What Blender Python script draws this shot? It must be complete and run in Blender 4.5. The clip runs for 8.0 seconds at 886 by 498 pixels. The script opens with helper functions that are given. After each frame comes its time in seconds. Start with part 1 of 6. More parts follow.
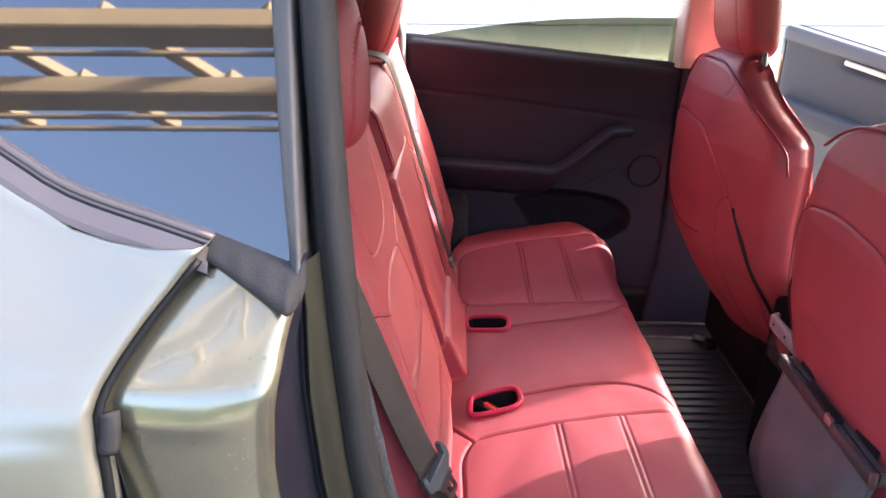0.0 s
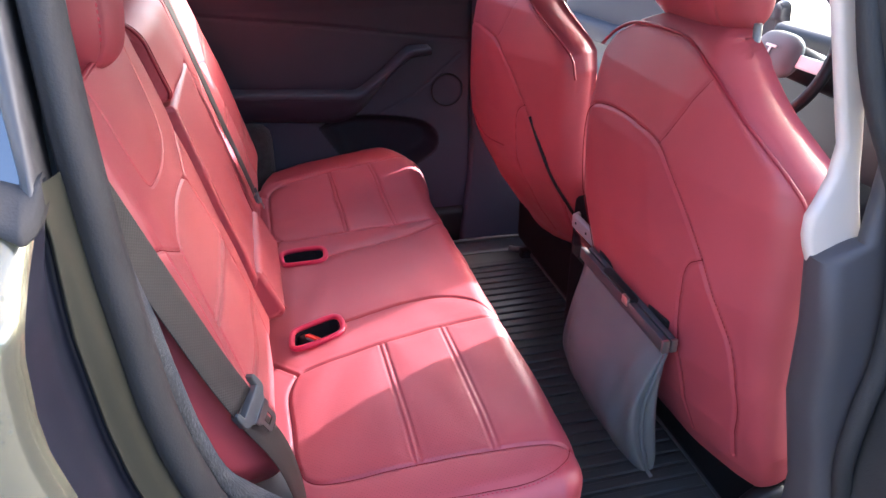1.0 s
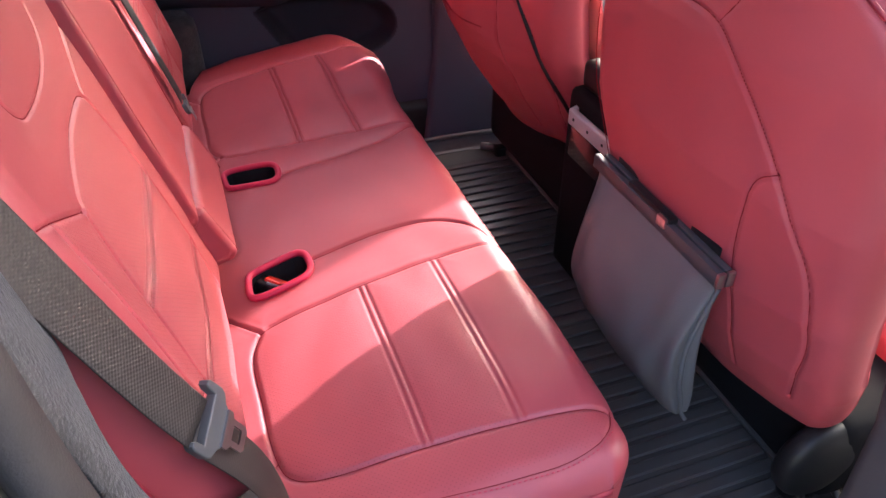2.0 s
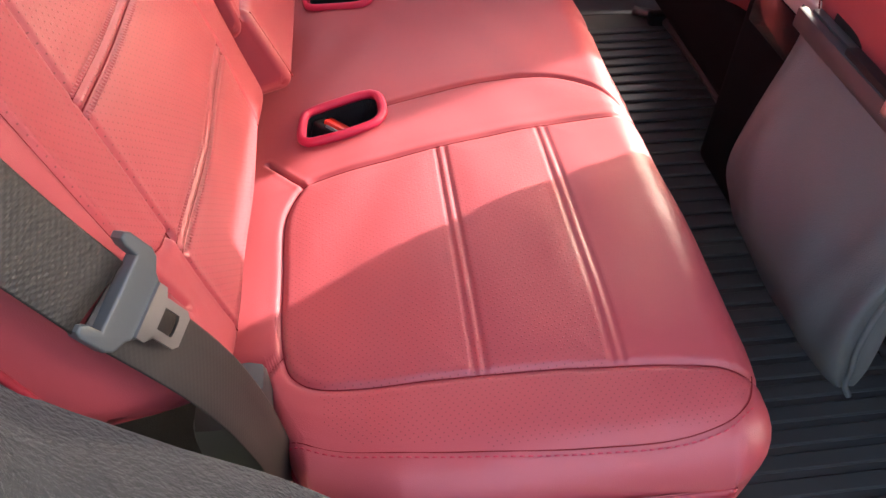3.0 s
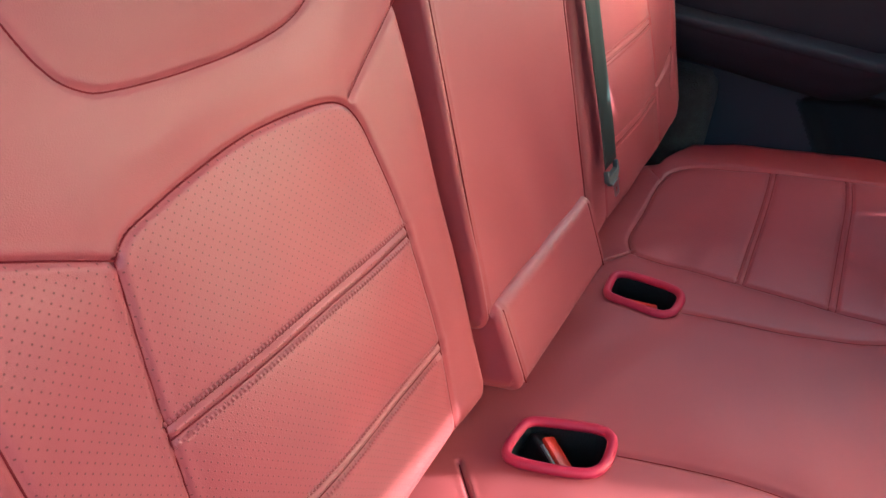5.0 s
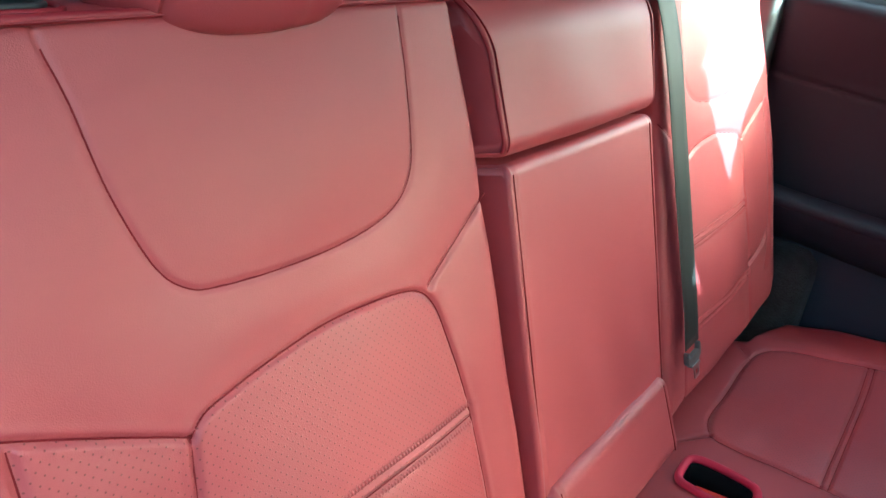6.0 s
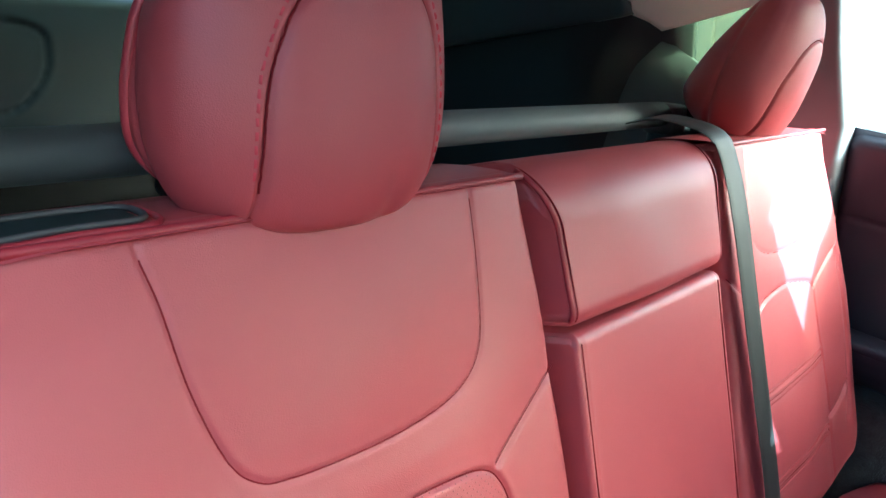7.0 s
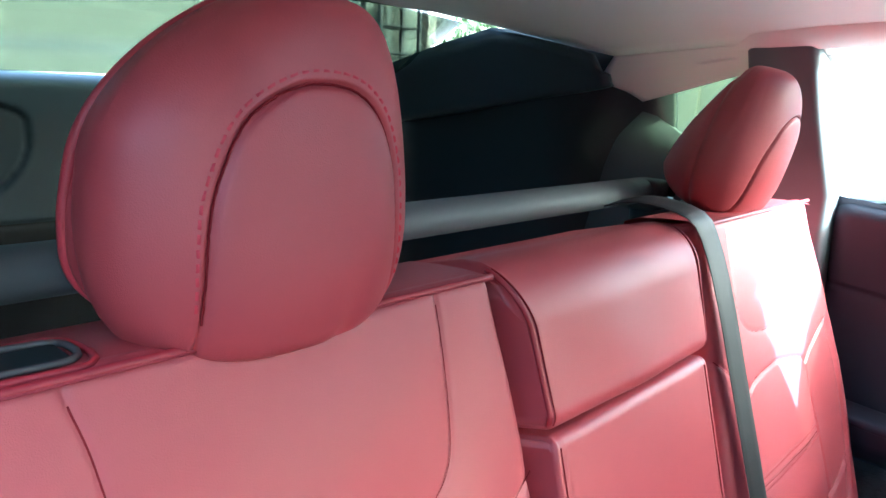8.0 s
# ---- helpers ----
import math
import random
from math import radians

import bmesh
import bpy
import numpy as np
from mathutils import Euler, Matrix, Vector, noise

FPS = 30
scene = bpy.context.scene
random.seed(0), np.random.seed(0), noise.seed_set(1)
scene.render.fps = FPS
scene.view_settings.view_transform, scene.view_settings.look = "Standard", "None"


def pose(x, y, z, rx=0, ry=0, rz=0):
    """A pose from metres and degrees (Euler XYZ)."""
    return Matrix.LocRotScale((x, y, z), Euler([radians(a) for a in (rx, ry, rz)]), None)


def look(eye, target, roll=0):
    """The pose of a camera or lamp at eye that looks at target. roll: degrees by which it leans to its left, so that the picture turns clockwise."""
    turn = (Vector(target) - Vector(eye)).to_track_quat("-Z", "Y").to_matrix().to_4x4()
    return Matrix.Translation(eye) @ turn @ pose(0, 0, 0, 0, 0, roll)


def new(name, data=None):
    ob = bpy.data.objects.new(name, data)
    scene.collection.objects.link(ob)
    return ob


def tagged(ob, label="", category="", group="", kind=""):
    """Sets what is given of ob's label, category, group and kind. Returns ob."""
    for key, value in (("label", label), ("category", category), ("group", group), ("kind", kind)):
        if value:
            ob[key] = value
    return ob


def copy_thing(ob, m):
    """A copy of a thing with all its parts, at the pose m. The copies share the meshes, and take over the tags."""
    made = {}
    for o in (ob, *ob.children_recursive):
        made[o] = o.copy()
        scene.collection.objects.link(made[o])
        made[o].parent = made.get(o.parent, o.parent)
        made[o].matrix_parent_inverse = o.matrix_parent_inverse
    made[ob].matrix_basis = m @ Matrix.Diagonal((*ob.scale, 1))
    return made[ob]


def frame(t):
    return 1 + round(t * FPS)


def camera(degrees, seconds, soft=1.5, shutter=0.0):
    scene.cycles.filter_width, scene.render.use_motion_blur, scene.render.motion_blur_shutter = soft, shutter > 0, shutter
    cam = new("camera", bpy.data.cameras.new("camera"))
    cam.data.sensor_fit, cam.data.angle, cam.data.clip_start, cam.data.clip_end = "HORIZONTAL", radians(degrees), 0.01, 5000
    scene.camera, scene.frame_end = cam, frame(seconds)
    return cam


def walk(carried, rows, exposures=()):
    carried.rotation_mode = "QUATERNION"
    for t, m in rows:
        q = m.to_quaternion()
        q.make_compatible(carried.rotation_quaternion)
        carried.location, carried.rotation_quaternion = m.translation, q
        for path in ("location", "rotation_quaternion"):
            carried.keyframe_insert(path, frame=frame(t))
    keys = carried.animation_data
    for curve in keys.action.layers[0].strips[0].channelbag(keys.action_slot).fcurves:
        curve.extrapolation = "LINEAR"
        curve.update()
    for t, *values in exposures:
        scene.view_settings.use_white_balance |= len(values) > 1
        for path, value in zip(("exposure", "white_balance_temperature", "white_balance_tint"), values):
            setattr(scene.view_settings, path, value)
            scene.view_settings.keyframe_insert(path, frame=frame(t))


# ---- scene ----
cam = camera(63.1, 8.0)
PATH = [
    (0, (0.031, -1.333, 1.483), (0.017, 0.505, 0.694), 0.2),
    (0.5, (0.057, -1.339, 1.462), (0.331, 0.445, 0.6), 0.6),
    (1, (0.071, -1.322, 1.437), (0.513, 0.391, 0.504), 0.1),
    (1.2, (0.072, -1.298, 1.423), (0.554, 0.387, 0.46), -0.3),
    (2.3, (0.068, -0.978, 1.315), (0.599, 0.441, 0.01), 0.7),
    (2.5, (0.091, -0.941, 1.272), (0.557, 0.444, -0.092), 1.0),
    (3, (0.158, -0.89, 1.177), (0.331, 0.488, -0.263), 0.6),
    (3.5, (0.199, -0.833, 1.148), (0.101, 0.568, -0.275), 1.8),
    (4, (0.218, -0.766, 1.163), (-0.103, 0.665, -0.196), 2.4),
    (4.5, (0.223, -0.722, 1.196), (-0.306, 0.759, -0.04), 2.6),
    (4.7, (0.238, -0.702, 1.215), (-0.398, 0.781, 0.033), 2.3),
    (5.8, (0.25, -0.661, 1.297), (-0.757, 0.806, 0.384), 5.5),
    (6, (0.254, -0.668, 1.307), (-0.822, 0.788, 0.458), 5.1),
    (6.5, (0.241, -0.672, 1.33), (-0.957, 0.765, 0.625), 4.3),
    (7, (0.235, -0.665, 1.348), (-1.049, 0.763, 0.789), 3.7),
    (7.5, (0.231, -0.657, 1.369), (-1.082, 0.784, 0.92), 3.3),
    (8, (0.23, -0.63, 1.382), (-1.077, 0.826, 0.966), 2.7),
]
walk(cam, [(t, look(eye, target, roll)) for t, eye, target, roll in PATH],
     exposures=[(0.0, 3.70, 5850, 14), (0.5, 3.84, 5450, 15), (1.0, 4.03, 5400, 14), (2.5, 4.05, 6250, 19), (3.0, 4.03, 6300, 8), (3.5, 3.97, 6050, -7), (4.0, 3.72, 5500, -20), (4.5, 3.56, 5120, -26), (6.0, 3.70, 4720, -25), (7.0, 3.84, 4660, -16), (8.0, 4.10, 4520, -10)])
# ---- world, sun, exposure ----
SUN_DIR = Vector((1.0, 0.50, 0.50)).normalized()
SUN_EL = math.asin(SUN_DIR.z)
world = bpy.data.worlds.new("world")
scene.world = world
world.use_nodes = True
wn, wl = world.node_tree.nodes, world.node_tree.links
sky = wn.new("ShaderNodeTexSky")
sky.sky_type, sky.sun_disc = "NISHITA", False
sky.sun_elevation, sky.sun_rotation = SUN_EL, math.atan2(SUN_DIR.x, SUN_DIR.y)
sky.air_density, sky.dust_density, sky.ozone_density = 0.9, 10.0, 0.6
wn["Background"].inputs[1].default_value = 0.15
wl.new(sky.outputs[0], wn["Background"].inputs[0])
sun = new("sun", bpy.data.lights.new("sun", "SUN"))
sun.data.energy, sun.data.angle, sun.data.color = 1.9, radians(0.8), (1.0, 0.95, 0.88)
sun.matrix_world = look(SUN_DIR * 30, (0, 0, 0))


# ---- materials ----
def nodes_of(name):
    m = bpy.data.materials.new(name)
    m.use_nodes = True
    return m, m.node_tree.nodes, m.node_tree.links, m.node_tree.nodes["Principled BSDF"]


def math_node(n, l, op, a, b=None, clamp=False):
    k = n.new("ShaderNodeMath")
    k.operation, k.use_clamp = op, clamp
    for i, v in enumerate((a, b)):
        if v is None:
            continue
        if isinstance(v, (int, float)):
            k.inputs[i].default_value = v
        else:
            l.new(v, k.inputs[i])
    return k.outputs[0]


def surface(name, color, rough=0.5, metal=0.0, grain=400.0, bump=0.1, depth=0.001, vary=0.12, blotch=6.0,
            rough_vary=0.08, coat=0.0, sheen=0.0, kind="noise", spec=0.5):
    """A plain surface with fine relief, soft stains and uneven gloss."""
    m, n, l, p = nodes_of(name)
    tc = n.new("ShaderNodeTexCoord")
    big = n.new("ShaderNodeTexNoise")
    big.inputs["Scale"].default_value, big.inputs["Detail"].default_value = blotch, 5
    l.new(tc.outputs["Object"], big.inputs["Vector"])
    if kind == "cells":
        fine = n.new("ShaderNodeTexVoronoi")
        fine.inputs["Scale"].default_value = grain
        fine_out = fine.outputs["Distance"]
    else:
        fine = n.new("ShaderNodeTexNoise")
        fine.inputs["Scale"].default_value, fine.inputs["Detail"].default_value = grain, 3
        fine_out = fine.outputs["Fac"]
    l.new(tc.outputs["Object"], fine.inputs["Vector"])
    mix = n.new("ShaderNodeMix")
    mix.data_type = "RGBA"
    mix.inputs["A"].default_value = (*[c * (1 - vary) for c in color], 1)
    mix.inputs["B"].default_value = (*[min(1, c * (1 + vary)) for c in color], 1)
    blend = math_node(n, l, "ADD", math_node(n, l, "MULTIPLY", big.outputs["Fac"], 0.7), math_node(n, l, "MULTIPLY", fine_out, 0.3))
    l.new(blend, mix.inputs["Factor"])
    l.new(mix.outputs["Result"], p.inputs["Base Color"])
    l.new(math_node(n, l, "ADD", rough - rough_vary / 2, math_node(n, l, "MULTIPLY", big.outputs["Fac"], rough_vary)), p.inputs["Roughness"])
    p.inputs["Metallic"].default_value = metal
    p.inputs["Coat Weight"].default_value = coat
    p.inputs["Sheen Weight"].default_value = sheen
    p.inputs["Specular IOR Level"].default_value = spec
    if bump:
        b = n.new("ShaderNodeBump")
        b.inputs["Strength"].default_value, b.inputs["Distance"].default_value = bump, depth
        l.new(fine_out, b.inputs["Height"])
        l.new(b.outputs[0], p.inputs["Normal"])
    return m


def leather(name, color, rough=0.46, holes=0.0, pitch=0.0070, radius=0.00038):
    """Grained leatherette; with holes, a staggered grid of punched dots laid out in metres on the cover."""
    m, n, l, p = nodes_of(name)
    tc = n.new("ShaderNodeTexCoord")
    cell = n.new("ShaderNodeTexVoronoi")
    cell.inputs["Scale"].default_value = 1300
    crease = n.new("ShaderNodeTexNoise")
    crease.inputs["Scale"].default_value, crease.inputs["Detail"].default_value = 28, 6
    big = n.new("ShaderNodeTexNoise")
    big.inputs["Scale"].default_value, big.inputs["Detail"].default_value = 5, 4
    for k in (cell, crease, big):
        l.new(tc.outputs["Object"], k.inputs["Vector"])
    mix = n.new("ShaderNodeMix")
    mix.data_type = "RGBA"
    mix.inputs["A"].default_value = (*[c * 0.88 for c in color], 1)
    mix.inputs["B"].default_value = (*[min(1, c * 1.1) for c in color], 1)
    l.new(big.outputs["Fac"], mix.inputs["Factor"])
    height = math_node(n, l, "ADD", math_node(n, l, "MULTIPLY", cell.outputs["Distance"], 0.35), math_node(n, l, "MULTIPLY", crease.outputs["Fac"], 0.12))
    col = mix.outputs["Result"]
    if holes:
        sep = n.new("ShaderNodeSeparateXYZ")
        l.new(tc.outputs["UV"], sep.inputs[0])
        v = math_node(n, l, "DIVIDE", sep.outputs[1], pitch / 2)
        row = math_node(n, l, "FLOOR", v)
        odd = math_node(n, l, "MULTIPLY", math_node(n, l, "MODULO", row, 2.0), 0.5)
        u = math_node(n, l, "ADD", math_node(n, l, "DIVIDE", sep.outputs[0], pitch), odd)
        fu = math_node(n, l, "MULTIPLY", math_node(n, l, "SUBTRACT", math_node(n, l, "FRACT", u), 0.5), pitch)
        fv = math_node(n, l, "MULTIPLY", math_node(n, l, "SUBTRACT", math_node(n, l, "FRACT", v), 0.5), pitch / 2)
        d = math_node(n, l, "SQRT", math_node(n, l, "ADD", math_node(n, l, "MULTIPLY", fu, fu), math_node(n, l, "MULTIPLY", fv, fv)))
        dot = math_node(n, l, "MULTIPLY", math_node(n, l, "SUBTRACT", 1.0, math_node(n, l, "DIVIDE", math_node(n, l, "SUBTRACT", d, radius), 0.00035), True), holes, True)
        hole = n.new("ShaderNodeMix")
        hole.data_type = "RGBA"
        hole.inputs["B"].default_value = (color[0] * 0.34, color[1] * 0.18, color[2] * 0.18, 1)
        l.new(dot, hole.inputs["Factor"])
        l.new(col, hole.inputs["A"])
        col = hole.outputs["Result"]
        height = math_node(n, l, "SUBTRACT", height, math_node(n, l, "MULTIPLY", dot, 1.5))
    l.new(col, p.inputs["Base Color"])
    l.new(math_node(n, l, "ADD", rough - 0.06, math_node(n, l, "MULTIPLY", big.outputs["Fac"], 0.12)), p.inputs["Roughness"])
    p.inputs["Specular IOR Level"].default_value = 0.60
    b = n.new("ShaderNodeBump")
    b.inputs["Strength"].default_value, b.inputs["Distance"].default_value = 0.35, 0.0009
    l.new(height, b.inputs["Height"])
    l.new(b.outputs[0], p.inputs["Normal"])
    return m


def glazing(name, color, rough=0.0, shine=0.7):
    """A tinted pane: part clear tint, part mirror by the angle."""
    m, n, l, p = nodes_of(name)
    n.remove(p)
    tr, gl, mx, fr = (n.new(k) for k in ("ShaderNodeBsdfTransparent", "ShaderNodeBsdfGlossy", "ShaderNodeMixShader", "ShaderNodeLayerWeight"))
    tr.inputs[0].default_value = (*color, 1)
    gl.inputs["Roughness"].default_value = rough
    fr.inputs[0].default_value = 0.5
    gloss = math_node(n, l, "ADD", math_node(n, l, "MULTIPLY", math_node(n, l, "POWER", fr.outputs["Facing"], 5.0), shine), 0.025)
    l.new(gloss, mx.inputs[0])
    l.new(tr.outputs[0], mx.inputs[1])
    l.new(gl.outputs[0], mx.inputs[2])
    l.new(mx.outputs[0], n["Material Output"].inputs[0])
    return m


def webbing(name, color, relief=0.5):
    """Woven strap: ribs across and along, in metres."""
    m, n, l, p = nodes_of(name)
    tc = n.new("ShaderNodeTexCoord")
    sep = n.new("ShaderNodeSeparateXYZ")
    l.new(tc.outputs["UV"], sep.inputs[0])
    across = math_node(n, l, "SINE", math_node(n, l, "MULTIPLY", sep.outputs[0], 6.283 / 0.0050))
    along = math_node(n, l, "SINE", math_node(n, l, "MULTIPLY", sep.outputs[1], 6.283 / 0.0040))
    fine = math_node(n, l, "SINE", math_node(n, l, "MULTIPLY", sep.outputs[1], 6.283 / 0.0013))
    weave = math_node(n, l, "ADD", math_node(n, l, "MULTIPLY", math_node(n, l, "MULTIPLY", across, along), 0.8), math_node(n, l, "MULTIPLY", fine, 0.2))
    mix = n.new("ShaderNodeMix")
    mix.data_type = "RGBA"
    mix.inputs["A"].default_value = (*[c * (1 - 0.6 * relief) for c in color], 1)
    mix.inputs["B"].default_value = (*[c * (1 + 0.7 * relief) for c in color], 1)
    l.new(math_node(n, l, "ADD", math_node(n, l, "MULTIPLY", weave, 0.5), 0.5, True), mix.inputs["Factor"])
    l.new(mix.outputs["Result"], p.inputs["Base Color"])
    p.inputs["Roughness"].default_value = 0.55
    b = n.new("ShaderNodeBump")
    b.inputs["Strength"].default_value, b.inputs["Distance"].default_value = relief, 0.0004
    l.new(weave, b.inputs["Height"])
    l.new(b.outputs[0], p.inputs["Normal"])
    return m


RED = (0.378, 0.057, 0.069)
M_LEATHER = leather("red_leatherette", RED, 0.46)
M_PERF = leather("perforated_red_leatherette", RED, 0.48, holes=0.8)
M_PIPE = surface("red_piping", (0.27, 0.018, 0.030), 0.45, grain=900, bump=0.15, depth=0.0005)
M_WELT = surface("bright_red_welt", (0.42, 0.045, 0.065), 0.45, grain=900, bump=0.15, depth=0.0005)
M_THREAD = surface("red_thread", (0.48, 0.03, 0.06), 0.6, grain=1500, bump=0.3, depth=0.0003)
# Seam thread, darkened to carry the shade of the crease as well.
M_SEAM = surface("seam_thread_and_shade", (0.17, 0.014, 0.020), 0.8, grain=1500, bump=0.2, depth=0.0003, spec=0.05)
M_BEZEL = surface("bright_red_binding", (0.55, 0.012, 0.06), 0.5, grain=1200, bump=0.3, depth=0.0005)
M_PLASTIC = surface("black_plastic", (0.007, 0.007, 0.008), 0.5, grain=1300, bump=0.25, depth=0.0004, spec=0.3)
M_DOOR = surface("charcoal_door_trim", (0.034, 0.037, 0.053), 0.6, grain=1100, bump=0.25, depth=0.0004, spec=0.3)
M_DOORSOFT = surface("dark_soft_door_trim", (0.027, 0.030, 0.044), 0.65, grain=900, bump=0.3, depth=0.0004, spec=0.3)
M_GREY = surface("grey_plastic", (0.095, 0.105, 0.112), 0.6, grain=1200, bump=0.2, depth=0.0004)
M_QTRIM = surface("grey_quarter_trim", (0.080, 0.092, 0.096), 0.6, grain=900, bump=0.2, depth=0.0004)
M_SLATE = surface("slate_plastic", (0.040, 0.055, 0.066), 0.5, grain=900, bump=0.2, depth=0.0004)
# Slate trim darkened for the shade on the boot side.
M_BOOT = surface("shaded_boot_trim", (0.015, 0.021, 0.026), 0.5, grain=900, bump=0.2, depth=0.0004)
M_PILLAR = surface("dark_pillar_trim", (0.060, 0.055, 0.060), 0.6, grain=900, bump=0.25, depth=0.0005, vary=0.2, spec=0.35)
# Charcoal door trim lightened for the daylight on the open far door.
M_DOORLIT = surface("daylit_front_door_lining", (0.062, 0.061, 0.066), 0.65, grain=900, bump=0.2, depth=0.0004, vary=0.06)
M_CLOTHGREY = surface("grey_door_cloth", (0.042, 0.042, 0.047), 0.85, grain=900, bump=0.4, depth=0.0005, vary=0.08)
M_FRAME = surface("satin_grey_frame", (0.056, 0.053, 0.054), 0.5, grain=700, bump=0.1, depth=0.0003, vary=0.10)
M_FENCE = surface("dark_bark", (0.045, 0.042, 0.036), 0.7, grain=60, bump=0.3, depth=0.002, vary=0.3, blotch=2.0)
M_LIGHT = surface("pale_trim", (0.58, 0.49, 0.43), 0.6, grain=900, bump=0.15, depth=0.0004, vary=0.05)
M_HEADLINER = surface("woven_headliner", (0.74, 0.70, 0.65), 0.85, grain=700, bump=0.4, depth=0.0006, vary=0.06, sheen=0.2)
M_FELT = surface("grey_felt", (0.050, 0.049, 0.048), 0.95, grain=260, bump=1.0, depth=0.003, vary=0.6, blotch=70, sheen=0.15, spec=0.1)
M_RUBBER = surface("black_rubber_mat", (0.060, 0.058, 0.056), 0.40, grain=800, bump=0.3, depth=0.0005, vary=0.25, blotch=14, rough_vary=0.2)
M_SEAL = surface("grey_rubber_seal", (0.036, 0.034, 0.034), 0.66, grain=420, bump=0.5, depth=0.0008, vary=0.3, blotch=18, rough_vary=0.25, spec=0.18)
M_CARPET = surface("dark_carpet", (0.008, 0.008, 0.009), 0.95, grain=600, bump=0.9, depth=0.002, vary=0.3)
M_BELT = webbing("charcoal_webbing", (0.036, 0.030, 0.026))
M_BELTLOW = webbing("smooth_brown_grey_webbing", (0.034, 0.026, 0.022), 0.15)
# Copy of the charcoal webbing darkened for the weaker light on the middle belt.
M_BELTSHADED = webbing("shaded_webbing", (0.011, 0.012, 0.013), 0.12)
M_BUCKLE = surface("grey_buckle_plastic", (0.085, 0.086, 0.086), 0.40, grain=900, bump=0.12, depth=0.0003)
M_STEEL = surface("polished_steel", (0.42, 0.40, 0.40), 0.28, 1.0, grain=300, bump=0.0, rough_vary=0.04, vary=0.04)
M_DARKSTEEL = surface("brushed_dark_metal", (0.22, 0.225, 0.23), 0.42, 0.12, grain=500, bump=0.05, depth=0.0003)
M_BAG = surface("grey_synthetic_leather", (0.098, 0.099, 0.102), 0.5, grain=700, bump=0.35, depth=0.0006, vary=0.15, kind="cells")
M_BUTTON = surface("red_button", (0.75, 0.03, 0.015), 0.35, grain=500, bump=0.05)
M_PAINT = surface("olive_grey_metallic_paint", (0.30, 0.285, 0.205), 0.23, 0.75, grain=2500, bump=0.0, vary=0.06, coat=1.0, rough_vary=0.03)
M_WING = surface("olive_grey_wing_paint", (0.32, 0.31, 0.26), 0.40, 0.7, grain=2500, bump=0.0, vary=0.06)
# Body paint darkened for the shade and dark reflections in the jamb channel.
M_CHANNELSHADE = surface("shaded_channel_paint", (0.012, 0.013, 0.020), 0.32, grain=900, bump=0.0, spec=0.35)
M_GUNMETAL = surface("gunmetal_frame", (0.060, 0.060, 0.064), 0.36, 0.2, grain=500, bump=0.05, depth=0.0002)
M_CONSOLETRIM = surface("pale_satin_plastic", (0.42, 0.41, 0.40), 0.4, grain=600, bump=0.05, depth=0.0002)
M_BUCKLEBASE = surface("dark_grey_plastic", (0.050, 0.046, 0.048), 0.5, grain=900, bump=0.2, depth=0.0004)
# Door trim darkened for the shade inside the map pocket.
M_POCKET = surface("shaded_pocket_trim", (0.013, 0.014, 0.021), 0.75, grain=900, bump=0.3, depth=0.0004, spec=0.3)
M_BLACKTRIM = surface("matt_black_trim", (0.006, 0.006, 0.007), 0.8, grain=900, bump=0.3, depth=0.0004, spec=0.12)
# Copy of the body paint with the flange's shade put into its colour.
M_JAMBSHADE = surface("shaded_olive_jamb_paint", (0.062, 0.060, 0.044), 0.34, 0.5, grain=2500, bump=0.0, vary=0.06)
M_TRIM = surface("satin_dark_chrome", (0.17, 0.14, 0.135), 0.5, 0.6, grain=800, bump=0.03, depth=0.0002)
M_GLOSS = surface("gloss_black", (0.01, 0.01, 0.012), 0.18, grain=600, bump=0.03, coat=0.5)
M_QUARTER = surface("privacy_glass", (0.012, 0.014, 0.018), 0.02, grain=50, bump=0.0, rough_vary=0.01, vary=0.02, spec=0.9, coat=1.0)
M_GREENGLASS = glazing("green_tinted_glass", (0.40, 0.41, 0.33))
M_ROOFGLASS = glazing("dark_roof_glass", (0.085, 0.092, 0.10))
M_REARGLASS = glazing("rear_glass", (0.24, 0.27, 0.23), shine=0.2)
M_SIDEGLASS = glazing("privacy_side_glass", (0.50, 0.54, 0.40), shine=0.3)
M_SCREENGLASS = glazing("windscreen_glass", (0.80, 0.83, 0.81))
M_WHITE = surface("white_wheel_trim", (0.7, 0.7, 0.7), 0.4, grain=600, bump=0.05)
M_GROUND = surface("pale_concrete", (0.46, 0.45, 0.42), 0.9, grain=60, bump=0.3, depth=0.004, vary=0.2, blotch=0.6)
M_DIMGROUND = surface("dim_ground", (0.055, 0.054, 0.052), 0.9, grain=90, bump=0.6, depth=0.004, vary=0.35, blotch=1.5)
M_WOOD = surface("tan_painted_timber", (0.36, 0.27, 0.15), 0.6, grain=120, bump=0.2, depth=0.001, vary=0.15)
# Render colour lowered so that the wall sends back less light.
M_WALL = surface("toned_down_render", (0.30, 0.29, 0.26), 0.9, grain=40, bump=0.3, depth=0.004, vary=0.12, blotch=1.0)
M_HEDGE = surface("leaf_green", (0.06, 0.10, 0.03), 0.6, grain=80, bump=0.2, vary=0.5, blotch=8)
M_DARKMETAL = surface("dark_painted_metal", (0.05, 0.05, 0.055), 0.5, grain=300, bump=0.05)


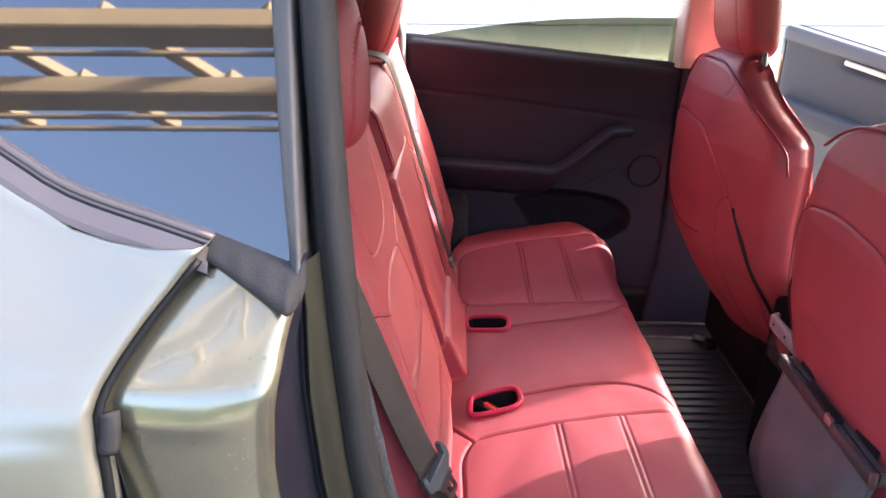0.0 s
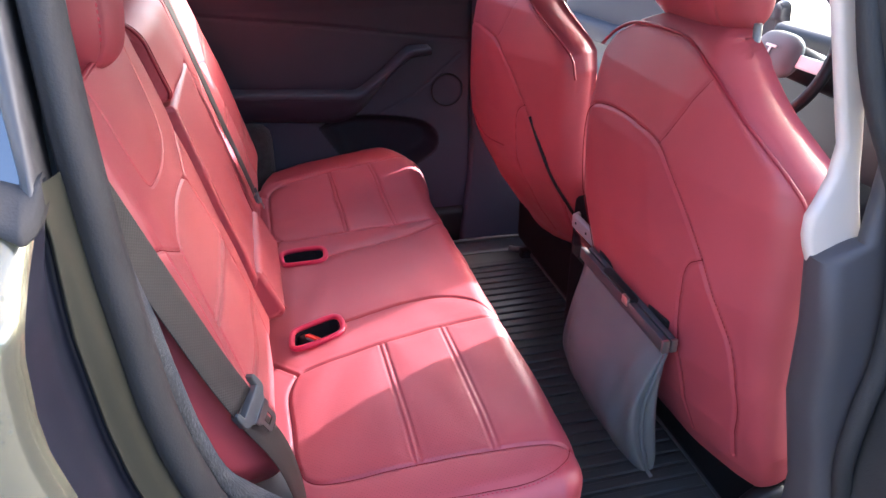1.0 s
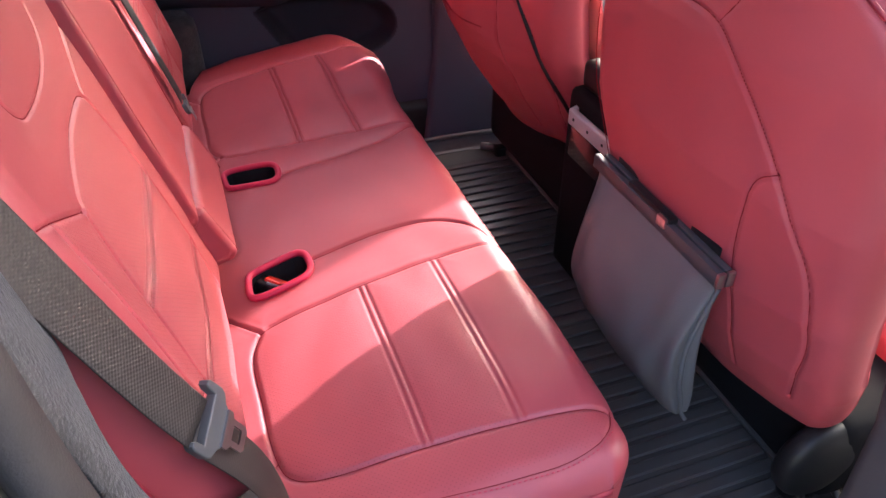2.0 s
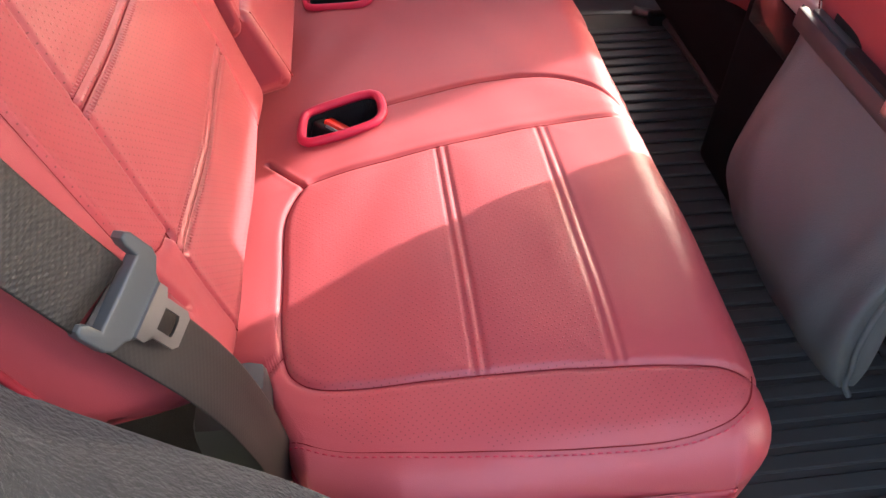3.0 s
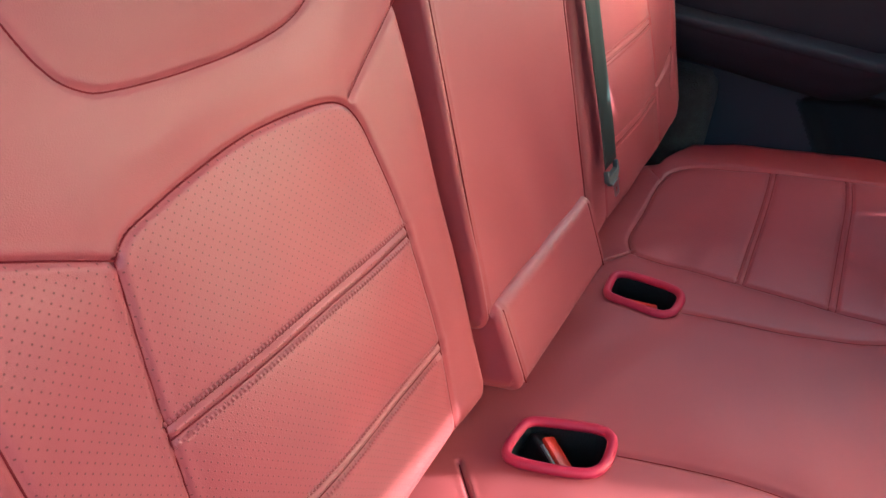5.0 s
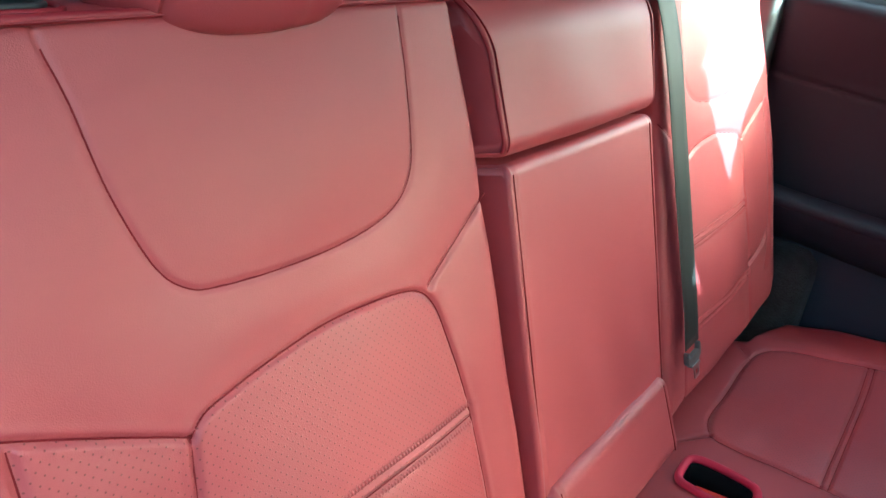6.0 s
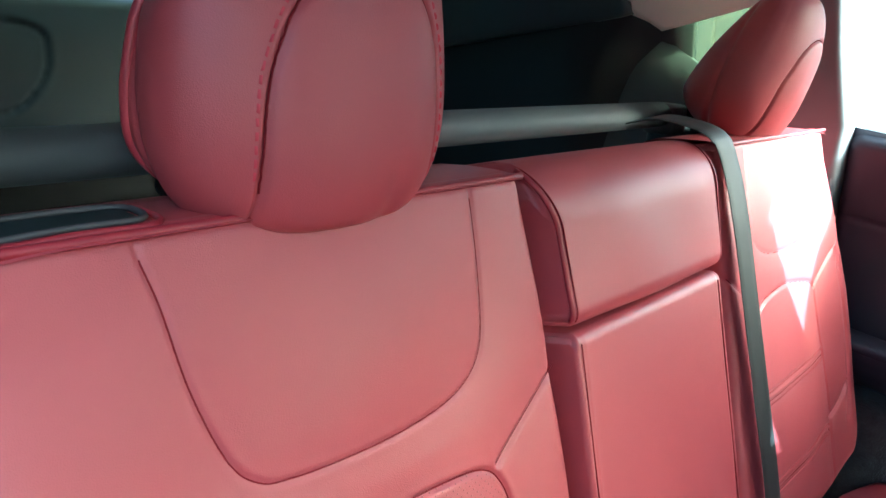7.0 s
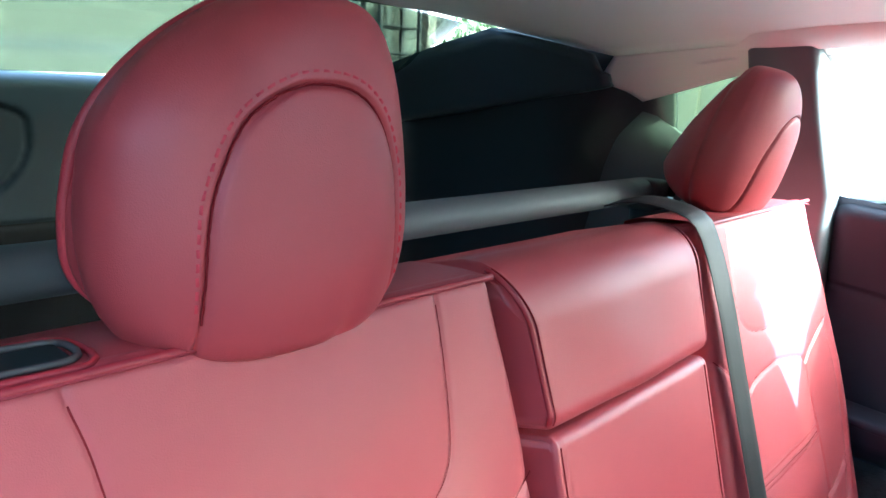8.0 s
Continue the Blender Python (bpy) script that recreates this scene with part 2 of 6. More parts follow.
# ---- mesh helpers ----
def link_mesh(name, verts, faces, mats, parent=None, label="", uv=None, index=None, smooth=True):
    me = bpy.data.meshes.new(name)
    me.from_pydata([tuple(v) for v in verts], [], [tuple(f) for f in faces])
    for m in (mats if isinstance(mats, (list, tuple)) else [mats]):
        me.materials.append(m)
    if index is not None:
        me.polygons.foreach_set("material_index", np.asarray(index, dtype=np.int32))
    if smooth:
        me.polygons.foreach_set("use_smooth", np.ones(len(me.polygons), dtype=bool))
    if uv is not None:
        layer = me.uv_layers.new(name="cover")
        loops = np.empty(len(me.loops), dtype=np.int32)
        me.loops.foreach_get("vertex_index", loops)
        layer.data.foreach_set("uv", np.asarray(uv, dtype=np.float32)[loops].ravel())
    me.update()
    ob = new(name, me)
    if parent is not None:
        ob.parent = parent
    if label:
        tagged(ob, label)
    return ob


def part(name, bm, material, parent=None, label="", smooth=True, angle=40):
    """Links a bmesh as one mesh object under a thing or a part."""
    bmesh.ops.recalc_face_normals(bm, faces=bm.faces)
    me = bpy.data.meshes.new(name)
    for f in bm.faces:
        f.smooth = smooth
    for e in bm.edges:
        if len(e.link_faces) == 2 and e.calc_face_angle(0) > radians(angle):
            e.smooth = False
    bm.to_mesh(me)
    bm.free()
    me.materials.append(material)
    ob = new(name, me)
    if parent is not None:
        ob.parent = parent
    if label:
        tagged(ob, label)
    return ob


def thing(name, label, category, group="", kind="", at=(0, 0, 0)):
    ob = new(name)
    ob.location = at
    ob.empty_display_size = 0.05
    return tagged(ob, label, category, group, kind)


def box(c, s, bevel=0.004, seg=2, turn=None, taper=None):
    bm = bmesh.new()
    bmesh.ops.create_cube(bm, size=1)
    for v in bm.verts:
        if taper and v.co.z > 0:
            v.co.x *= taper[0]
            v.co.y *= taper[1]
        v.co = Vector((v.co.x * s[0], v.co.y * s[1], v.co.z * s[2]))
    if bevel:
        bmesh.ops.bevel(bm, geom=bm.edges[:], offset=bevel, segments=seg, profile=0.6, affect="EDGES")
    m = Matrix.Translation(c)
    if turn is not None:
        m = m @ Euler([radians(a) for a in turn]).to_matrix().to_4x4()
    bmesh.ops.transform(bm, matrix=m, verts=bm.verts)
    return bm


def smooth_path(pts, step=0.01, closed=False):
    """A Catmull-Rom line through the points, cut to even steps."""
    p = [np.array(q, float) for q in pts]
    ext = [p[-1]] + p + p[:2] if closed else [2 * p[0] - p[1]] + p + [2 * p[-1] - p[-2]]
    out = []
    for i in range(1, len(ext) - 2):
        a, b, c, d = ext[i - 1:i + 3]
        k = max(2, int(np.linalg.norm(c - b) / step))
        for t in np.arange(k) / k:
            out.append(0.5 * (2 * b + (c - a) * t + (2 * a - 5 * b + 4 * c - d) * t * t + (3 * b - a - 3 * c + d) * t ** 3))
    if not closed:
        out.append(ext[-2])
    return np.array(out)


def tube(pts, radius, sides=8, closed=False, flat=1.0):
    """A round or flattened cord along 3D points."""
    p = np.asarray(pts, float)
    n = len(p)
    nxt = np.roll(p, -1, 0) if closed else np.vstack([p[1:], p[-1:]])
    prv = np.roll(p, 1, 0) if closed else np.vstack([p[:1], p[:-1]])
    tan = nxt - prv
    tan /= np.linalg.norm(tan, axis=1)[:, None] + 1e-12
    up = np.array([0.0, 0.0, 1.0])
    if abs(tan[:, 2]).max() > 0.95:
        up = np.array([0.31, 0.9, 0.3])
    s = np.cross(tan, up)
    s /= np.linalg.norm(s, axis=1)[:, None] + 1e-12
    u = np.cross(s, tan)
    verts, faces = [], []
    for i in range(n):
        for k in range(sides):
            a = 2 * math.pi * k / sides
            verts.append(p[i] + radius * (math.cos(a) * s[i] + flat * math.sin(a) * u[i]))
    for i in range(n if closed else n - 1):
        j = (i + 1) % n
        for k in range(sides):
            q = (k + 1) % sides
            faces.append((i * sides + k, i * sides + q, j * sides + q, j * sides + k))
    if not closed:
        faces.append(tuple(range(sides))[::-1])
        faces.append(tuple((n - 1) * sides + k for k in range(sides)))
    return verts, faces


def cord(name, pts, radius, mat, parent=None, label="", sides=8, closed=False, flat=1.0):
    v, f = tube(pts, radius, sides, closed, flat)
    return link_mesh(name, v, f, mat, parent, label)


def loft(rows, closed=False):
    """Faces between rows of equally many points."""
    rows = [np.asarray(r, float) for r in rows]
    k = len(rows[0])
    verts = np.vstack(rows)
    faces = []
    for i in range(len(rows) - 1):
        for j in range(k if closed else k - 1):
            q = (j + 1) % k
            faces.append((i * k + j, i * k + q, (i + 1) * k + q, (i + 1) * k + j))
    return verts, faces


def slab(verts, faces, thick, direction):
    """Gives a sheet thickness along a direction, with closed rims."""
    verts = np.asarray(verts, float)
    n = len(verts)
    d = np.asarray(direction, float) * thick
    allv = np.vstack([verts, verts + d])
    count = {}
    for f in faces:
        for i in range(len(f)):
            e = (f[i], f[(i + 1) % len(f)])
            key = tuple(sorted(e))
            count[key] = None if key in count else e
    out = [tuple(f) for f in faces] + [tuple(i + n for i in reversed(f)) for f in faces]
    for e in count.values():
        if e:
            out.append((e[1], e[0], e[0] + n, e[1] + n))
    return allv, out


def dist_to_line(a, b, line):
    """Distance of points (a, b) from a polyline."""
    d = np.full(a.shape, 9.0)
    for (x0, y0), (x1, y1) in zip(line[:-1], line[1:]):
        dx, dy = x1 - x0, y1 - y0
        t = np.clip(((a - x0) * dx + (b - y0) * dy) / (dx * dx + dy * dy + 1e-12), 0, 1)
        d = np.minimum(d, np.hypot(a - x0 - t * dx, b - y0 - t * dy))
    return d


def inside(a, b, poly):
    """Whether points lie in a polygon."""
    r = np.zeros(a.shape, bool)
    for (x0, y0), (x1, y1) in zip(poly, list(poly[1:]) + [poly[0]]):
        hit = ((y0 > b) != (y1 > b)) & (a < (x1 - x0) * (b - y0) / (y1 - y0 + 1e-12) + x0)
        r ^= hit
    return r


def axis_steps(length, r0, r1, step):
    """Positions along an edge: fine over the rolled ends, even between."""
    th = np.linspace(0, math.pi / 2, 9)
    lo, hi = r0 * (1 - np.cos(th)), length - r1 * (1 - np.cos(th))[::-1]
    mid = np.linspace(lo[-1], hi[0], max(2, int((hi[0] - lo[-1]) / step)))[1:-1]
    return np.concatenate([lo, mid, hi])


def pad(name, surf, a_edges, b_edges, rolls, depth, mats, parent=None, label="", seams=(), panels=(), holes=(), puff=None, step=0.004, back=True, quilt=0.0):
    """An upholstered pad. surf(a, b, n) lays cover coordinates (metres) into the world; a_edges(b01) and b_edges(a01) give its
    outline; rolls are the edge radii (a0, a1, b0, b1). seams: (line, depth, width). panels: (polygon, material). holes: polygons."""
    ra0, ra1, rb0, rb1 = rolls
    a_mid, b_mid = a_edges(np.array(0.5)), b_edges(np.array(0.5))
    la, lb = float(a_mid[1] - a_mid[0]), float(b_mid[1] - b_mid[0])
    sa, sb = axis_steps(la, ra0, ra1, step), axis_steps(lb, rb0, rb1, step)
    A01, B01 = np.meshgrid(sa / la, sb / lb)
    qa = np.maximum(np.clip(1 - A01 * la / ra0, 0, 1), np.clip(1 - (1 - A01) * la / ra1, 0, 1))
    qb = np.maximum(np.clip(1 - B01 * lb / rb0, 0, 1), np.clip(1 - (1 - B01) * lb / rb1, 0, 1))
    q = np.hypot(qa, qb)
    k = np.where(q > 1, 1 / np.maximum(q, 1e-9), 1)
    A01 = np.where(qa > 0, np.where(A01 < 0.5, ra0 * (1 - qa * k) / la, 1 - ra1 * (1 - qa * k) / la), A01)
    B01 = np.where(qb > 0, np.where(B01 < 0.5, rb0 * (1 - qb * k) / lb, 1 - rb1 * (1 - qb * k) / lb), B01)
    rr = (np.where(A01 < 0.5, ra0, ra1) * qa + np.where(B01 < 0.5, rb0, rb1) * qb) / np.maximum(qa + qb, 1e-9)
    rr = np.where(q > 0, rr, 0)
    drop = rr * (1 - np.sqrt(np.clip(1 - np.minimum(q, 1) ** 2, 0, 1)))
    a0, a1 = a_edges(B01)
    b0, b1 = b_edges(A01)
    A, B = a0 + (a1 - a0) * A01, b0 + (b1 - b0) * B01
    N = -drop
    if puff is not None:
        N = N + puff(A, B)
    near = np.full(A.shape, 9.0)
    for line, dp, w in seams:
        d = dist_to_line(A, B, line)
        near = np.minimum(near, d)
        N = N - dp * np.exp(-(d / w) ** 2) + 0.12 * dp * np.exp(-((d - 2.6 * w) / (1.6 * w)) ** 2)
    if quilt:
        N = N + quilt * (1 - np.exp(-(near / 0.016) ** 1.5))
    nb, na = A.shape
    verts = surf(A.ravel(), B.ravel(), N.ravel())
    idx = np.arange(nb * na).reshape(nb, na)
    quads = np.stack([idx[:-1, :-1], idx[:-1, 1:], idx[1:, 1:], idx[1:, :-1]], -1).reshape(-1, 4)
    ca = (A[:-1, :-1] + A[1:, 1:]).ravel() / 2
    cb = (B[:-1, :-1] + B[1:, 1:]).ravel() / 2
    mi = np.zeros(len(quads), int)
    for poly, which in panels:
        mi[inside(ca, cb, poly)] = which
    keep = np.ones(len(quads), bool)
    for poly in holes:
        keep &= ~inside(ca, cb, poly)
    quads, mi = quads[keep], mi[keep]
    ring = np.concatenate([idx[0, :], idx[1:, -1], idx[-1, -2::-1], idx[-2:0:-1, 0]])
    m = len(ring)
    walls = surf(A.ravel()[ring], B.ravel()[ring], N.ravel()[ring] - depth)
    uv = np.stack([A.ravel(), B.ravel()], -1)
    allv = np.vstack([verts, walls])
    alluv = np.vstack([uv, uv[ring]])
    base = nb * na
    side = [(ring[i], base + i, base + (i + 1) % m, ring[(i + 1) % m]) for i in range(m)]
    faces = [tuple(f) for f in quads.tolist()] + side
    mi = list(mi) + [0] * m
    if back:
        faces.append(tuple(base + i for i in range(m)))
        mi.append(0)
    return link_mesh(name, allv, faces, mats, parent, label, uv=alluv, index=mi)


def stitches(name, line, surf, parent, lift=0.0008, pitch=0.007, length=0.0042, width=0.0011, mat=None):
    """A row of thread stitches along a line on a cover."""
    p = smooth_path([(x, y, 0) for x, y in line], pitch / 4)[:, :2]
    s = np.concatenate([[0], np.cumsum(np.linalg.norm(np.diff(p, axis=0), axis=1))])
    verts, faces = [], []
    for c in np.arange(pitch / 2, s[-1], pitch):
        e0, e1 = (np.array([np.interp(v, s, p[:, 0]), np.interp(v, s, p[:, 1])]) for v in (c - length / 2, c + length / 2))
        t = (e1 - e0) / (np.linalg.norm(e1 - e0) + 1e-9)
        w = np.array([-t[1], t[0]]) * width / 2
        ring = [e0 - w, e1 - w, e1 + w, e0 + w]
        mid = [e0 + t * length * 0.25, e1 - t * length * 0.25]
        k = len(verts)
        for r in ring:
            verts.append(surf(np.array([r[0]]), np.array([r[1]]), np.array([lift - 0.001]))[0])
        for r in mid:
            verts.append(surf(np.array([r[0]]), np.array([r[1]]), np.array([lift + 0.0007]))[0])
        faces += [(k, k + 1, k + 5, k + 4), (k + 2, k + 3, k + 4, k + 5), (k + 1, k + 2, k + 5), (k + 3, k, k + 4)]
    ob = link_mesh(name, verts, faces, mat or M_THREAD, parent)
    return tagged(ob, kind="stuff")


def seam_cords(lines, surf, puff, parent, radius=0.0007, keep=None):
    """Dark cords lying in the seams, for the thread and the shade of the crease: one cord a seam."""
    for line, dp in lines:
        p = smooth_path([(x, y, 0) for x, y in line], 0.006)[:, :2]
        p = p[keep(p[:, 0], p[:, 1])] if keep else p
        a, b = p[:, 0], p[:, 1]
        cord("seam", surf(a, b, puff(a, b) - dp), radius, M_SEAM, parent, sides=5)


def strap(name, centre, side, width, mat, parent=None, label="", thick=0.0014):
    """A flat strap along a 3D line; side gives its breadth direction at each point or one for all."""
    c = np.asarray(centre, float)
    s = np.broadcast_to(np.asarray(side, float), c.shape).copy()
    s /= np.linalg.norm(s, axis=1)[:, None]
    tan = np.gradient(c, axis=0)
    tan /= np.linalg.norm(tan, axis=1)[:, None]
    nrm = np.cross(tan, s)
    length = np.concatenate([[0], np.cumsum(np.linalg.norm(np.diff(c, axis=0), axis=1))])
    off = [(-0.5, 0)] + [(k, 0.5) for k in np.linspace(-0.47, 0.47, 5)] + [(0.5, 0)] + [(k, -0.5) for k in np.linspace(0.47, -0.47, 5)]
    rows = [[c[i] + s[i] * width * u + nrm[i] * thick * v for u, v in off] for i in range(len(c))]
    verts, faces = loft(rows, closed=True)
    k = len(off)
    faces.append(tuple(range(k))[::-1])
    faces.append(tuple((len(c) - 1) * k + i for i in range(k)))
    uv = [(u * width, length[i]) for i in range(len(c)) for u, v in off]
    return link_mesh(name, verts, faces, mat, parent, label, uv=uv)


def lerp_fn(xs, ys):
    return lambda v: np.interp(v, xs, ys)


# ---- rear bench ----
BACK_K = 0.27
BACK_N = np.array([1.0, 0.0, BACK_K]) / math.hypot(1, BACK_K)


def back_surf(side):
    """Cover coordinates (distance out from the middle, height) of the rear backrests, into the world."""
    def f(a, b, n):
        x = 0.019 - BACK_K * (b - 0.806)
        return np.stack([x + n * BACK_N[0], side * a, b + n * BACK_N[2]], -1)
    return f


def rounded(poly, step=0.006):
    return [tuple(p[:2]) for p in smooth_path([(x, y, 0) for x, y in poly], step)]


def bench_profile():
    """Points and normals along the cushion from the bite line, over the top, down the front."""
    slope = math.atan(0.12)
    pts, nor = [], []
    for s in np.linspace(0, 0.472, 44):
        crown = 0.006 * math.sin(math.pi * min(1, s / 0.50))
        pts.append((-0.04 + s * math.cos(slope), 0.637 + s * math.sin(slope) + crown))
        nor.append((-math.sin(slope), math.cos(slope)))
    cx, cz, r = pts[-1][0] + 0.052 * math.sin(slope), pts[-1][1] - 0.052 * math.cos(slope), 0.052
    for t in np.linspace(0, 1, 16)[1:]:
        ang = math.pi / 2 + slope - t * (math.pi / 2 + slope + 0.03)
        pts.append((cx + r * math.cos(ang), cz + r * math.sin(ang)))
        nor.append((math.cos(ang), math.sin(ang)))
    ex, ez = pts[-1]
    for s in np.linspace(0.02, 0.32, 16):
        pts.append((ex - s * 0.03, ez - s * 0.999))
        nor.append(nor[-1])
    p = np.array(pts)
    length = np.concatenate([[0], np.cumsum(np.linalg.norm(np.diff(p, axis=0), axis=1))])
    return length, p, np.array(nor)


BEN_L, BEN_P, BEN_N = bench_profile()


def bench_surf(a, b, n):
    px, pz = np.interp(b, BEN_L, BEN_P[:, 0]), np.interp(b, BEN_L, BEN_P[:, 1])
    nx, nz = np.interp(b, BEN_L, BEN_N[:, 0]), np.interp(b, BEN_L, BEN_N[:, 1])
    round_in = np.where(a < 0, 0.016, 0.045) * np.clip((np.abs(a) - 0.46) / 0.19, 0, 1.1) ** 2 * np.clip((b - 0.06) / 0.42, 0, 1) ** 2
    return np.stack([px + nx * n - round_in, a, pz + nz * n], -1)


def on_bench(x, y):
    """Cover coordinates of a plan position on the top of the cushion."""
    return (y, (x + 0.04) * 1.007)


inset = [(0.078, 0.265), (0.105, 0.256), (0.23, 0.238), (0.352, 0.224), (0.43, 0.222), (0.47, 0.224), (0.52, 0.228), (0.62, 0.230)]
inset_out = [(0.078, 0.265), (0.064, 0.295), (0.058, 0.33), (0.059, 0.40), (0.059, 0.455), (0.063, 0.495), (0.072, 0.52), (0.097, 0.537), (0.147, 0.544),
             (0.237, 0.550), (0.349, 0.561), (0.41, 0.570), (0.46, 0.580), (0.52, 0.588), (0.62, 0.59)]
seam_mid = [(0.179, 0.138), (0.24, 0.127), (0.30, 0.121), (0.348, 0.122), (0.40, 0.138), (0.45, 0.178), (0.475, 0.205), (0.52, 0.222)]
seam_far = [(0.179, 0.140), (0.24, 0.142), (0.30, 0.147), (0.348, 0.156), (0.40, 0.173), (0.45, 0.198), (0.475, 0.211), (0.52, 0.222)]
hole_line = [(0.075, 0.180), (0.077, 0.148), (0.082, 0.136), (0.098, 0.129), (0.150, 0.117), (0.165, 0.120), (0.172, 0.131), (0.174, 0.160), (0.167, 0.176), (0.152, 0.184), (0.118, 0.192), (0.090, 0.195), (0.079, 0.191)]

bench = thing("rear_bench", "rear bench cushion in red stitched leatherette with perforated panels", "car seat")
bench_seams, bench_panels, bench_holes = [], [], []
for sg in (-1, 1):
    top = rounded([on_bench(x, sg * y) for x, y in inset])
    out = rounded([on_bench(x, sg * y) for x, y in inset_out])
    bench_seams += [(top, 0.0030, 0.0028), (out, 0.0032, 0.0029), (rounded([on_bench(x, sg * y) for x, y in (seam_mid if sg < 0 else seam_far)]), 0.0028, 0.0025)]
    bench_seams.append(([on_bench(0.035, sg * 0.215), on_bench(0.078, sg * 0.265)], 0.005, 0.0022))
    bench_seams.append(([on_bench(0.063, sg * 0.495), on_bench(0.03, sg * 0.53)], 0.003, 0.003))
    for gx, y0, y1 in ((0.2345, 0.240, 0.548), (0.3515, 0.226, 0.558)):
        for o in (-0.0045, 0.0045):
            bench_seams.append(([on_bench(gx + o, sg * y0), on_bench(gx + o, sg * y1)], 0.0016 if sg < 0 else 0.0027, 0.0021))
    if sg < 0:
        bench_seams.append((rounded([on_bench(x, sg * y) for x, y in ((0.06, 0.574), (0.12, 0.600), (0.25, 0.622), (0.36, 0.632), (0.42, 0.627), (0.455, 0.610), (0.48, 0.58))]), 0.0014, 0.0020))
    if sg < 0:
        bench_panels.append(([on_bench(x, sg * y) for x, y in inset_out[7:13] + [(0.455, 0.604), (0.42, 0.621), (0.36, 0.626), (0.25, 0.616), (0.12, 0.594), (0.10, 0.575)]], 1))
    poly = [on_bench(x, sg * y) for x, y in inset[::1]] + [on_bench(x, sg * y) for x, y in inset_out[::-1]]
    a1, a2 = on_bench(0.341, sg * 0.228), on_bench(0.341, sg * 0.56)
    bench_panels.append((top[:0] + [on_bench(x, sg * y) for x, y in inset if x < 0.341] + [a1, a2] + [on_bench(x, sg * y) for x, y in inset_out[::-1] if x < 0.341], 1))
    bench_holes.append(rounded([on_bench(x, sg * y) for x, y in hole_line + hole_line[:1]]))
bench_seams.append(([on_bench(0.475, 0.0), on_bench(0.50, 0.0)], 0.0, 0.01))


def bench_puff(a, b):
    y = np.abs(a)
    side = 0.010 * np.exp(-((y - 0.40) / 0.15) ** 2) * np.exp(-((b - 0.30) / 0.16) ** 2)
    mid = 0.006 * np.exp(-(a / 0.10) ** 2) * np.exp(-((b - 0.31) / 0.2) ** 2)
    ripple = 0.0012 * np.sin(a * 31 + 3 * np.sin(b * 17)) * np.sin(b * 23 + 1.3)
    far = 0.034 * np.clip((a - 0.36) / 0.20, 0, 1) ** 1.5
    return side + mid + ripple + far - 0.013


BEN_END = 0.86
bench_out = lerp_fn([k / BEN_END for k in (0, 0.085, 0.105, 0.125, 0.2, 0.49, 0.54, 0.86)], [0.50, 0.532, 0.590, 0.632, 0.655, 0.665, 0.663, 0.650])
pad("cushion_cover", bench_surf, lambda v: (-bench_out(v), bench_out(v) + 0.035), lambda u: (0 * u, 0 * u + BEN_END), (0.05, 0.05, 0.02, 0.02), 0.27,
    [M_LEATHER, M_PERF], bench, seams=bench_seams, panels=bench_panels, holes=bench_holes, puff=bench_puff, step=0.0021, quilt=0.0026)


def bench_top(a, b):
    """Height of the cover over its base surface, with the rolled ends."""
    d = bench_out(b / BEN_END) + np.where(a > 0, 0.035, 0.0) - np.abs(a)
    q = np.clip(1 - d / 0.05, 0, 1)
    return bench_puff(a, b) - 0.05 * (1 - np.sqrt(1 - q ** 2))


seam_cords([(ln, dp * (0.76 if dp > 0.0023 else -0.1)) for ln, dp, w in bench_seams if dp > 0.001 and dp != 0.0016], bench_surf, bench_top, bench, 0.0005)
for sg in (-1, 1):
    edge = smooth_path([bench_surf(np.array([sg * (a - 0.001)]), np.array([b]), np.array([-0.054]))[0] for a, b in
                        [(float(bench_out(k / BEN_END)) + (0.035 if sg > 0 else 0), k) for k in (0.07, 0.095, 0.115, 0.14, 0.18, 0.23, 0.29, 0.36, 0.43, 0.48, 0.52, 0.57, 0.62, 0.70)]], 0.008)
    cord("side_piping", edge, 0.0042, M_PIPE, bench)
    rim = bench_surf(*np.array([(*on_bench(x, sg * y), -0.0065) for x, y in hole_line]).T)
    cord("buckle_slot_binding", smooth_path(rim, 0.006, closed=True), 0.0058, M_BEZEL, bench, "bright red bound buckle slot", closed=True)
    well = np.array([bench_surf(*np.array([(*on_bench(x, sg * y), -0.008) for x, y in hole_line]).T), bench_surf(*np.array([(*on_bench(0.125 + (x - 0.125) * 0.95, sg * (0.155 + (y - 0.155) * 0.95)), -0.075) for x, y in hole_line]).T)])
    v, f = loft(well, closed=True)
    f.append(tuple(range(len(hole_line), 2 * len(hole_line))))
    link_mesh("buckle_well", v, f, M_CARPET, bench, "black lined well under the buckle slot", smooth=False)
    if sg < 0:
        stitches("stitching", [on_bench(x, sg * y) for x, y in ((0.06, 0.579), (0.12, 0.605), (0.25, 0.627), (0.36, 0.637), (0.42, 0.633), (0.458, 0.615))], lambda a, b, n: bench_surf(a, b, n + bench_top(a, b) + 0.003), bench)

# base under the cushion
part("seat_base", box((0.22, 0, 0.46), (0.40, 1.16, 0.26), 0.02), M_CARPET, bench, "black carpeted base")


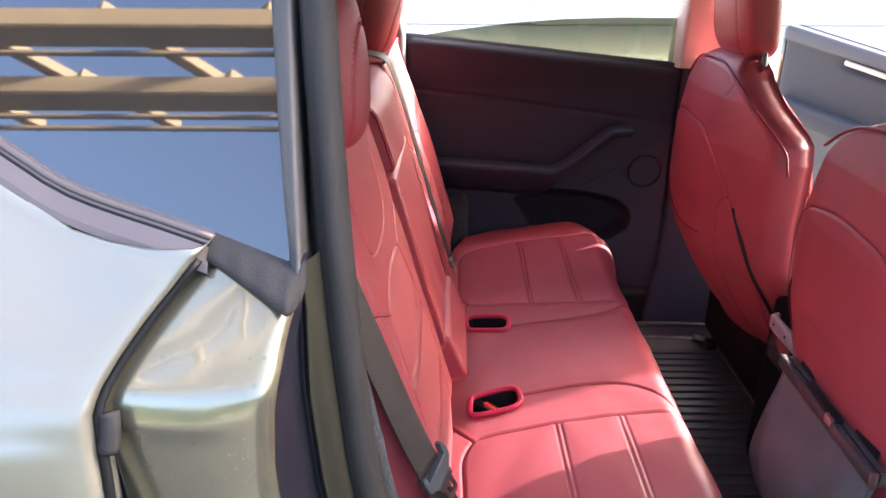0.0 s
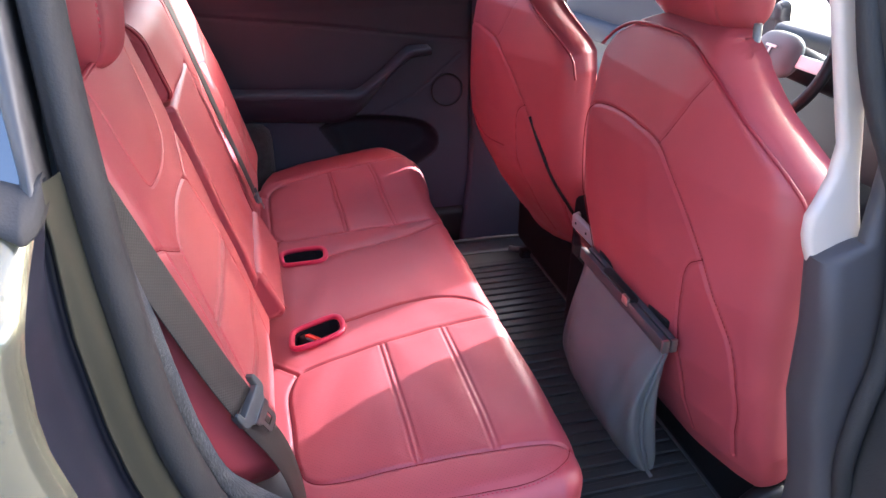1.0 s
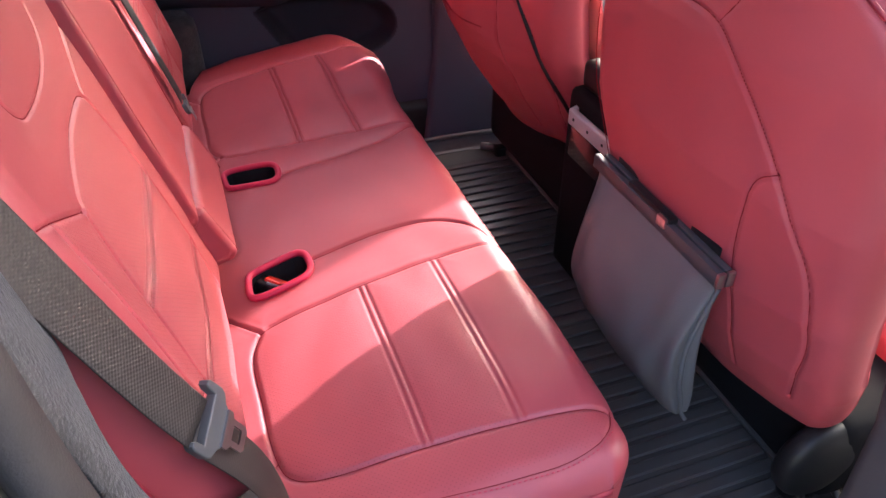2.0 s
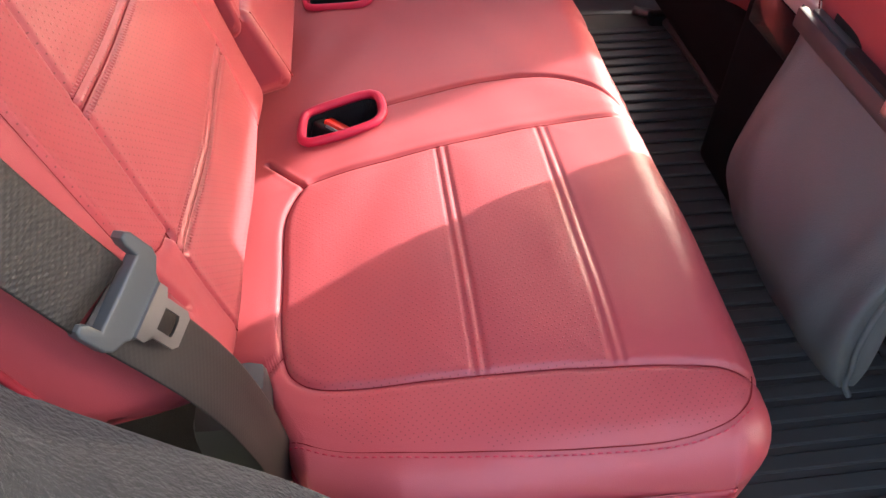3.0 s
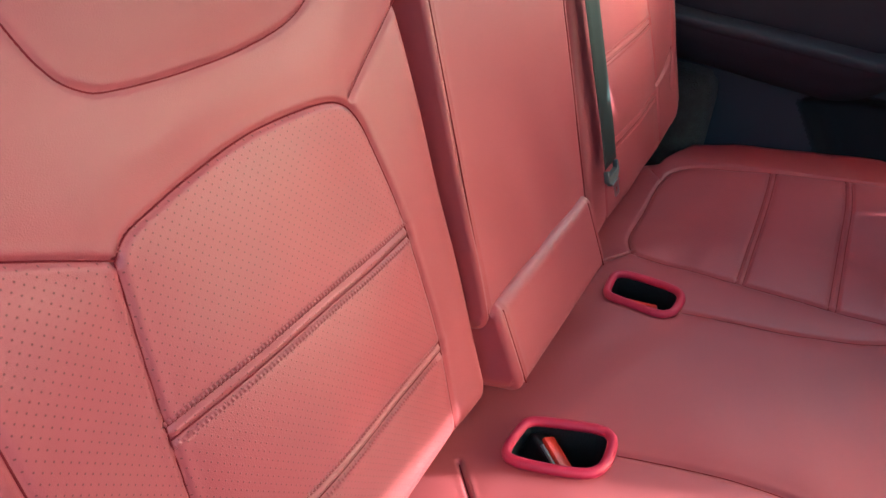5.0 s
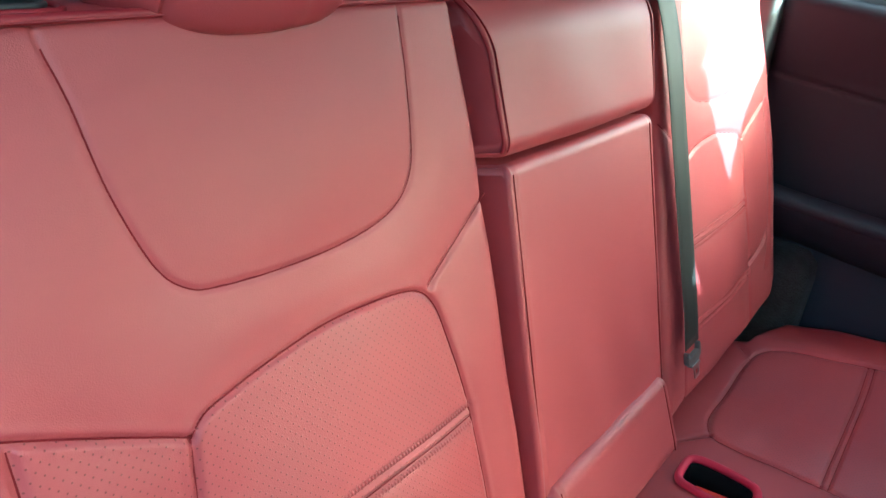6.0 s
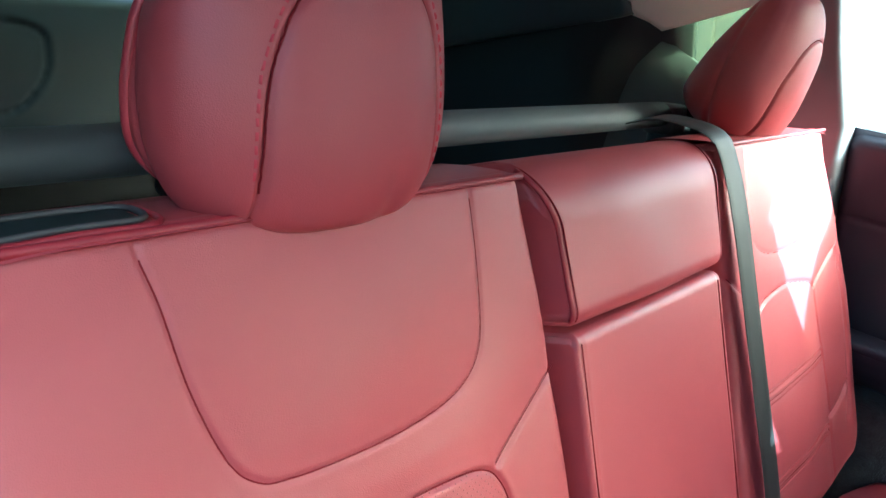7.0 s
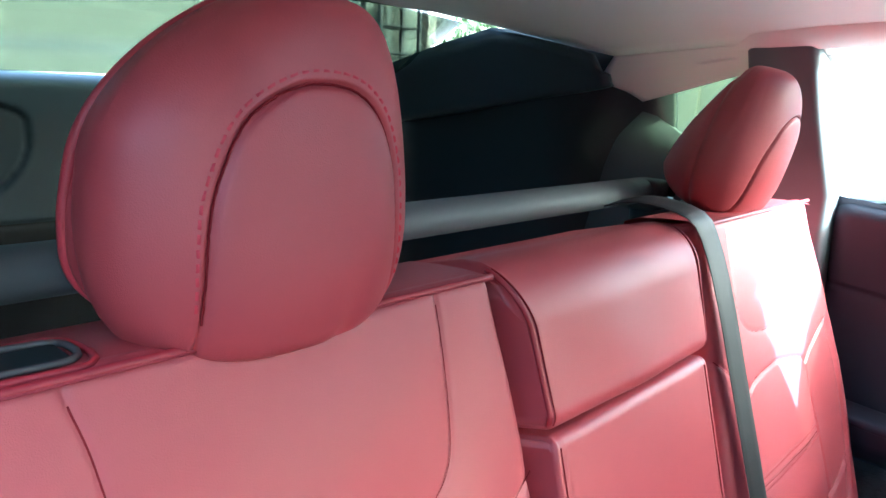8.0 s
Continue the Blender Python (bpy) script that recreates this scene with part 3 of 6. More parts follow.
def buckle(at, turn):
    b = thing("belt_buckle", "black seat belt buckle with a red release button", "seat belt buckle", "rear belt buckles")
    part("housing", box((0, 0, 0), (0.062, 0.026, 0.045), 0.006, 3), M_PLASTIC, b)
    part("release_button", box((0.004, 0.002, 0.0225), (0.048, 0.016, 0.010), 0.003), M_BUTTON, b, "red release button")
    part("slot", box((0.004, -0.0095, 0.0225), (0.034, 0.003, 0.004), 0.001), M_DARKSTEEL, b, "steel lined slot")
    b.matrix_world = pose(*at, *turn)
    return b


near_buckle = buckle((0.112, -0.158, 0.616), (-20, 8, -38))
copy_thing(near_buckle, pose(0.12, 0.152, 0.610, 0, 0, 10))

# backrests of the outer seats
up_line = [(0.515, 1.250), (0.513, 1.235), (0.507, 1.211), (0.499, 1.165), (0.484, 1.122), (0.468, 1.105), (0.449, 1.100), (0.408, 1.097), (0.36, 1.097), (0.315, 1.102),
           (0.288, 1.113), (0.273, 1.130), (0.267, 1.155), (0.264, 1.20), (0.264, 1.250)]
low_line = [(0.488, 1.023), (0.477, 1.0325), (0.455, 1.038), (0.425, 1.0435), (0.373, 1.050), (0.318, 1.048), (0.284, 1.041), (0.267, 1.026), (0.257, 0.998), (0.243, 0.926), (0.234, 0.82), (0.233, 0.70), (0.233, 0.67)]
left_line = [(0.488, 1.023), (0.501, 0.919), (0.511, 0.826), (0.516, 0.74), (0.517, 0.69)]
h_seam = [(0.488, 1.024), (0.53, 1.046), (0.579, 1.071), (0.60, 1.08)]
diag = [(0.270, 1.040), (0.183, 1.093)]
pipe_line = [(0.579, 1.066), (0.580, 1.0), (0.581, 0.93), (0.578, 0.86), (0.566, 0.80)]
bolster_cross = [(0.511, 0.820), (0.53, 0.826), (0.556, 0.842), (0.575, 0.862)]


def rear_backrest(side, near):
    s = back_surf(side)
    t = thing("rear_car_seat", "red leatherette outer rear seat back with perforated panel and headrest", "car seat", "rear seat backs")
    seams = [(rounded(up_line), 0.0015, 0.0017), (rounded(low_line), 0.0030, 0.0019), (rounded(left_line), 0.0028, 0.0019), (h_seam, 0.0030, 0.0019), (diag, 0.0024, 0.0024),
             (rounded(pipe_line), 0.0035, 0.003), (rounded(bolster_cross), 0.004, 0.003)]
    for z, y0, y1 in ((0.922, 0.242, 0.501), (0.803, 0.234, 0.512)):
        for o in (-0.0045, 0.0045):
            seams.append(([(y0, z + o), (y1, z + o)], 0.0030, 0.0026))
    body = rounded(low_line)[::1] + [(0.517, 0.69)] + rounded(left_line)[::-1]
    wing = [(0.488, 1.023), (0.579, 1.071), (0.581, 0.93), (0.575, 0.862), (0.556, 0.842), (0.53, 0.826), (0.511, 0.82), (0.501, 0.919)]

    def puff(a, b):
        wing_out = 0.016 * np.clip((a - 0.50) / 0.08, 0, 1) ** 1.5 * np.clip((1.2 - b) / 0.2, 0, 1)
        lumbar = 0.010 * np.exp(-((b - 0.86) / 0.10) ** 2) * np.exp(-((a - 0.37) / 0.13) ** 2)
        soft = 0.004 * np.exp(-((b - 1.17) / 0.06) ** 2) * np.exp(-((a - 0.38) / 0.1) ** 2)
        wing_out = wing_out - 0.022 * np.clip((a - 0.59) / 0.05, 0, 1.2) ** 2
        return wing_out + lumbar + soft + 0.0010 * np.sin(a * 37 + b * 11) * np.sin(b * 29) - 0.006

    outer = lerp_fn([0, 0.15, 0.4, 0.7, 1], [0.650, 0.652, 0.648, 0.632, 0.605])
    inner = lerp_fn([0, 0.2, 0.75, 1], [0.166, 0.168, 0.185, 0.200])
    low = lerp_fn([0, 0.72, 0.86, 1], [0.690, 0.695, 0.725, 0.80])
    step = 0.0016 if near else 0.003
    pad("backrest_cover", s, lambda v: (inner(v), outer(v)), lambda u: (low(u), 0 * u + 1.252), (0.014, 0.036, 0.03, 0.012), 0.10, [M_LEATHER, M_PERF], t,
        seams=seams, panels=[(body, 1), (wing, 1)], puff=puff, step=step, quilt=0.0018)
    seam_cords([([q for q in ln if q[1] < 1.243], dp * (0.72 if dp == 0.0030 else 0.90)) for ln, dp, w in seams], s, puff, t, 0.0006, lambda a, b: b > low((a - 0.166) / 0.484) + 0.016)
    top = [s(np.array([a]), np.array([1.2475]), np.array([-0.0045]))[0] for a in np.linspace(0.20, 0.60, 30)]
    cord("top_piping", top, 0.0030, M_PIPE, t)
    side_b = np.linspace(0.80, 1.20, 40)
    side_a = outer((side_b - 0.725) / 0.527) + 0.001
    cord("side_piping", s(side_a, side_b, np.full(40, -0.050) + np.interp(side_b, [0.80, 1.2], [0.006, -0.014])), 0.0030, M_PIPE, t)
    stitches("stitching", [(a + 0.008, b) for a, b in pipe_line], lambda a, b, n: s(a, b, n + puff(a, b) - 0.0005), t, pitch=0.009, length=0.0058, width=0.0024)
    for z in (0.922, 0.803):
        for o in (-0.009, 0.009):
            stitches("stitching", [(0.245, z + o * 0.85), (0.40, z + o * 0.85), (0.502, z + o * 0.85)], lambda a, b, n: s(a, b, n + puff(a, b) + 0.0006), t, pitch=0.0034, length=0.0021, width=0.0034, mat=M_LEATHER)
    # belt guide in the top, near the outer end; a flat black plate stands in for its shaded slot
    rows = [[(x, side * y, z - 0.006 * (1 - math.cos(min(1, max(0, (y - 0.54) / 0.06)) * 1.57))) for y in np.linspace(0.203, 0.602, 36)] for x, z in ((-0.100, 1.2455), (-0.106, 1.2475), (-0.13, 1.2480), (-0.16, 1.2465), (-0.19, 1.243), (-0.208, 1.236), (-0.214, 1.22))]
    v, f = loft(rows)
    link_mesh("top_cover", v, f, M_LEATHER, t)
    if near:
        ring = smooth_path([(-0.118, side * y, 1.2500 - 0.006 * max(0, y - 0.56) / 0.06) for y in (0.505, 0.54, 0.58, 0.615)] + [(-0.134, side * 0.622, 1.246), (-0.150, side * 0.615, 1.2465), (-0.151, side * 0.56, 1.2500), (-0.150, side * 0.508, 1.2500), (-0.134, side * 0.499, 1.2505)], 0.005, closed=True)
        cord("belt_guide", ring, 0.0020, M_BUCKLEBASE, t, "grey edged belt guide in the backrest top", closed=True)
        cord("guide_binding", ring[:, :] * np.array([1, 1, 1]) + (ring - ring.mean(0)) * np.array([0.42, 0.10, 0]) - np.array([0, 0, 0.002]), 0.0022, M_PIPE, t, "red bound edge round the belt guide", closed=True)
        part("belt_guide_dark_plate", box((-0.134, side * 0.560, 1.2480), (0.028, 0.116, 0.004), 0.0015, 1), M_PLASTIC, t, "black plate for the dark recess of the belt guide")
    headrest(t, side)
    return t


def shell(fn, nu, nv):
    """A closed shape from fn(longitude, latitude) grids."""
    U, V = np.meshgrid(np.linspace(0, 2 * math.pi, nu, endpoint=False), np.linspace(-math.pi / 2, math.pi / 2, nv)[1:-1])
    p = fn(U, V)
    rows = list(p)
    v, f = loft(rows, closed=True)
    k = nu
    v = np.vstack([v, p[0].mean(0), p[-1].mean(0)])
    n = len(rows) * k
    f += [((j + 1) % k, j, n) for j in range(k)]
    f += [((len(rows) - 1) * k + j, (len(rows) - 1) * k + (j + 1) % k, n + 1) for j in range(k)]
    return v, f


def head_shape(U, V, arch=None):
    """Rounded, flat-sided pillow, fuller in front, narrower at the top."""
    cu, su, cv, sv = np.cos(U), np.sin(U), np.cos(V), np.sin(V)
    pw = lambda q, k: np.sign(q) * np.abs(q) ** k
    z = np.where(sv > 0, 0.090 * pw(sv, 0.92), 0.114 * pw(sv, 0.70))
    up = np.clip(np.where(sv > 0, z / 0.090, z / 0.114), -1, 1)
    flat = pw(cv, 0.48)
    wid = 0.106 * (1 - 0.10 * up - 0.183 * np.clip(up, 0, 1) ** 2 - 0.07 * np.clip(-up, 0, 1) ** 3)
    y = wid * flat * pw(su, 0.72) * (1 - 0.173 * np.clip((up + 0.25) / 1.2, 0, 1) * np.clip(0.35 - cu * 1.3, 0, 1))
    back = 0.078 * (1 - 0.61 * np.clip((up + 0.6) / 1.6, 0, 1))
    x = np.where(cu > 0, 0.050, back) * flat * pw(cu, 0.8)
    x = x + 0.012 * np.clip(cu, 0, 1) * (1 - (y / 0.12) ** 2) + 0.0122 * (up + 0.18) * np.clip(0.6 - cu, 0, 1)
    return np.stack([x, y, z], -1)


def headrest(parent, side):
    """Rear headrest: the pad with an arched front seam, edge piping, and its stitching."""
    tilt = radians(-3 if side < 0 else 13)
    at = np.array([-0.140, side * 0.391, 1.344 if side < 0 else 1.352])

    def place(q):
        q = np.asarray(q, float)
        x, y, z = q[..., 0], np.where(q[..., 1] * side > 0, 0.93 if side < 0 else 0.62, 1.0) * q[..., 1], q[..., 2]
        z = z + (0.85 if side < 0 else 0.2) * np.clip(-x - 0.005, 0, 0.06) * np.clip((-z - 0.050) / 0.05, 0, 1)
        y = y - side * 0.0295 * np.clip(z / 0.090, 0, 1) ** 2
        return np.stack([at[0] + x * math.cos(tilt) + z * math.sin(tilt), at[1] + y, at[2] - x * math.sin(tilt) + z * math.cos(tilt)], -1)

    arch = [(-0.0615 * sgn, z) for sgn, z in ((1.05, -0.115), (1.04, -0.07), (1.00, -0.035), (0.90, -0.010), (0.66, 0.019), (0.30, 0.034), (-0.08, 0.038), (-0.50, 0.034), (-0.86, 0.020), (-1.09, -0.004), (-1.16, -0.035), (-1.18, -0.07), (-1.18, -0.115))]
    arch = [p[:2] for p in smooth_path([(y, z, 0) for y, z in arch], 0.003)]

    def fn(U, V):
        p = head_shape(U, V)
        front = p[..., 0] > -0.005
        d = dist_to_line(p[..., 1], p[..., 2], arch)
        inner = inside(p[..., 1], p[..., 2], [tuple(q) for q in arch])
        cut = np.where(front, 0.0036 * np.exp(-(d / 0.0019) ** 2), 0)
        puff = np.where(front & inner, 0.004 * (1 - np.exp(-d / 0.015)), 0)
        rear_welt = 0.0035 * np.exp(-((p[..., 0] + 0.012) / 0.004) ** 2)
        wrinkle = np.where(front, 0.003 * np.exp(-((p[..., 1] - 0.03 * 1) / 0.010) ** 2) * np.clip((-p[..., 2] - 0.065) / 0.04, 0, 1), 0)
        x = p[..., 0] - cut + puff - wrinkle
        sc = 1 - rear_welt / 0.11
        return place(np.stack([x, p[..., 1] * sc, p[..., 2] * sc], -1))

    v, f = shell(fn, 400, 250)
    head = link_mesh("headrest", v, f, M_LEATHER, parent)
    # welt round the edge
    V = np.concatenate([np.linspace(-1.45, 1.45, 60), np.linspace(1.45, -1.45, 60)])
    U = np.concatenate([np.full(60, math.pi / 2 + 0.22), np.full(60, 3 * math.pi / 2 - 0.22)])
    loop = head_shape(U, V)
    loop = np.vstack([loop, loop[:1]])
    if side < 0:
        cord("edge_piping", place(loop), 0.0034, M_WELT, head, "bright red welt")

    off = []
    for y, z in arch[12:-12]:
        k = 1 + 0.007 / max(0.03, math.hypot(y, z))
        off.append((y * k, z * k if z > 0 else z))
    if side < 0:
        stitches("stitching", off, lambda a, b, n: near_front(a, b, n, place), head, lift=0.0002, pitch=0.0072, length=0.0050, width=0.0019)
    cord("seam", near_front(np.array([q[0] for q in arch[10:-10]]), np.array([q[1] for q in arch[10:-10]]), np.full(len(arch[10:-10]), -0.0030), place), 0.0007, M_SEAM, head, sides=5)
    for y in (-0.04, 0.04):
        cord("post", [place((-0.035, y, -0.08)), place((-0.045, y, -0.125))], 0.006, M_DARKSTEEL, head, "steel post")
    part("collar", box((at[0] - 0.045, at[1], 1.243), (0.04, 0.13, 0.010), 0.004, 2, (0, 14, 0)), M_PLASTIC, head)
    return head


HEAD_GRID = None


def near_front(a, b, n, place):
    """The front of the headrest above a place on its face, by search over its surface."""
    global HEAD_GRID
    if HEAD_GRID is None:
        U, V = np.meshgrid(np.linspace(-math.pi / 2, math.pi / 2, 520), np.linspace(-1.5, 1.5, 520))
        HEAD_GRID = head_shape(U, V).reshape(-1, 3)
    out = []
    for y, z, k in zip(np.atleast_1d(a), np.atleast_1d(b), np.atleast_1d(n)):
        i = np.argmin((HEAD_GRID[:, 1] - y) ** 2 + (HEAD_GRID[:, 2] - z) ** 2)
        out.append(HEAD_GRID[i] + (k + 0.0006, 0, 0))
    return place(np.array(out))


rear_backrest(-1, True)
rear_backrest(1, False)

# middle backrest: upper block, fold-down panel and the flap below it
mid = thing("rear_middle_seat", "narrow red leatherette middle backrest with folding armrest panel", "car seat")
ms = back_surf(1)
pad("upper_block", ms, lambda v: (np.interp(v, [0, 0.6, 1], [-0.165, -0.173, -0.192]), np.interp(v, [0, 1], [0.137, 0.150])), lambda u: (0 * u + 1.118, 0 * u + 1.262),
    (0.007, 0.009, 0.016, 0.055), 0.10, [M_LEATHER, M_PERF], mid, puff=lambda a, b: 0.016 - 0.30 * (a + 0.01) ** 2 + 0.001 * np.sin(a * 40 + b * 30), step=0.003)
pad("armrest_panel", ms, lambda v: (0 * v - 0.161, 0 * v + 0.142), lambda u: (0 * u + 0.770, 0 * u + 1.112), (0.006, 0.006, 0.02, 0.012), 0.09, [M_LEATHER, M_PERF], mid,
    puff=lambda a, b: 0.004 + 0.0016 * np.sin(a * 55 + b * 20) * np.exp(-((b - 0.85) / 0.08) ** 2), seams=[([(-0.153, 0.77), (-0.153, 1.11)], 0.0016, 0.002), ([(0.134, 0.77), (0.134, 1.11)], 0.0016, 0.002)], step=0.003)
for a in (-0.153, 0.134):
    cord("seam", ms(np.full(40, a), np.linspace(0.785, 1.102, 40), np.full(40, 0.0033)), 0.0008, M_SEAM, mid, sides=5)
for end, edge_a in ((1, (-0.165, -0.173, -0.192)), (-1, (0.137, 0.1448, 0.150))):
    b = np.linspace(1.123, 1.252, 40)
    a = np.interp(b, [1.118, 1.204, 1.262], edge_a)
    q = np.clip(1 - (1.262 - b) / 0.055, 0, 1)
    low = np.clip(1 - (b - 1.118) / 0.016, 0, 1)
    rise = 0.016 - 0.30 * (a + 0.01) ** 2 - 0.055 * (1 - np.sqrt(1 - q ** 2)) - 0.016 * (1 - np.sqrt(1 - low ** 2))
    cord("edge_piping", ms(a + end * 0.0012, b, rise - 0.0025), 0.0026, M_PIPE, mid)
    cord("edge_piping", ms(a - end * 0.0015, b, np.minimum(rise - 0.048, -0.030)), 0.0024, M_PIPE, mid)
    cord("seam", ms(a + end * 0.0045, b, rise + 0.0004), 0.0008, M_SEAM, mid, sides=5)
flap_puff = lambda a, b: 0.014 + 0.14 * np.clip(0.79 - b, 0, 0.09)
pad("lower_flap", ms, lambda v: (0 * v - 0.152, 0 * v + 0.128), lambda u: (0 * u + 0.690, 0 * u + 0.794), (0.010, 0.010, 0.022, 0.012), 0.055, [M_LEATHER, M_PERF], mid,
    puff=flap_puff, seams=[([(-0.140, 0.68), (-0.140, 0.80)], 0.0022, 0.0018), ([(0.116, 0.68), (0.116, 0.80)], 0.0022, 0.0018)], step=0.003)
for a in (-0.140, 0.116):
    b = np.linspace(0.70, 0.786, 20)
    cord("seam", ms(np.full(20, a), b, flap_puff(a, b) - 0.0012), 0.0009, M_SEAM, mid, sides=5)

# ---- belts ----
def tongue_thing(parent, at, across, down, out, size=1.0):
    """Plastic slider with the steel latch plate below it; across, down and out are its axes."""
    c, a, d, o = (np.asarray(q, float) for q in (at, across, down, out))
    a, d, o = a / np.linalg.norm(a), d / np.linalg.norm(d), o / np.linalg.norm(o)
    a, d, o = a * size, d * size, o * size
    m = Matrix(((a[0], d[0], o[0], c[0]), (a[1], d[1], o[1], c[1]), (a[2], d[2], o[2], c[2]), (0, 0, 0, 1)))
    bm = bmesh.new()
    half = [(0.0, 0.002), (0.0255, 0.002), (0.0262, -0.008), (0.0285, -0.013), (0.0330, -0.013), (0.0355, -0.009), (0.0360, 0.010), (0.0330, 0.016), (0.0240, 0.021), (0.0190, 0.028), (0.0, 0.029)]
    face = bm.faces.new([bm.verts.new((x, y, -0.006)) for x, y in half + [(-x, y) for x, y in half[-2:0:-1]]])
    lifted = bmesh.ops.extrude_face_region(bm, geom=[face])["geom"]
    bmesh.ops.translate(bm, vec=(0, 0, 0.012), verts=[q for q in lifted if isinstance(q, bmesh.types.BMVert)])
    bmesh.ops.recalc_face_normals(bm, faces=bm.faces)
    rims = [e for e in bm.edges if abs(e.verts[0].co.z - e.verts[1].co.z) < 1e-5]
    bmesh.ops.bevel(bm, geom=rims, offset=0.0022, segments=3, affect="EDGES", profile=0.6)
    bmesh.ops.transform(bm, matrix=m, verts=bm.verts)
    slider = part("slider", bm, M_BUCKLE, parent, "grey plastic belt slider")
    # latch plate with a square window
    outer = [(-0.019, 0.024), (0.019, 0.024), (0.019, 0.031), (0.0135, 0.034), (0.0135, 0.054), (0.010, 0.058), (-0.010, 0.058), (-0.0135, 0.054), (-0.0135, 0.034), (-0.019, 0.031)]
    innr = [(-0.0075, 0.036), (0.0, 0.036), (0.0075, 0.036), (0.0075, 0.0425), (0.0075, 0.049), (0.004, 0.050), (-0.004, 0.050), (-0.0075, 0.049), (-0.0075, 0.0425), (-0.0075, 0.038)]
    v, f = [], []
    for z in (0.0085, 0.0060):
        v += [m @ Vector((x, y, z)) for x, y in outer] + [m @ Vector((x, y, z)) for x, y in innr]
    k = len(outer)
    for i in range(k):
        j = (i + 1) % k
        f += [(i, j, k + j, k + i), (2 * k + i, 3 * k + i, 3 * k + j, 2 * k + j), (i, 2 * k + i, 2 * k + j, j), (k + i, k + j, 3 * k + j, 3 * k + i)]
    link_mesh("latch_plate", v, f, M_STEEL, slider, "polished steel latch plate", smooth=False)
    return slider


belt = thing("seat_belt", "charcoal woven seat belt hanging beside the seat with grey slider", "seat belt", "seat belts")
upper = smooth_path([(-0.135, -0.640, 1.31), (-0.100, -0.640, 1.20), (-0.052, -0.636, 1.06), (-0.014, -0.632, 0.95), (0.010, -0.628, 0.888)], 0.01)
strap("upper_webbing", upper, (0.42, 0.90, 0.13), 0.047, M_BELT, belt)
tongue_thing(belt, (0.0150, -0.622, 0.886), (0.36, 0.86, 0.36), (0.42, 0.10, -0.90), (0.83, -0.5, 0.26), 0.86)
lower = smooth_path([(0.008, -0.626, 0.882), (0.044, -0.618, 0.800), (0.060, -0.608, 0.72), (0.066, -0.594, 0.62), (0.064, -0.585, 0.54)], 0.01)
lean = np.linspace(0, 1, len(lower))[:, None]
strap("lower_webbing", lower, (1 - lean) * np.array([0.36, 0.9, 0.2]) + lean * np.array([0.15, 0.95, 0.0]), 0.043, M_BELTLOW, belt)

mid_belt = thing("seat_belt", "middle seat belt over the backrest, webbing darkened for weaker light", "seat belt", "seat belts")
bs = back_surf(1)
line = [(-0.185, 0.128, 1.268), (-0.150, 0.140, 1.276)]
line += [tuple(bs(np.array([a]), np.array([b]), np.array([n]))[0]) for a, b, n in ((0.163, 1.262, 0.004), (0.183, 1.225, 0.010), (0.194, 1.16, 0.012), (0.204, 1.06, 0.011), (0.212, 0.94, 0.011), (0.216, 0.86, 0.012), (0.214, 0.80, 0.013))]
strap("webbing", smooth_path(line, 0.012), (0.05, 0.98, 0.12), 0.041, M_BELTSHADED, mid_belt)
tongue_thing(mid_belt, tuple(bs(np.array([0.212]), np.array([0.79]), np.array([0.014]))[0]), (0.0, 0.97, 0.06), (0.26, 0.05, -0.96), (0.96, 0, 0.26), 0.62)


# ---- front seats ----
FS_Z = [0.50, 0.58, 0.66, 0.76, 0.90, 1.05, 1.15, 1.25]
FS_X = [0.772, 0.722, 0.685, 0.655, 0.637, 0.640, 0.655, 0.690]


def front_surf(cy, side, inner=0.85, lean=0.0, yaw=0.0):
    def f(a, b, n):
        x = np.interp(b, FS_Z, FS_X) + lean * np.clip((0.80 - b) / 0.25, 0, 1)
        bow = np.where(a < 0, inner, 0.85)
        curve = bow * a ** 2 + yaw * a
        slope = 2 * bow * a + yaw
        k = np.hypot(1, slope)
        return np.stack([x + curve - n / k, cy + side * (a + n * slope / k), b + 0 * a], -1)
    return f


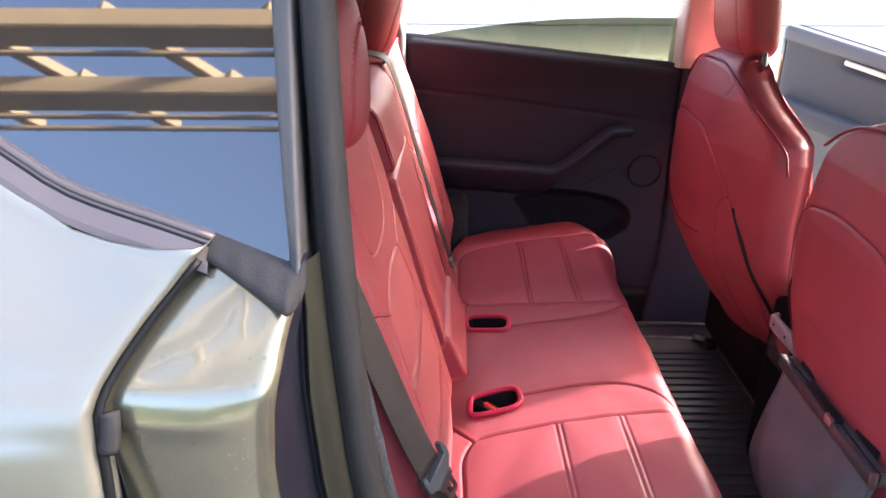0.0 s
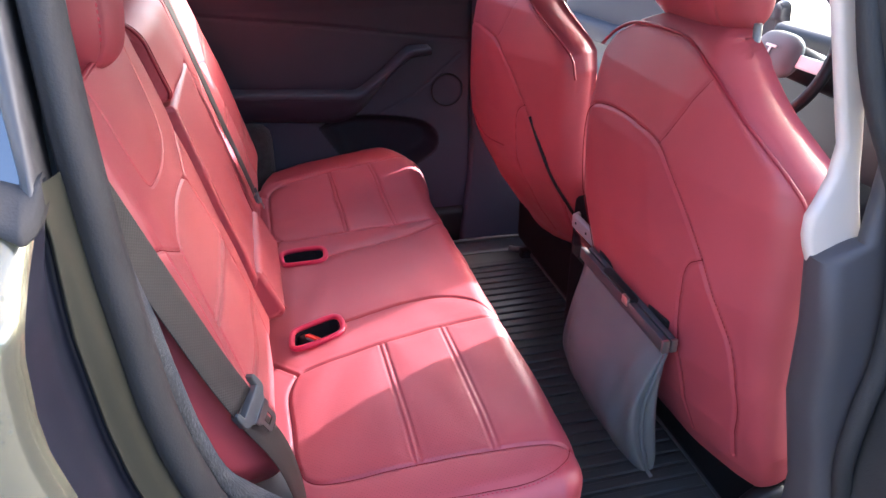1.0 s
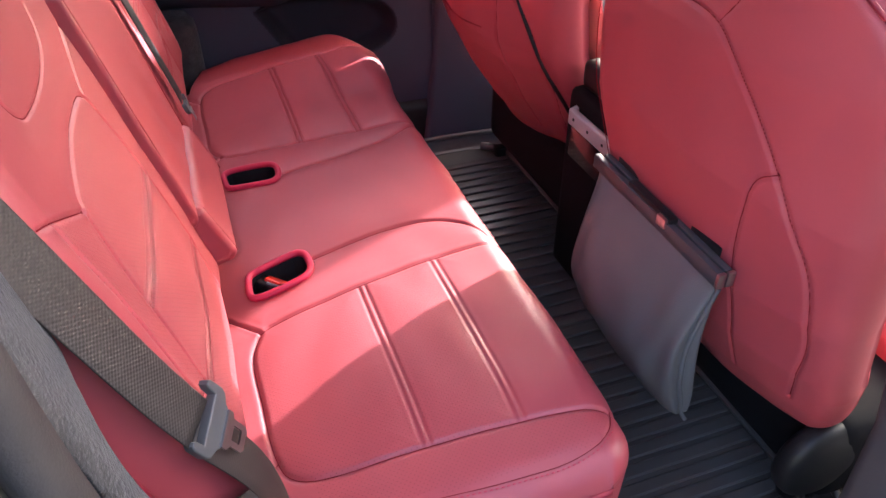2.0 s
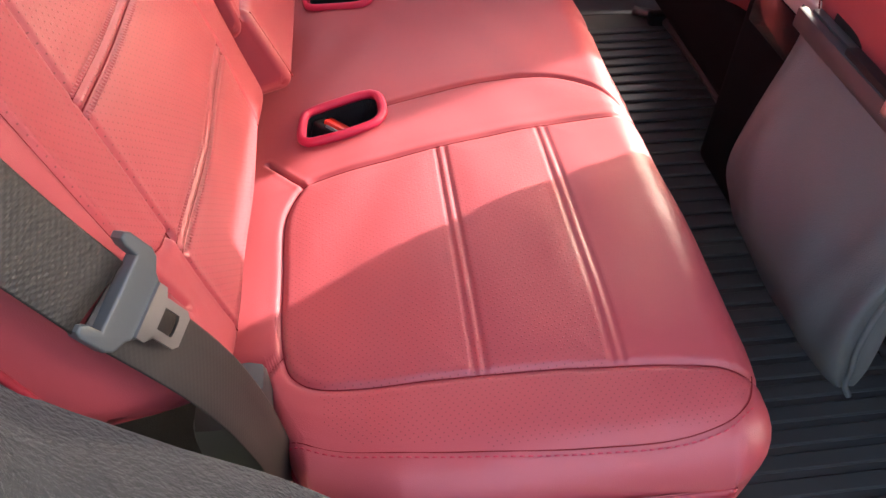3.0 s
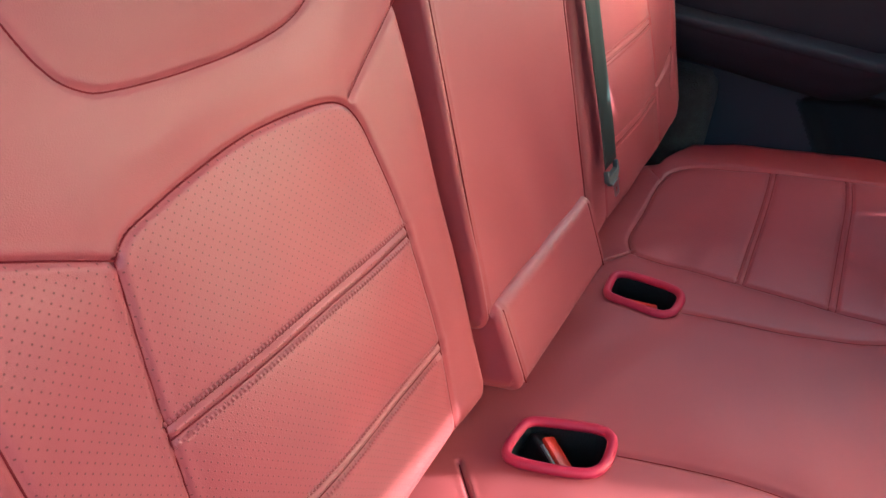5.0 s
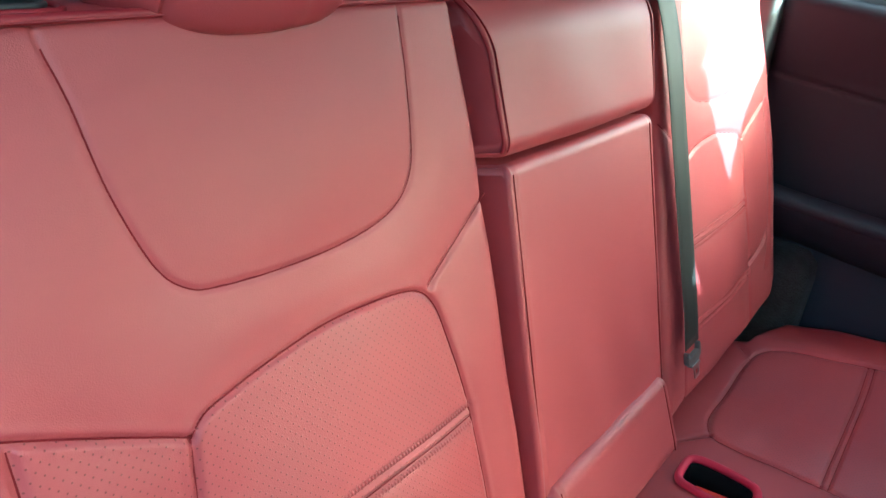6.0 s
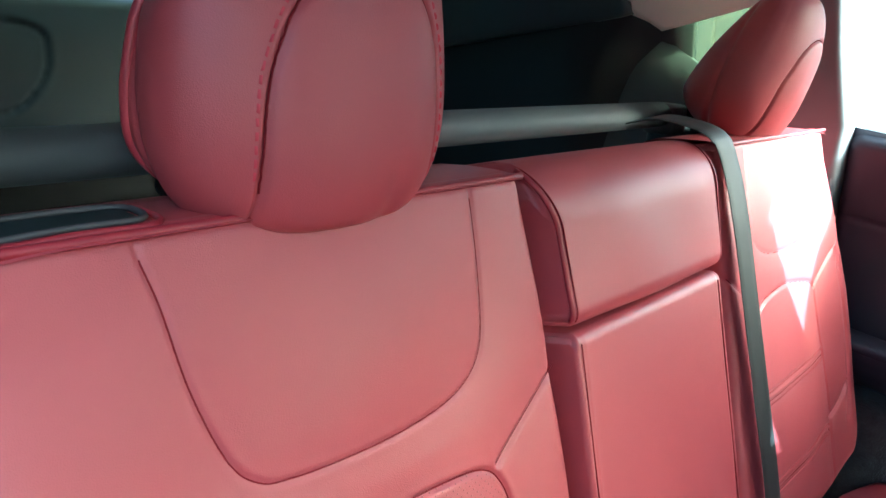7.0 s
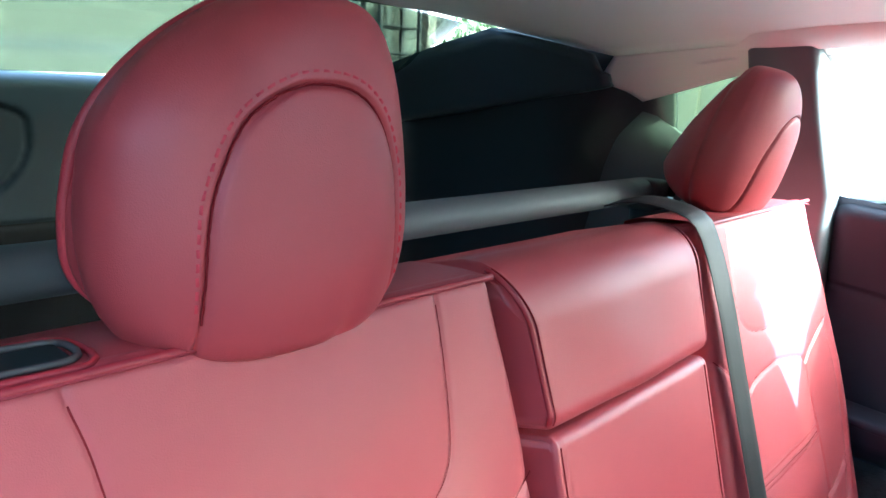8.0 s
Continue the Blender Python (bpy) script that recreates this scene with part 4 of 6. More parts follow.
def front_seat(cy, side, near):
    """Front seat seen from behind. side +1: its outboard edge lies towards +y."""
    s = front_surf(cy, side, 0.12 if near else 0.85, 0.0 if near else 0.06, 0.0 if near else 0.13)
    t = thing("front_seat", "front seat in red leatherette with a black zip in its back" if not near else "front seat in red leatherette with a grey bag behind it", "car seat", "front seats")
    fpuff = lambda a, b: 0.003 * np.sin(a * 13 + 1) * np.sin(b * 11) + 0.0008 * np.sin(a * 47 + b * 21)
    half_in = lerp_fn([0, 0.12, 0.31, 0.48, 0.66, 0.75, 0.83, 0.89, 0.93, 0.97, 1], (0.14, 0.16, 0.195, 0.245, 0.276, 0.280, 0.280, 0.272, 0.250, 0.195, 0.14) if near else (0.13, 0.17, 0.225, 0.258, 0.284, 0.290, 0.290, 0.282, 0.255, 0.20, 0.15))
    rim_at = lambda z, d: -float(half_in((z - 0.50) / 0.74)) + d
    half = lerp_fn([0, 0.12, 0.35, 0.6, 0.716, 0.77, 0.80, 0.836, 0.893, 0.936, 0.966, 1], [0.25, 0.27, 0.278, 0.281, 0.279, 0.268, 0.248, 0.210, 0.145, 0.098, 0.075, 0.05])
    panel = rounded([(rim_at(0.62, 0.03), 0.62), (rim_at(0.80, 0.026), 0.80), (rim_at(0.94, 0.020), 0.94), (rim_at(1.03, 0.024), 1.03), (rim_at(1.06, 0.05), 1.064), (-0.16, 1.080), (-0.077, 1.080), (0.002, 1.068), (0.068, 1.018), (0.11, 0.978), (0.143, 0.939),
                     (0.179, 0.883), (0.208, 0.822), (0.219, 0.734), (0.208, 0.66), (0.196, 0.60)])
    arc = rounded([(0.143, 0.942), (0.119, 0.922), (0.112, 0.883), (0.109, 0.819), (0.116, 0.71), (0.105, 0.58)])
    rise = [(0.004, 1.072), (0.044, 1.132), (0.073, 1.184)]
    edge = rounded([(rim_at(1.165, 0.008), 1.165), (rim_at(1.195, 0.012), 1.195), (-0.165, 1.217), (-0.05, 1.223), (0.007, 1.215), (0.064, 1.193), (0.129, 1.161), (0.199, 1.119), (0.238, 1.092), (0.262, 1.068), (0.274, 1.03)])
    seams = [(panel, 0.0035, 0.0026), (arc, 0.0022, 0.0024), (rise, 0.0018, 0.002), (edge, 0.003, 0.0028)]
    pad("backrest_cover", s, lambda v: (-half_in(v), half(v)), lambda u: (np.interp(u, [0, 0.5, 0.75, 0.9, 1], [0.50, 0.50, 0.51, 0.525, 0.555]), 0 * u + 1.240), (0.05, 0.05, 0.02, 0.035), 0.025, [M_LEATHER, M_PERF], t, seams=seams,
        puff=fpuff, step=0.003 if near else 0.004)
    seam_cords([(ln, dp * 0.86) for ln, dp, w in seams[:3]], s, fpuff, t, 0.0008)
    cord("edge_piping", [s(np.array([a]), np.array([b]), np.array([0.0005]))[0] for a, b in edge], 0.0028, M_PIPE, t)
    part("seat_cushion", box((1.18, cy, 0.545), (0.40, 0.44, 0.15), 0.05, 4, (0, -6, 0)), M_LEATHER, t)
    part("seat_frame", box((1.09, cy, 0.465), (0.54, 0.50, 0.17), 0.03, 3), M_BLACKTRIM, t)
    for sgn in (-1, 1):
        v, f = shell(lambda U, V: np.stack([(0.82 if near else 0.90) + 0.075 * np.cos(V) * np.cos(U), cy + sgn * 0.225 + 0.028 * np.sign(np.sin(U)) * np.abs(np.cos(V) * np.sin(U)) ** 0.6, 0.47 + 0.075 * np.sin(V)], -1), 32, 20)
        link_mesh("hinge_cover", v, f, M_PLASTIC, t, "black plastic hinge cover")
    for sgn in (-1, 1):
        part("rail", box((1.05, cy + sgn * 0.20, 0.345), (0.46, 0.035, 0.03), 0.008), M_PLASTIC, t)
        part("foot", box((1.05, cy + sgn * 0.20, 0.40), (0.34, 0.030, 0.10), 0.006), M_PLASTIC, t)
    # headrest
    tilt = radians(-8)
    at = np.array([0.735, cy + side * -0.08, 1.328])

    def fn(U, V):
        pw = lambda q, k: np.sign(q) * np.abs(q) ** k
        sv = np.sin(V)
        p = np.stack([0.052 * pw(np.cos(V), 0.5) * pw(np.cos(U), 0.7), 0.128 * (1 - 0.05 * sv - 0.05 * sv ** 2) * pw(np.cos(V), 0.42) * pw(np.sin(U), 0.55), 0.104 * pw(sv, 0.62)], -1)
        d = np.minimum(np.abs(p[..., 1] - 0.075 + p[..., 2] * 0.1), np.abs(p[..., 1] + 0.075 - p[..., 2] * 0.1))
        x = p[..., 0] + np.where(p[..., 0] < 0, 0.003 * np.exp(-(d / 0.004) ** 2), 0)
        return np.stack([at[0] + x * math.cos(tilt) + p[..., 2] * math.sin(tilt), at[1] + p[..., 1], at[2] + p[..., 2] * math.cos(tilt)], -1)

    v, f = shell(fn, 160, 110)
    head = link_mesh("headrest", v, f, M_LEATHER, t)
    for y in (-0.05, 0.05):
        cord("post", [(0.75, cy + y, 1.17), (0.742, cy + y, 1.25)], 0.006, M_DARKSTEEL, head)
    if not near:
        slit = [s(np.array([a]), np.array([b]), np.array([0.001]))[0] for a, b in ((0.165, 0.92), (0.195, 0.85), (0.220, 0.78), (0.236, 0.70), (0.240, 0.62))]
        cord("pocket_seam", [s(np.array([a]), np.array([b]), np.array([0.0005]))[0] for a, b in rounded([(-0.255, 0.88), (-0.20, 0.835), (-0.12, 0.812), (-0.03, 0.806), (0.06, 0.815)])], 0.0022, M_PIPE, t)
        cord("zip", smooth_path(slit, 0.01), 0.004, M_PLASTIC, t, "black zip in the seat cover")
    return t


front_seat(-0.395, -1, True)
front_seat(0.390, -1, False)

# ---- bag hung on the near front seat ----
bag = thing("hanging_bag", "dark grey leatherette bag with metal frame on a seat back", "bag")
rows = []
TL, TR = np.array([0.640, -0.215, 0.785]), np.array([0.634, -0.524, 0.785])
for k, (z, dx, thick, wide, back) in enumerate(((0, 0, 0.008, 1.0, 0), (-0.02, 0.0, 0.014, 1.0, 0), (-0.06, -0.008, 0.024, 1.02, 0), (-0.12, -0.014, 0.036, 1.03, 0.0), (-0.19, -0.012, 0.042, 1.02, 0.0), (-0.24, -0.004, 0.036, 0.99, 0.01), (-0.272, 0.004, 0.024, 0.96, 0.012), (-0.285, 0.008, 0.006, 0.94, 0.014))):
    row = []
    for j in range(48):
        a = 2 * math.pi * j / 48
        u, w = math.cos(a), math.sin(a)
        uu = math.copysign(abs(u) ** 0.55, u) * 0.5 * wide
        ww = math.copysign(abs(w) ** 0.8, w) * thick
        uu -= math.copysign(0.05 * math.exp(-(w / 0.35) ** 2) * min(1.0, k / 3) * (1 if k < 7 else 0.3), u)
        c = TL + (TR - TL) * (0.5 + uu)
        fold = (0.007 * math.sin(uu * 17 + z * 31) + 0.004 * math.sin(uu * 41 - z * 22 + 1)) * math.sin(math.pi * min(1, -z / 0.29)) * (1 if w < 0 else 0.4)
        sag = 0.018 * math.cos(uu * math.pi) * (k / 7) ** 2
        row.append((c[0] + dx + back + ww + fold, c[1], c[2] + z - sag))
    rows.append(row)
rows = [np.array(r) for r in rows]
v, f = loft(rows, closed=True)
n = len(rows)
f.append(tuple((n - 1) * 48 + j for j in range(48)))
sack = link_mesh("sack", v, f, M_BAG, bag)
mod = sack.modifiers.new("soften", "SUBSURF")
mod.levels = mod.render_levels = 2
hem = [np.array(r)[0] + (TR - TL) / np.linalg.norm(TR - TL) * 0.002 for r in rows]
cord("hem", smooth_path(hem, 0.01), 0.0035, M_BAG, bag)
d = (TR - TL)
ang = math.degrees(math.atan2(d[1], d[0]))
for off, ln, nm in ((-0.006, 1.04, "frame_bar"), (0.008, 1.0, "frame_bar")):
    c = (TL + TR) / 2 + np.array([off, 0, 0.004])
    part(nm, box(tuple(c), (np.linalg.norm(d) * ln, 0.011, 0.022), 0.0025, 2, (0, 0, ang)), M_GUNMETAL, bag, "dark metal frame bar")
for tpos, ln in ((0.18, 0.06), (0.80, 0.06)):
    c = TL + d * tpos + np.array([0.016, 0, 0.008])
    part("hook_plate", box(tuple(c), (ln, 0.006, 0.030), 0.002, 2, (0, 0, ang)), M_PLASTIC, bag, "black plastic hook plate")
c = TL + d * 0.47 + np.array([-0.002, 0, 0.017])
part("clasp", box(tuple(c), (0.11, 0.014, 0.010), 0.003, 2, (0, 0, ang)), M_PLASTIC, bag, "black clasp")
for tpos in (0.585, 0.615):
    c = TL + d * tpos + np.array([-0.010, 0, 0.012])
    part("clasp_tip", box(tuple(c), (0.012, 0.008, 0.016), 0.003, 2, (0, 0, ang)), M_STEEL, bag, "bright steel clasp tip")
for tpos in (0.99, ):
    for o in (-0.006, 0.008):
        c = TL + d * 1.012 + np.array([o, 0, 0.004])
        part("end_cap", box(tuple(c), (0.006, 0.012, 0.023), 0.002, 2, (0, 0, ang)), M_STEEL, bag, "bright steel end cap")


# ---- floor and mat ----
FLOOR = 0.318
v, f = slab([(-1.25, -0.80, FLOOR), (2.2, -0.80, FLOOR), (2.2, 0.86, FLOOR), (-1.25, 0.86, FLOOR)], [(0, 1, 2, 3)], 0.06, (0, 0, -1))
tagged(link_mesh("floor", v, f, M_CARPET, smooth=False), "black carpeted car floor", "floor", kind="structure")

mat = thing("floor_mat", "black rubber floor mat with raised ribs and a raised rim", "floor mat")
MATZ = 0.330
bm = box((0.665, 0, MATZ - 0.004), (0.50, 1.30, 0.008), 0.003)
part("sheet", bm, M_RUBBER, mat)
rim = smooth_path([(0.43, 0.655, MATZ + 0.03), (0.60, 0.668, MATZ + 0.042), (0.78, 0.668, MATZ + 0.042), (0.865, 0.655, MATZ + 0.040), (0.885, 0.60, MATZ + 0.038), (0.885, 0.45, MATZ + 0.03)], 0.01)
for sg in (-1, 1):
    path = np.array([(p[0], sg * p[1], p[2]) for p in rim])
    cord("rim", path, 0.007, M_RUBBER, mat)
    v, f = loft([path, path - np.array([0.006, sg * 0.010, 0.035]), path - np.array([0.012, sg * 0.022, 0.040])])
    link_mesh("rim_wall", v, f, M_RUBBER, mat)


def rib_mesh():
    bm = box((0, 0, 0), (0.44, 0.0235, 0.007), 0.0024, 1)
    me = bpy.data.meshes.new("rib")
    bm.to_mesh(me)
    bm.free()
    me.materials.append(M_RUBBER)
    return me


rib = rib_mesh()
for i in range(36):
    y = -0.605 + i * 0.0335
    ob = new("rib", rib)
    ob.location = (0.645 + 0.012 * math.sin(i * 1.7), y, MATZ + 0.0025)
    ob.parent = mat
# ledge at the foot of each front seat, part of the mat
for sg in (-1, 1):
    path = smooth_path([(0.80, sg * 0.64, MATZ + 0.012), (0.845, sg * 0.60, MATZ + 0.015), (0.86, sg * 0.53, MATZ + 0.015), (0.86, sg * 0.20, MATZ + 0.015), (0.84, sg * 0.13, MATZ + 0.014), (0.79, sg * 0.10, MATZ + 0.012)], 0.012)
    cord("ledge", path, 0.011, M_RUBBER, mat, sides=10)

tagged(part("sill_far", box((0.6, 0.755, 0.40), (2.7, 0.12, 0.17), 0.03, 3), M_PLASTIC), "black far door sill trim", "sill", kind="structure")

# ---- centre console ----
console = thing("centre_console", "dark centre console between the front seats with pale metal end trim", "console")
part("body", box((1.12, 0.0, 0.545), (0.72, 0.23, 0.43), 0.02, 3), M_BLACKTRIM, console)
part("armrest", box((0.95, 0.0, 0.785), (0.34, 0.22, 0.06), 0.02, 4), M_PLASTIC, console)
part("end_trim", box((0.750, -0.016, 0.712), (0.014, 0.190, 0.034), 0.006, 3), M_CONSOLETRIM, console, "pale satin plastic strip")
part("end_trim", box((0.772, 0.080, 0.714), (0.052, 0.014, 0.034), 0.006, 3, (0, 0, 24)), M_CONSOLETRIM, console, "pale satin plastic corner strip")
for y in (-0.055, 0.0, 0.055):
    part("screw", box((0.7425, y, 0.713), (0.002, 0.006, 0.006), 0.0008, 1), M_PLASTIC, console, "tiny dark screw")
part("vent", box((0.754, 0.0, 0.66), (0.012, 0.15, 0.07), 0.006, 3), M_GLOSS, console, "gloss black rear vent")

# ---- dashboard and wheel ----
dash = thing("dashboard", "pale and dark dashboard with a screen", "dashboard")
part("top", box((1.95, 0, 0.96), (0.55, 1.42, 0.10), 0.03, 3), M_PLASTIC, dash)
part("fascia", box((1.66, 0, 0.90), (0.06, 1.40, 0.07), 0.015, 3), M_LIGHT, dash, "pale trim strip")
part("lower", box((1.85, 0, 0.70), (0.45, 1.40, 0.42), 0.04, 3), M_PLASTIC, dash)
part("screen", box((1.56, 0.0, 1.03), (0.02, 0.36, 0.21), 0.008, 3, (0, -8, 0)), M_GLOSS, dash, "black touch screen")

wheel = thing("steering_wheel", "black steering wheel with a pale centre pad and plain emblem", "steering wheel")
WM = pose(1.42, 0.335, 1.00, 0, -68, 0)
ring = [WM @ Vector((0.182 * math.cos(a), 0.182 * math.sin(a), 0)) for a in np.linspace(0, 2 * math.pi, 64, endpoint=False)]
cord("rim", ring, 0.0155, M_PLASTIC, wheel, sides=12, closed=True)
v, f = shell(lambda U, V: np.array([WM @ Vector(p) for p in np.stack([0.060 * np.sign(np.cos(U)) * np.abs(np.cos(V) * np.cos(U)) ** 0.7, 0.085 * np.sign(np.sin(U)) * np.abs(np.cos(V) * np.sin(U)) ** 0.7, 0.028 * np.sin(V) + 0.005], -1).reshape(-1, 3)]).reshape(*U.shape, 3), 36, 16)
link_mesh("centre_pad", v, f, M_GREY, wheel)
for a in (-90, 90, 180):
    bm = box((0.12 * math.cos(radians(a)), 0.12 * math.sin(radians(a)), 0.0), (0.10, 0.034, 0.014), 0.005, 3, (0, 0, a))
    bmesh.ops.transform(bm, matrix=WM, verts=bm.verts)
    part("spoke", bm, M_WHITE if a != 180 else M_GREY, wheel, "pale spoke")
for c, s in (((0.014, 0, 0.036), (0.007, 0.042, 0.003)), ((-0.008, 0, 0.036), (0.040, 0.008, 0.003))):
    bm = box(c, s, 0.001, 1)
    bmesh.ops.transform(bm, matrix=WM, verts=bm.verts)
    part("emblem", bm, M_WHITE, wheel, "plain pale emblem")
cord("column", [WM @ Vector((0, 0, -0.01)), WM @ Vector((0, 0, -0.34))], 0.045, M_PLASTIC, wheel, sides=16)


# ---- far rear door ----
def door_surf(y0, side):
    """Door lining: a along the car, b height; n towards the cabin."""
    def f(a, b, n):
        return np.stack([a, side * (y0 - n), b], -1)
    return f


def sweep(path, prof_u, prof_v, u_dir, v_dir):
    """Lofts an outline (offsets along two fixed directions) along a path."""
    u, w = np.asarray(u_dir, float), np.asarray(v_dir, float)
    rows = [[p + u * a + w * b for a, b in zip(prof_u, prof_v)] for p in np.asarray(path, float)]
    vv, ff = loft(rows, closed=True)
    k = len(prof_u)
    ff.append(tuple(range(k))[::-1])
    ff.append(tuple((len(rows) - 1) * k + i for i in range(k)))
    return vv, ff


door = thing("rear_door", "dark charcoal far rear door lining with armrest, map pocket and lowered window", "car door", "car doors")
ds = door_surf(0.715, 1)
belt_z = lerp_fn([-0.10, 0.67], [1.243, 1.163])
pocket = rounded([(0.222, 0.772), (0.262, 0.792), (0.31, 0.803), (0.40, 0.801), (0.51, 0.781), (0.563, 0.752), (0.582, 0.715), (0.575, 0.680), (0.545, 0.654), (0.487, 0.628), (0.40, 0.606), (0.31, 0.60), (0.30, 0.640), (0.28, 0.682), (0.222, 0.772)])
seam_top = [(-0.12, 1.102), (0.014, 1.086), (0.229, 1.061), (0.445, 1.030), (0.70, 0.994)]
diag_line = [(0.40, 0.80), (0.50, 0.845), (0.567, 0.897), (0.647, 0.965)]


def door_puff(a, b):
    ins = inside(a, b, pocket)
    dd = dist_to_line(a, b, pocket)
    dip = np.where(ins, -0.055 * (1 - np.exp(-(dd / 0.020) ** 2)), 0)
    over = 0.020 * np.clip((b - 1.10) / 0.12, 0, 1)
    waist = 0.012 * np.exp(-((b - 0.60) / 0.12) ** 2)
    spk = -0.004 * np.clip(1 - np.hypot(a - 0.608, b - 0.858) / 0.050, 0, 1) ** 0.3
    return dip + waist + spk + over


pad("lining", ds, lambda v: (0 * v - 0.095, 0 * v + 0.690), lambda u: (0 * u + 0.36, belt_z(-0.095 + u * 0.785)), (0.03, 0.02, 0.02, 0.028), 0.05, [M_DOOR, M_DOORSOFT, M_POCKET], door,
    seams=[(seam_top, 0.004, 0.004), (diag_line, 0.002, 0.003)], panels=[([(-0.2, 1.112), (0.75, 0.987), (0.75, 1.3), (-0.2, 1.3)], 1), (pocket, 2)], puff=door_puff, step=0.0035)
arm = smooth_path([(-0.04, 0.670, 0.900), (0.03, 0.666, 0.894), (0.18, 0.660, 0.886), (0.29, 0.658, 0.878), (0.325, 0.658, 0.876), (0.352, 0.659, 0.886), (0.405, 0.661, 0.924), (0.45, 0.664, 0.962), (0.482, 0.667, 0.985), (0.500, 0.669, 0.989), (0.545, 0.676, 0.988)], 0.010)
ang = np.linspace(0, 2 * math.pi, 18, endpoint=False)
v, f = sweep(arm, 0.036 * np.sign(np.cos(ang)) * np.abs(np.cos(ang)) ** 0.45, 0.010 * np.sign(np.sin(ang)) * np.abs(np.sin(ang)) ** 0.5, (0, 1, 0), (0, 0, 1))
link_mesh("armrest", v, f, M_DOORSOFT, door)
under_top = arm - np.array([0, 0, 0.008])
under_low = smooth_path([(-0.04, 0.700, 0.815), (0.08, 0.697, 0.806), (0.217, 0.697, 0.793), (0.285, 0.699, 0.790), (0.345, 0.704, 0.815), (0.422, 0.708, 0.895), (0.47, 0.710, 0.945), (0.52, 0.712, 0.965)], 0.010)
pick = lambda line, t: np.stack([np.interp(t, np.linspace(0, 1, len(line)), line[:, i]) for i in range(3)], -1)
tt = np.linspace(0, 1, 44)
hi, lo = pick(under_top, tt), pick(under_low, tt)
v, f = loft([hi + np.array([0, -0.030, 0]), hi * 0.85 + lo * 0.15 + np.array([0, -0.030, 0]), hi * 0.6 + lo * 0.4 + np.array([0, -0.020, 0]), hi * 0.3 + lo * 0.7 + np.array([0, -0.008, 0]), lo, lo + np.array([0, 0.03, 0])])
link_mesh("armrest_base", v, f, M_DOOR, door)
disc = [ds(np.array([0.608 + 0.047 * math.cos(a)]), np.array([0.858 + 0.047 * math.sin(a)]), np.array([0.002]))[0] for a in np.linspace(0, 2 * math.pi, 40, endpoint=False)]
cord("speaker_ring", disc, 0.0022, M_PLASTIC, door, "round black speaker grille rim", closed=True)
ledge = [(x, 0.716, float(belt_z(x)) - 0.004) for x in np.linspace(-0.10, 0.69, 30)]
v, f = sweep(ledge, (0.0, 0.035, 0.035, 0.0), (0.010, 0.004, -0.05, -0.05), (0, 1, 0), (0, 0, 1))
link_mesh("window_sill", v, f, M_DOOR, door)
# lowered pane
top = lerp_fn([-0.06, 0.038, 0.2, 0.344, 0.50, 0.68], [1.236, 1.252, 1.272, 1.283, 1.288, 1.287])
xs = np.linspace(-0.06, 0.68, 30)
v, f = loft([[(x, 0.737, float(belt_z(x)) - 0.05) for x in xs], [(x, 0.735, float(top(x))) for x in xs]])
v, f = slab(v, f, 0.004, (0, 1, 0))
link_mesh("window_pane", v, f, M_GREENGLASS, door, "lowered green tinted pane", smooth=False)
# outer skin
v, f = slab([(-0.12, 0.80, 0.34), (0.72, 0.80, 0.34), (0.72, 0.86, 0.70), (-0.12, 0.86, 0.70), (0.72, 0.80, 1.13), (-0.12, 0.80, 1.21)], [(0, 1, 2, 3), (3, 2, 4, 5)], 0.02, (0, 1, 0))
link_mesh("outer_skin", v, f, M_PAINT, door)

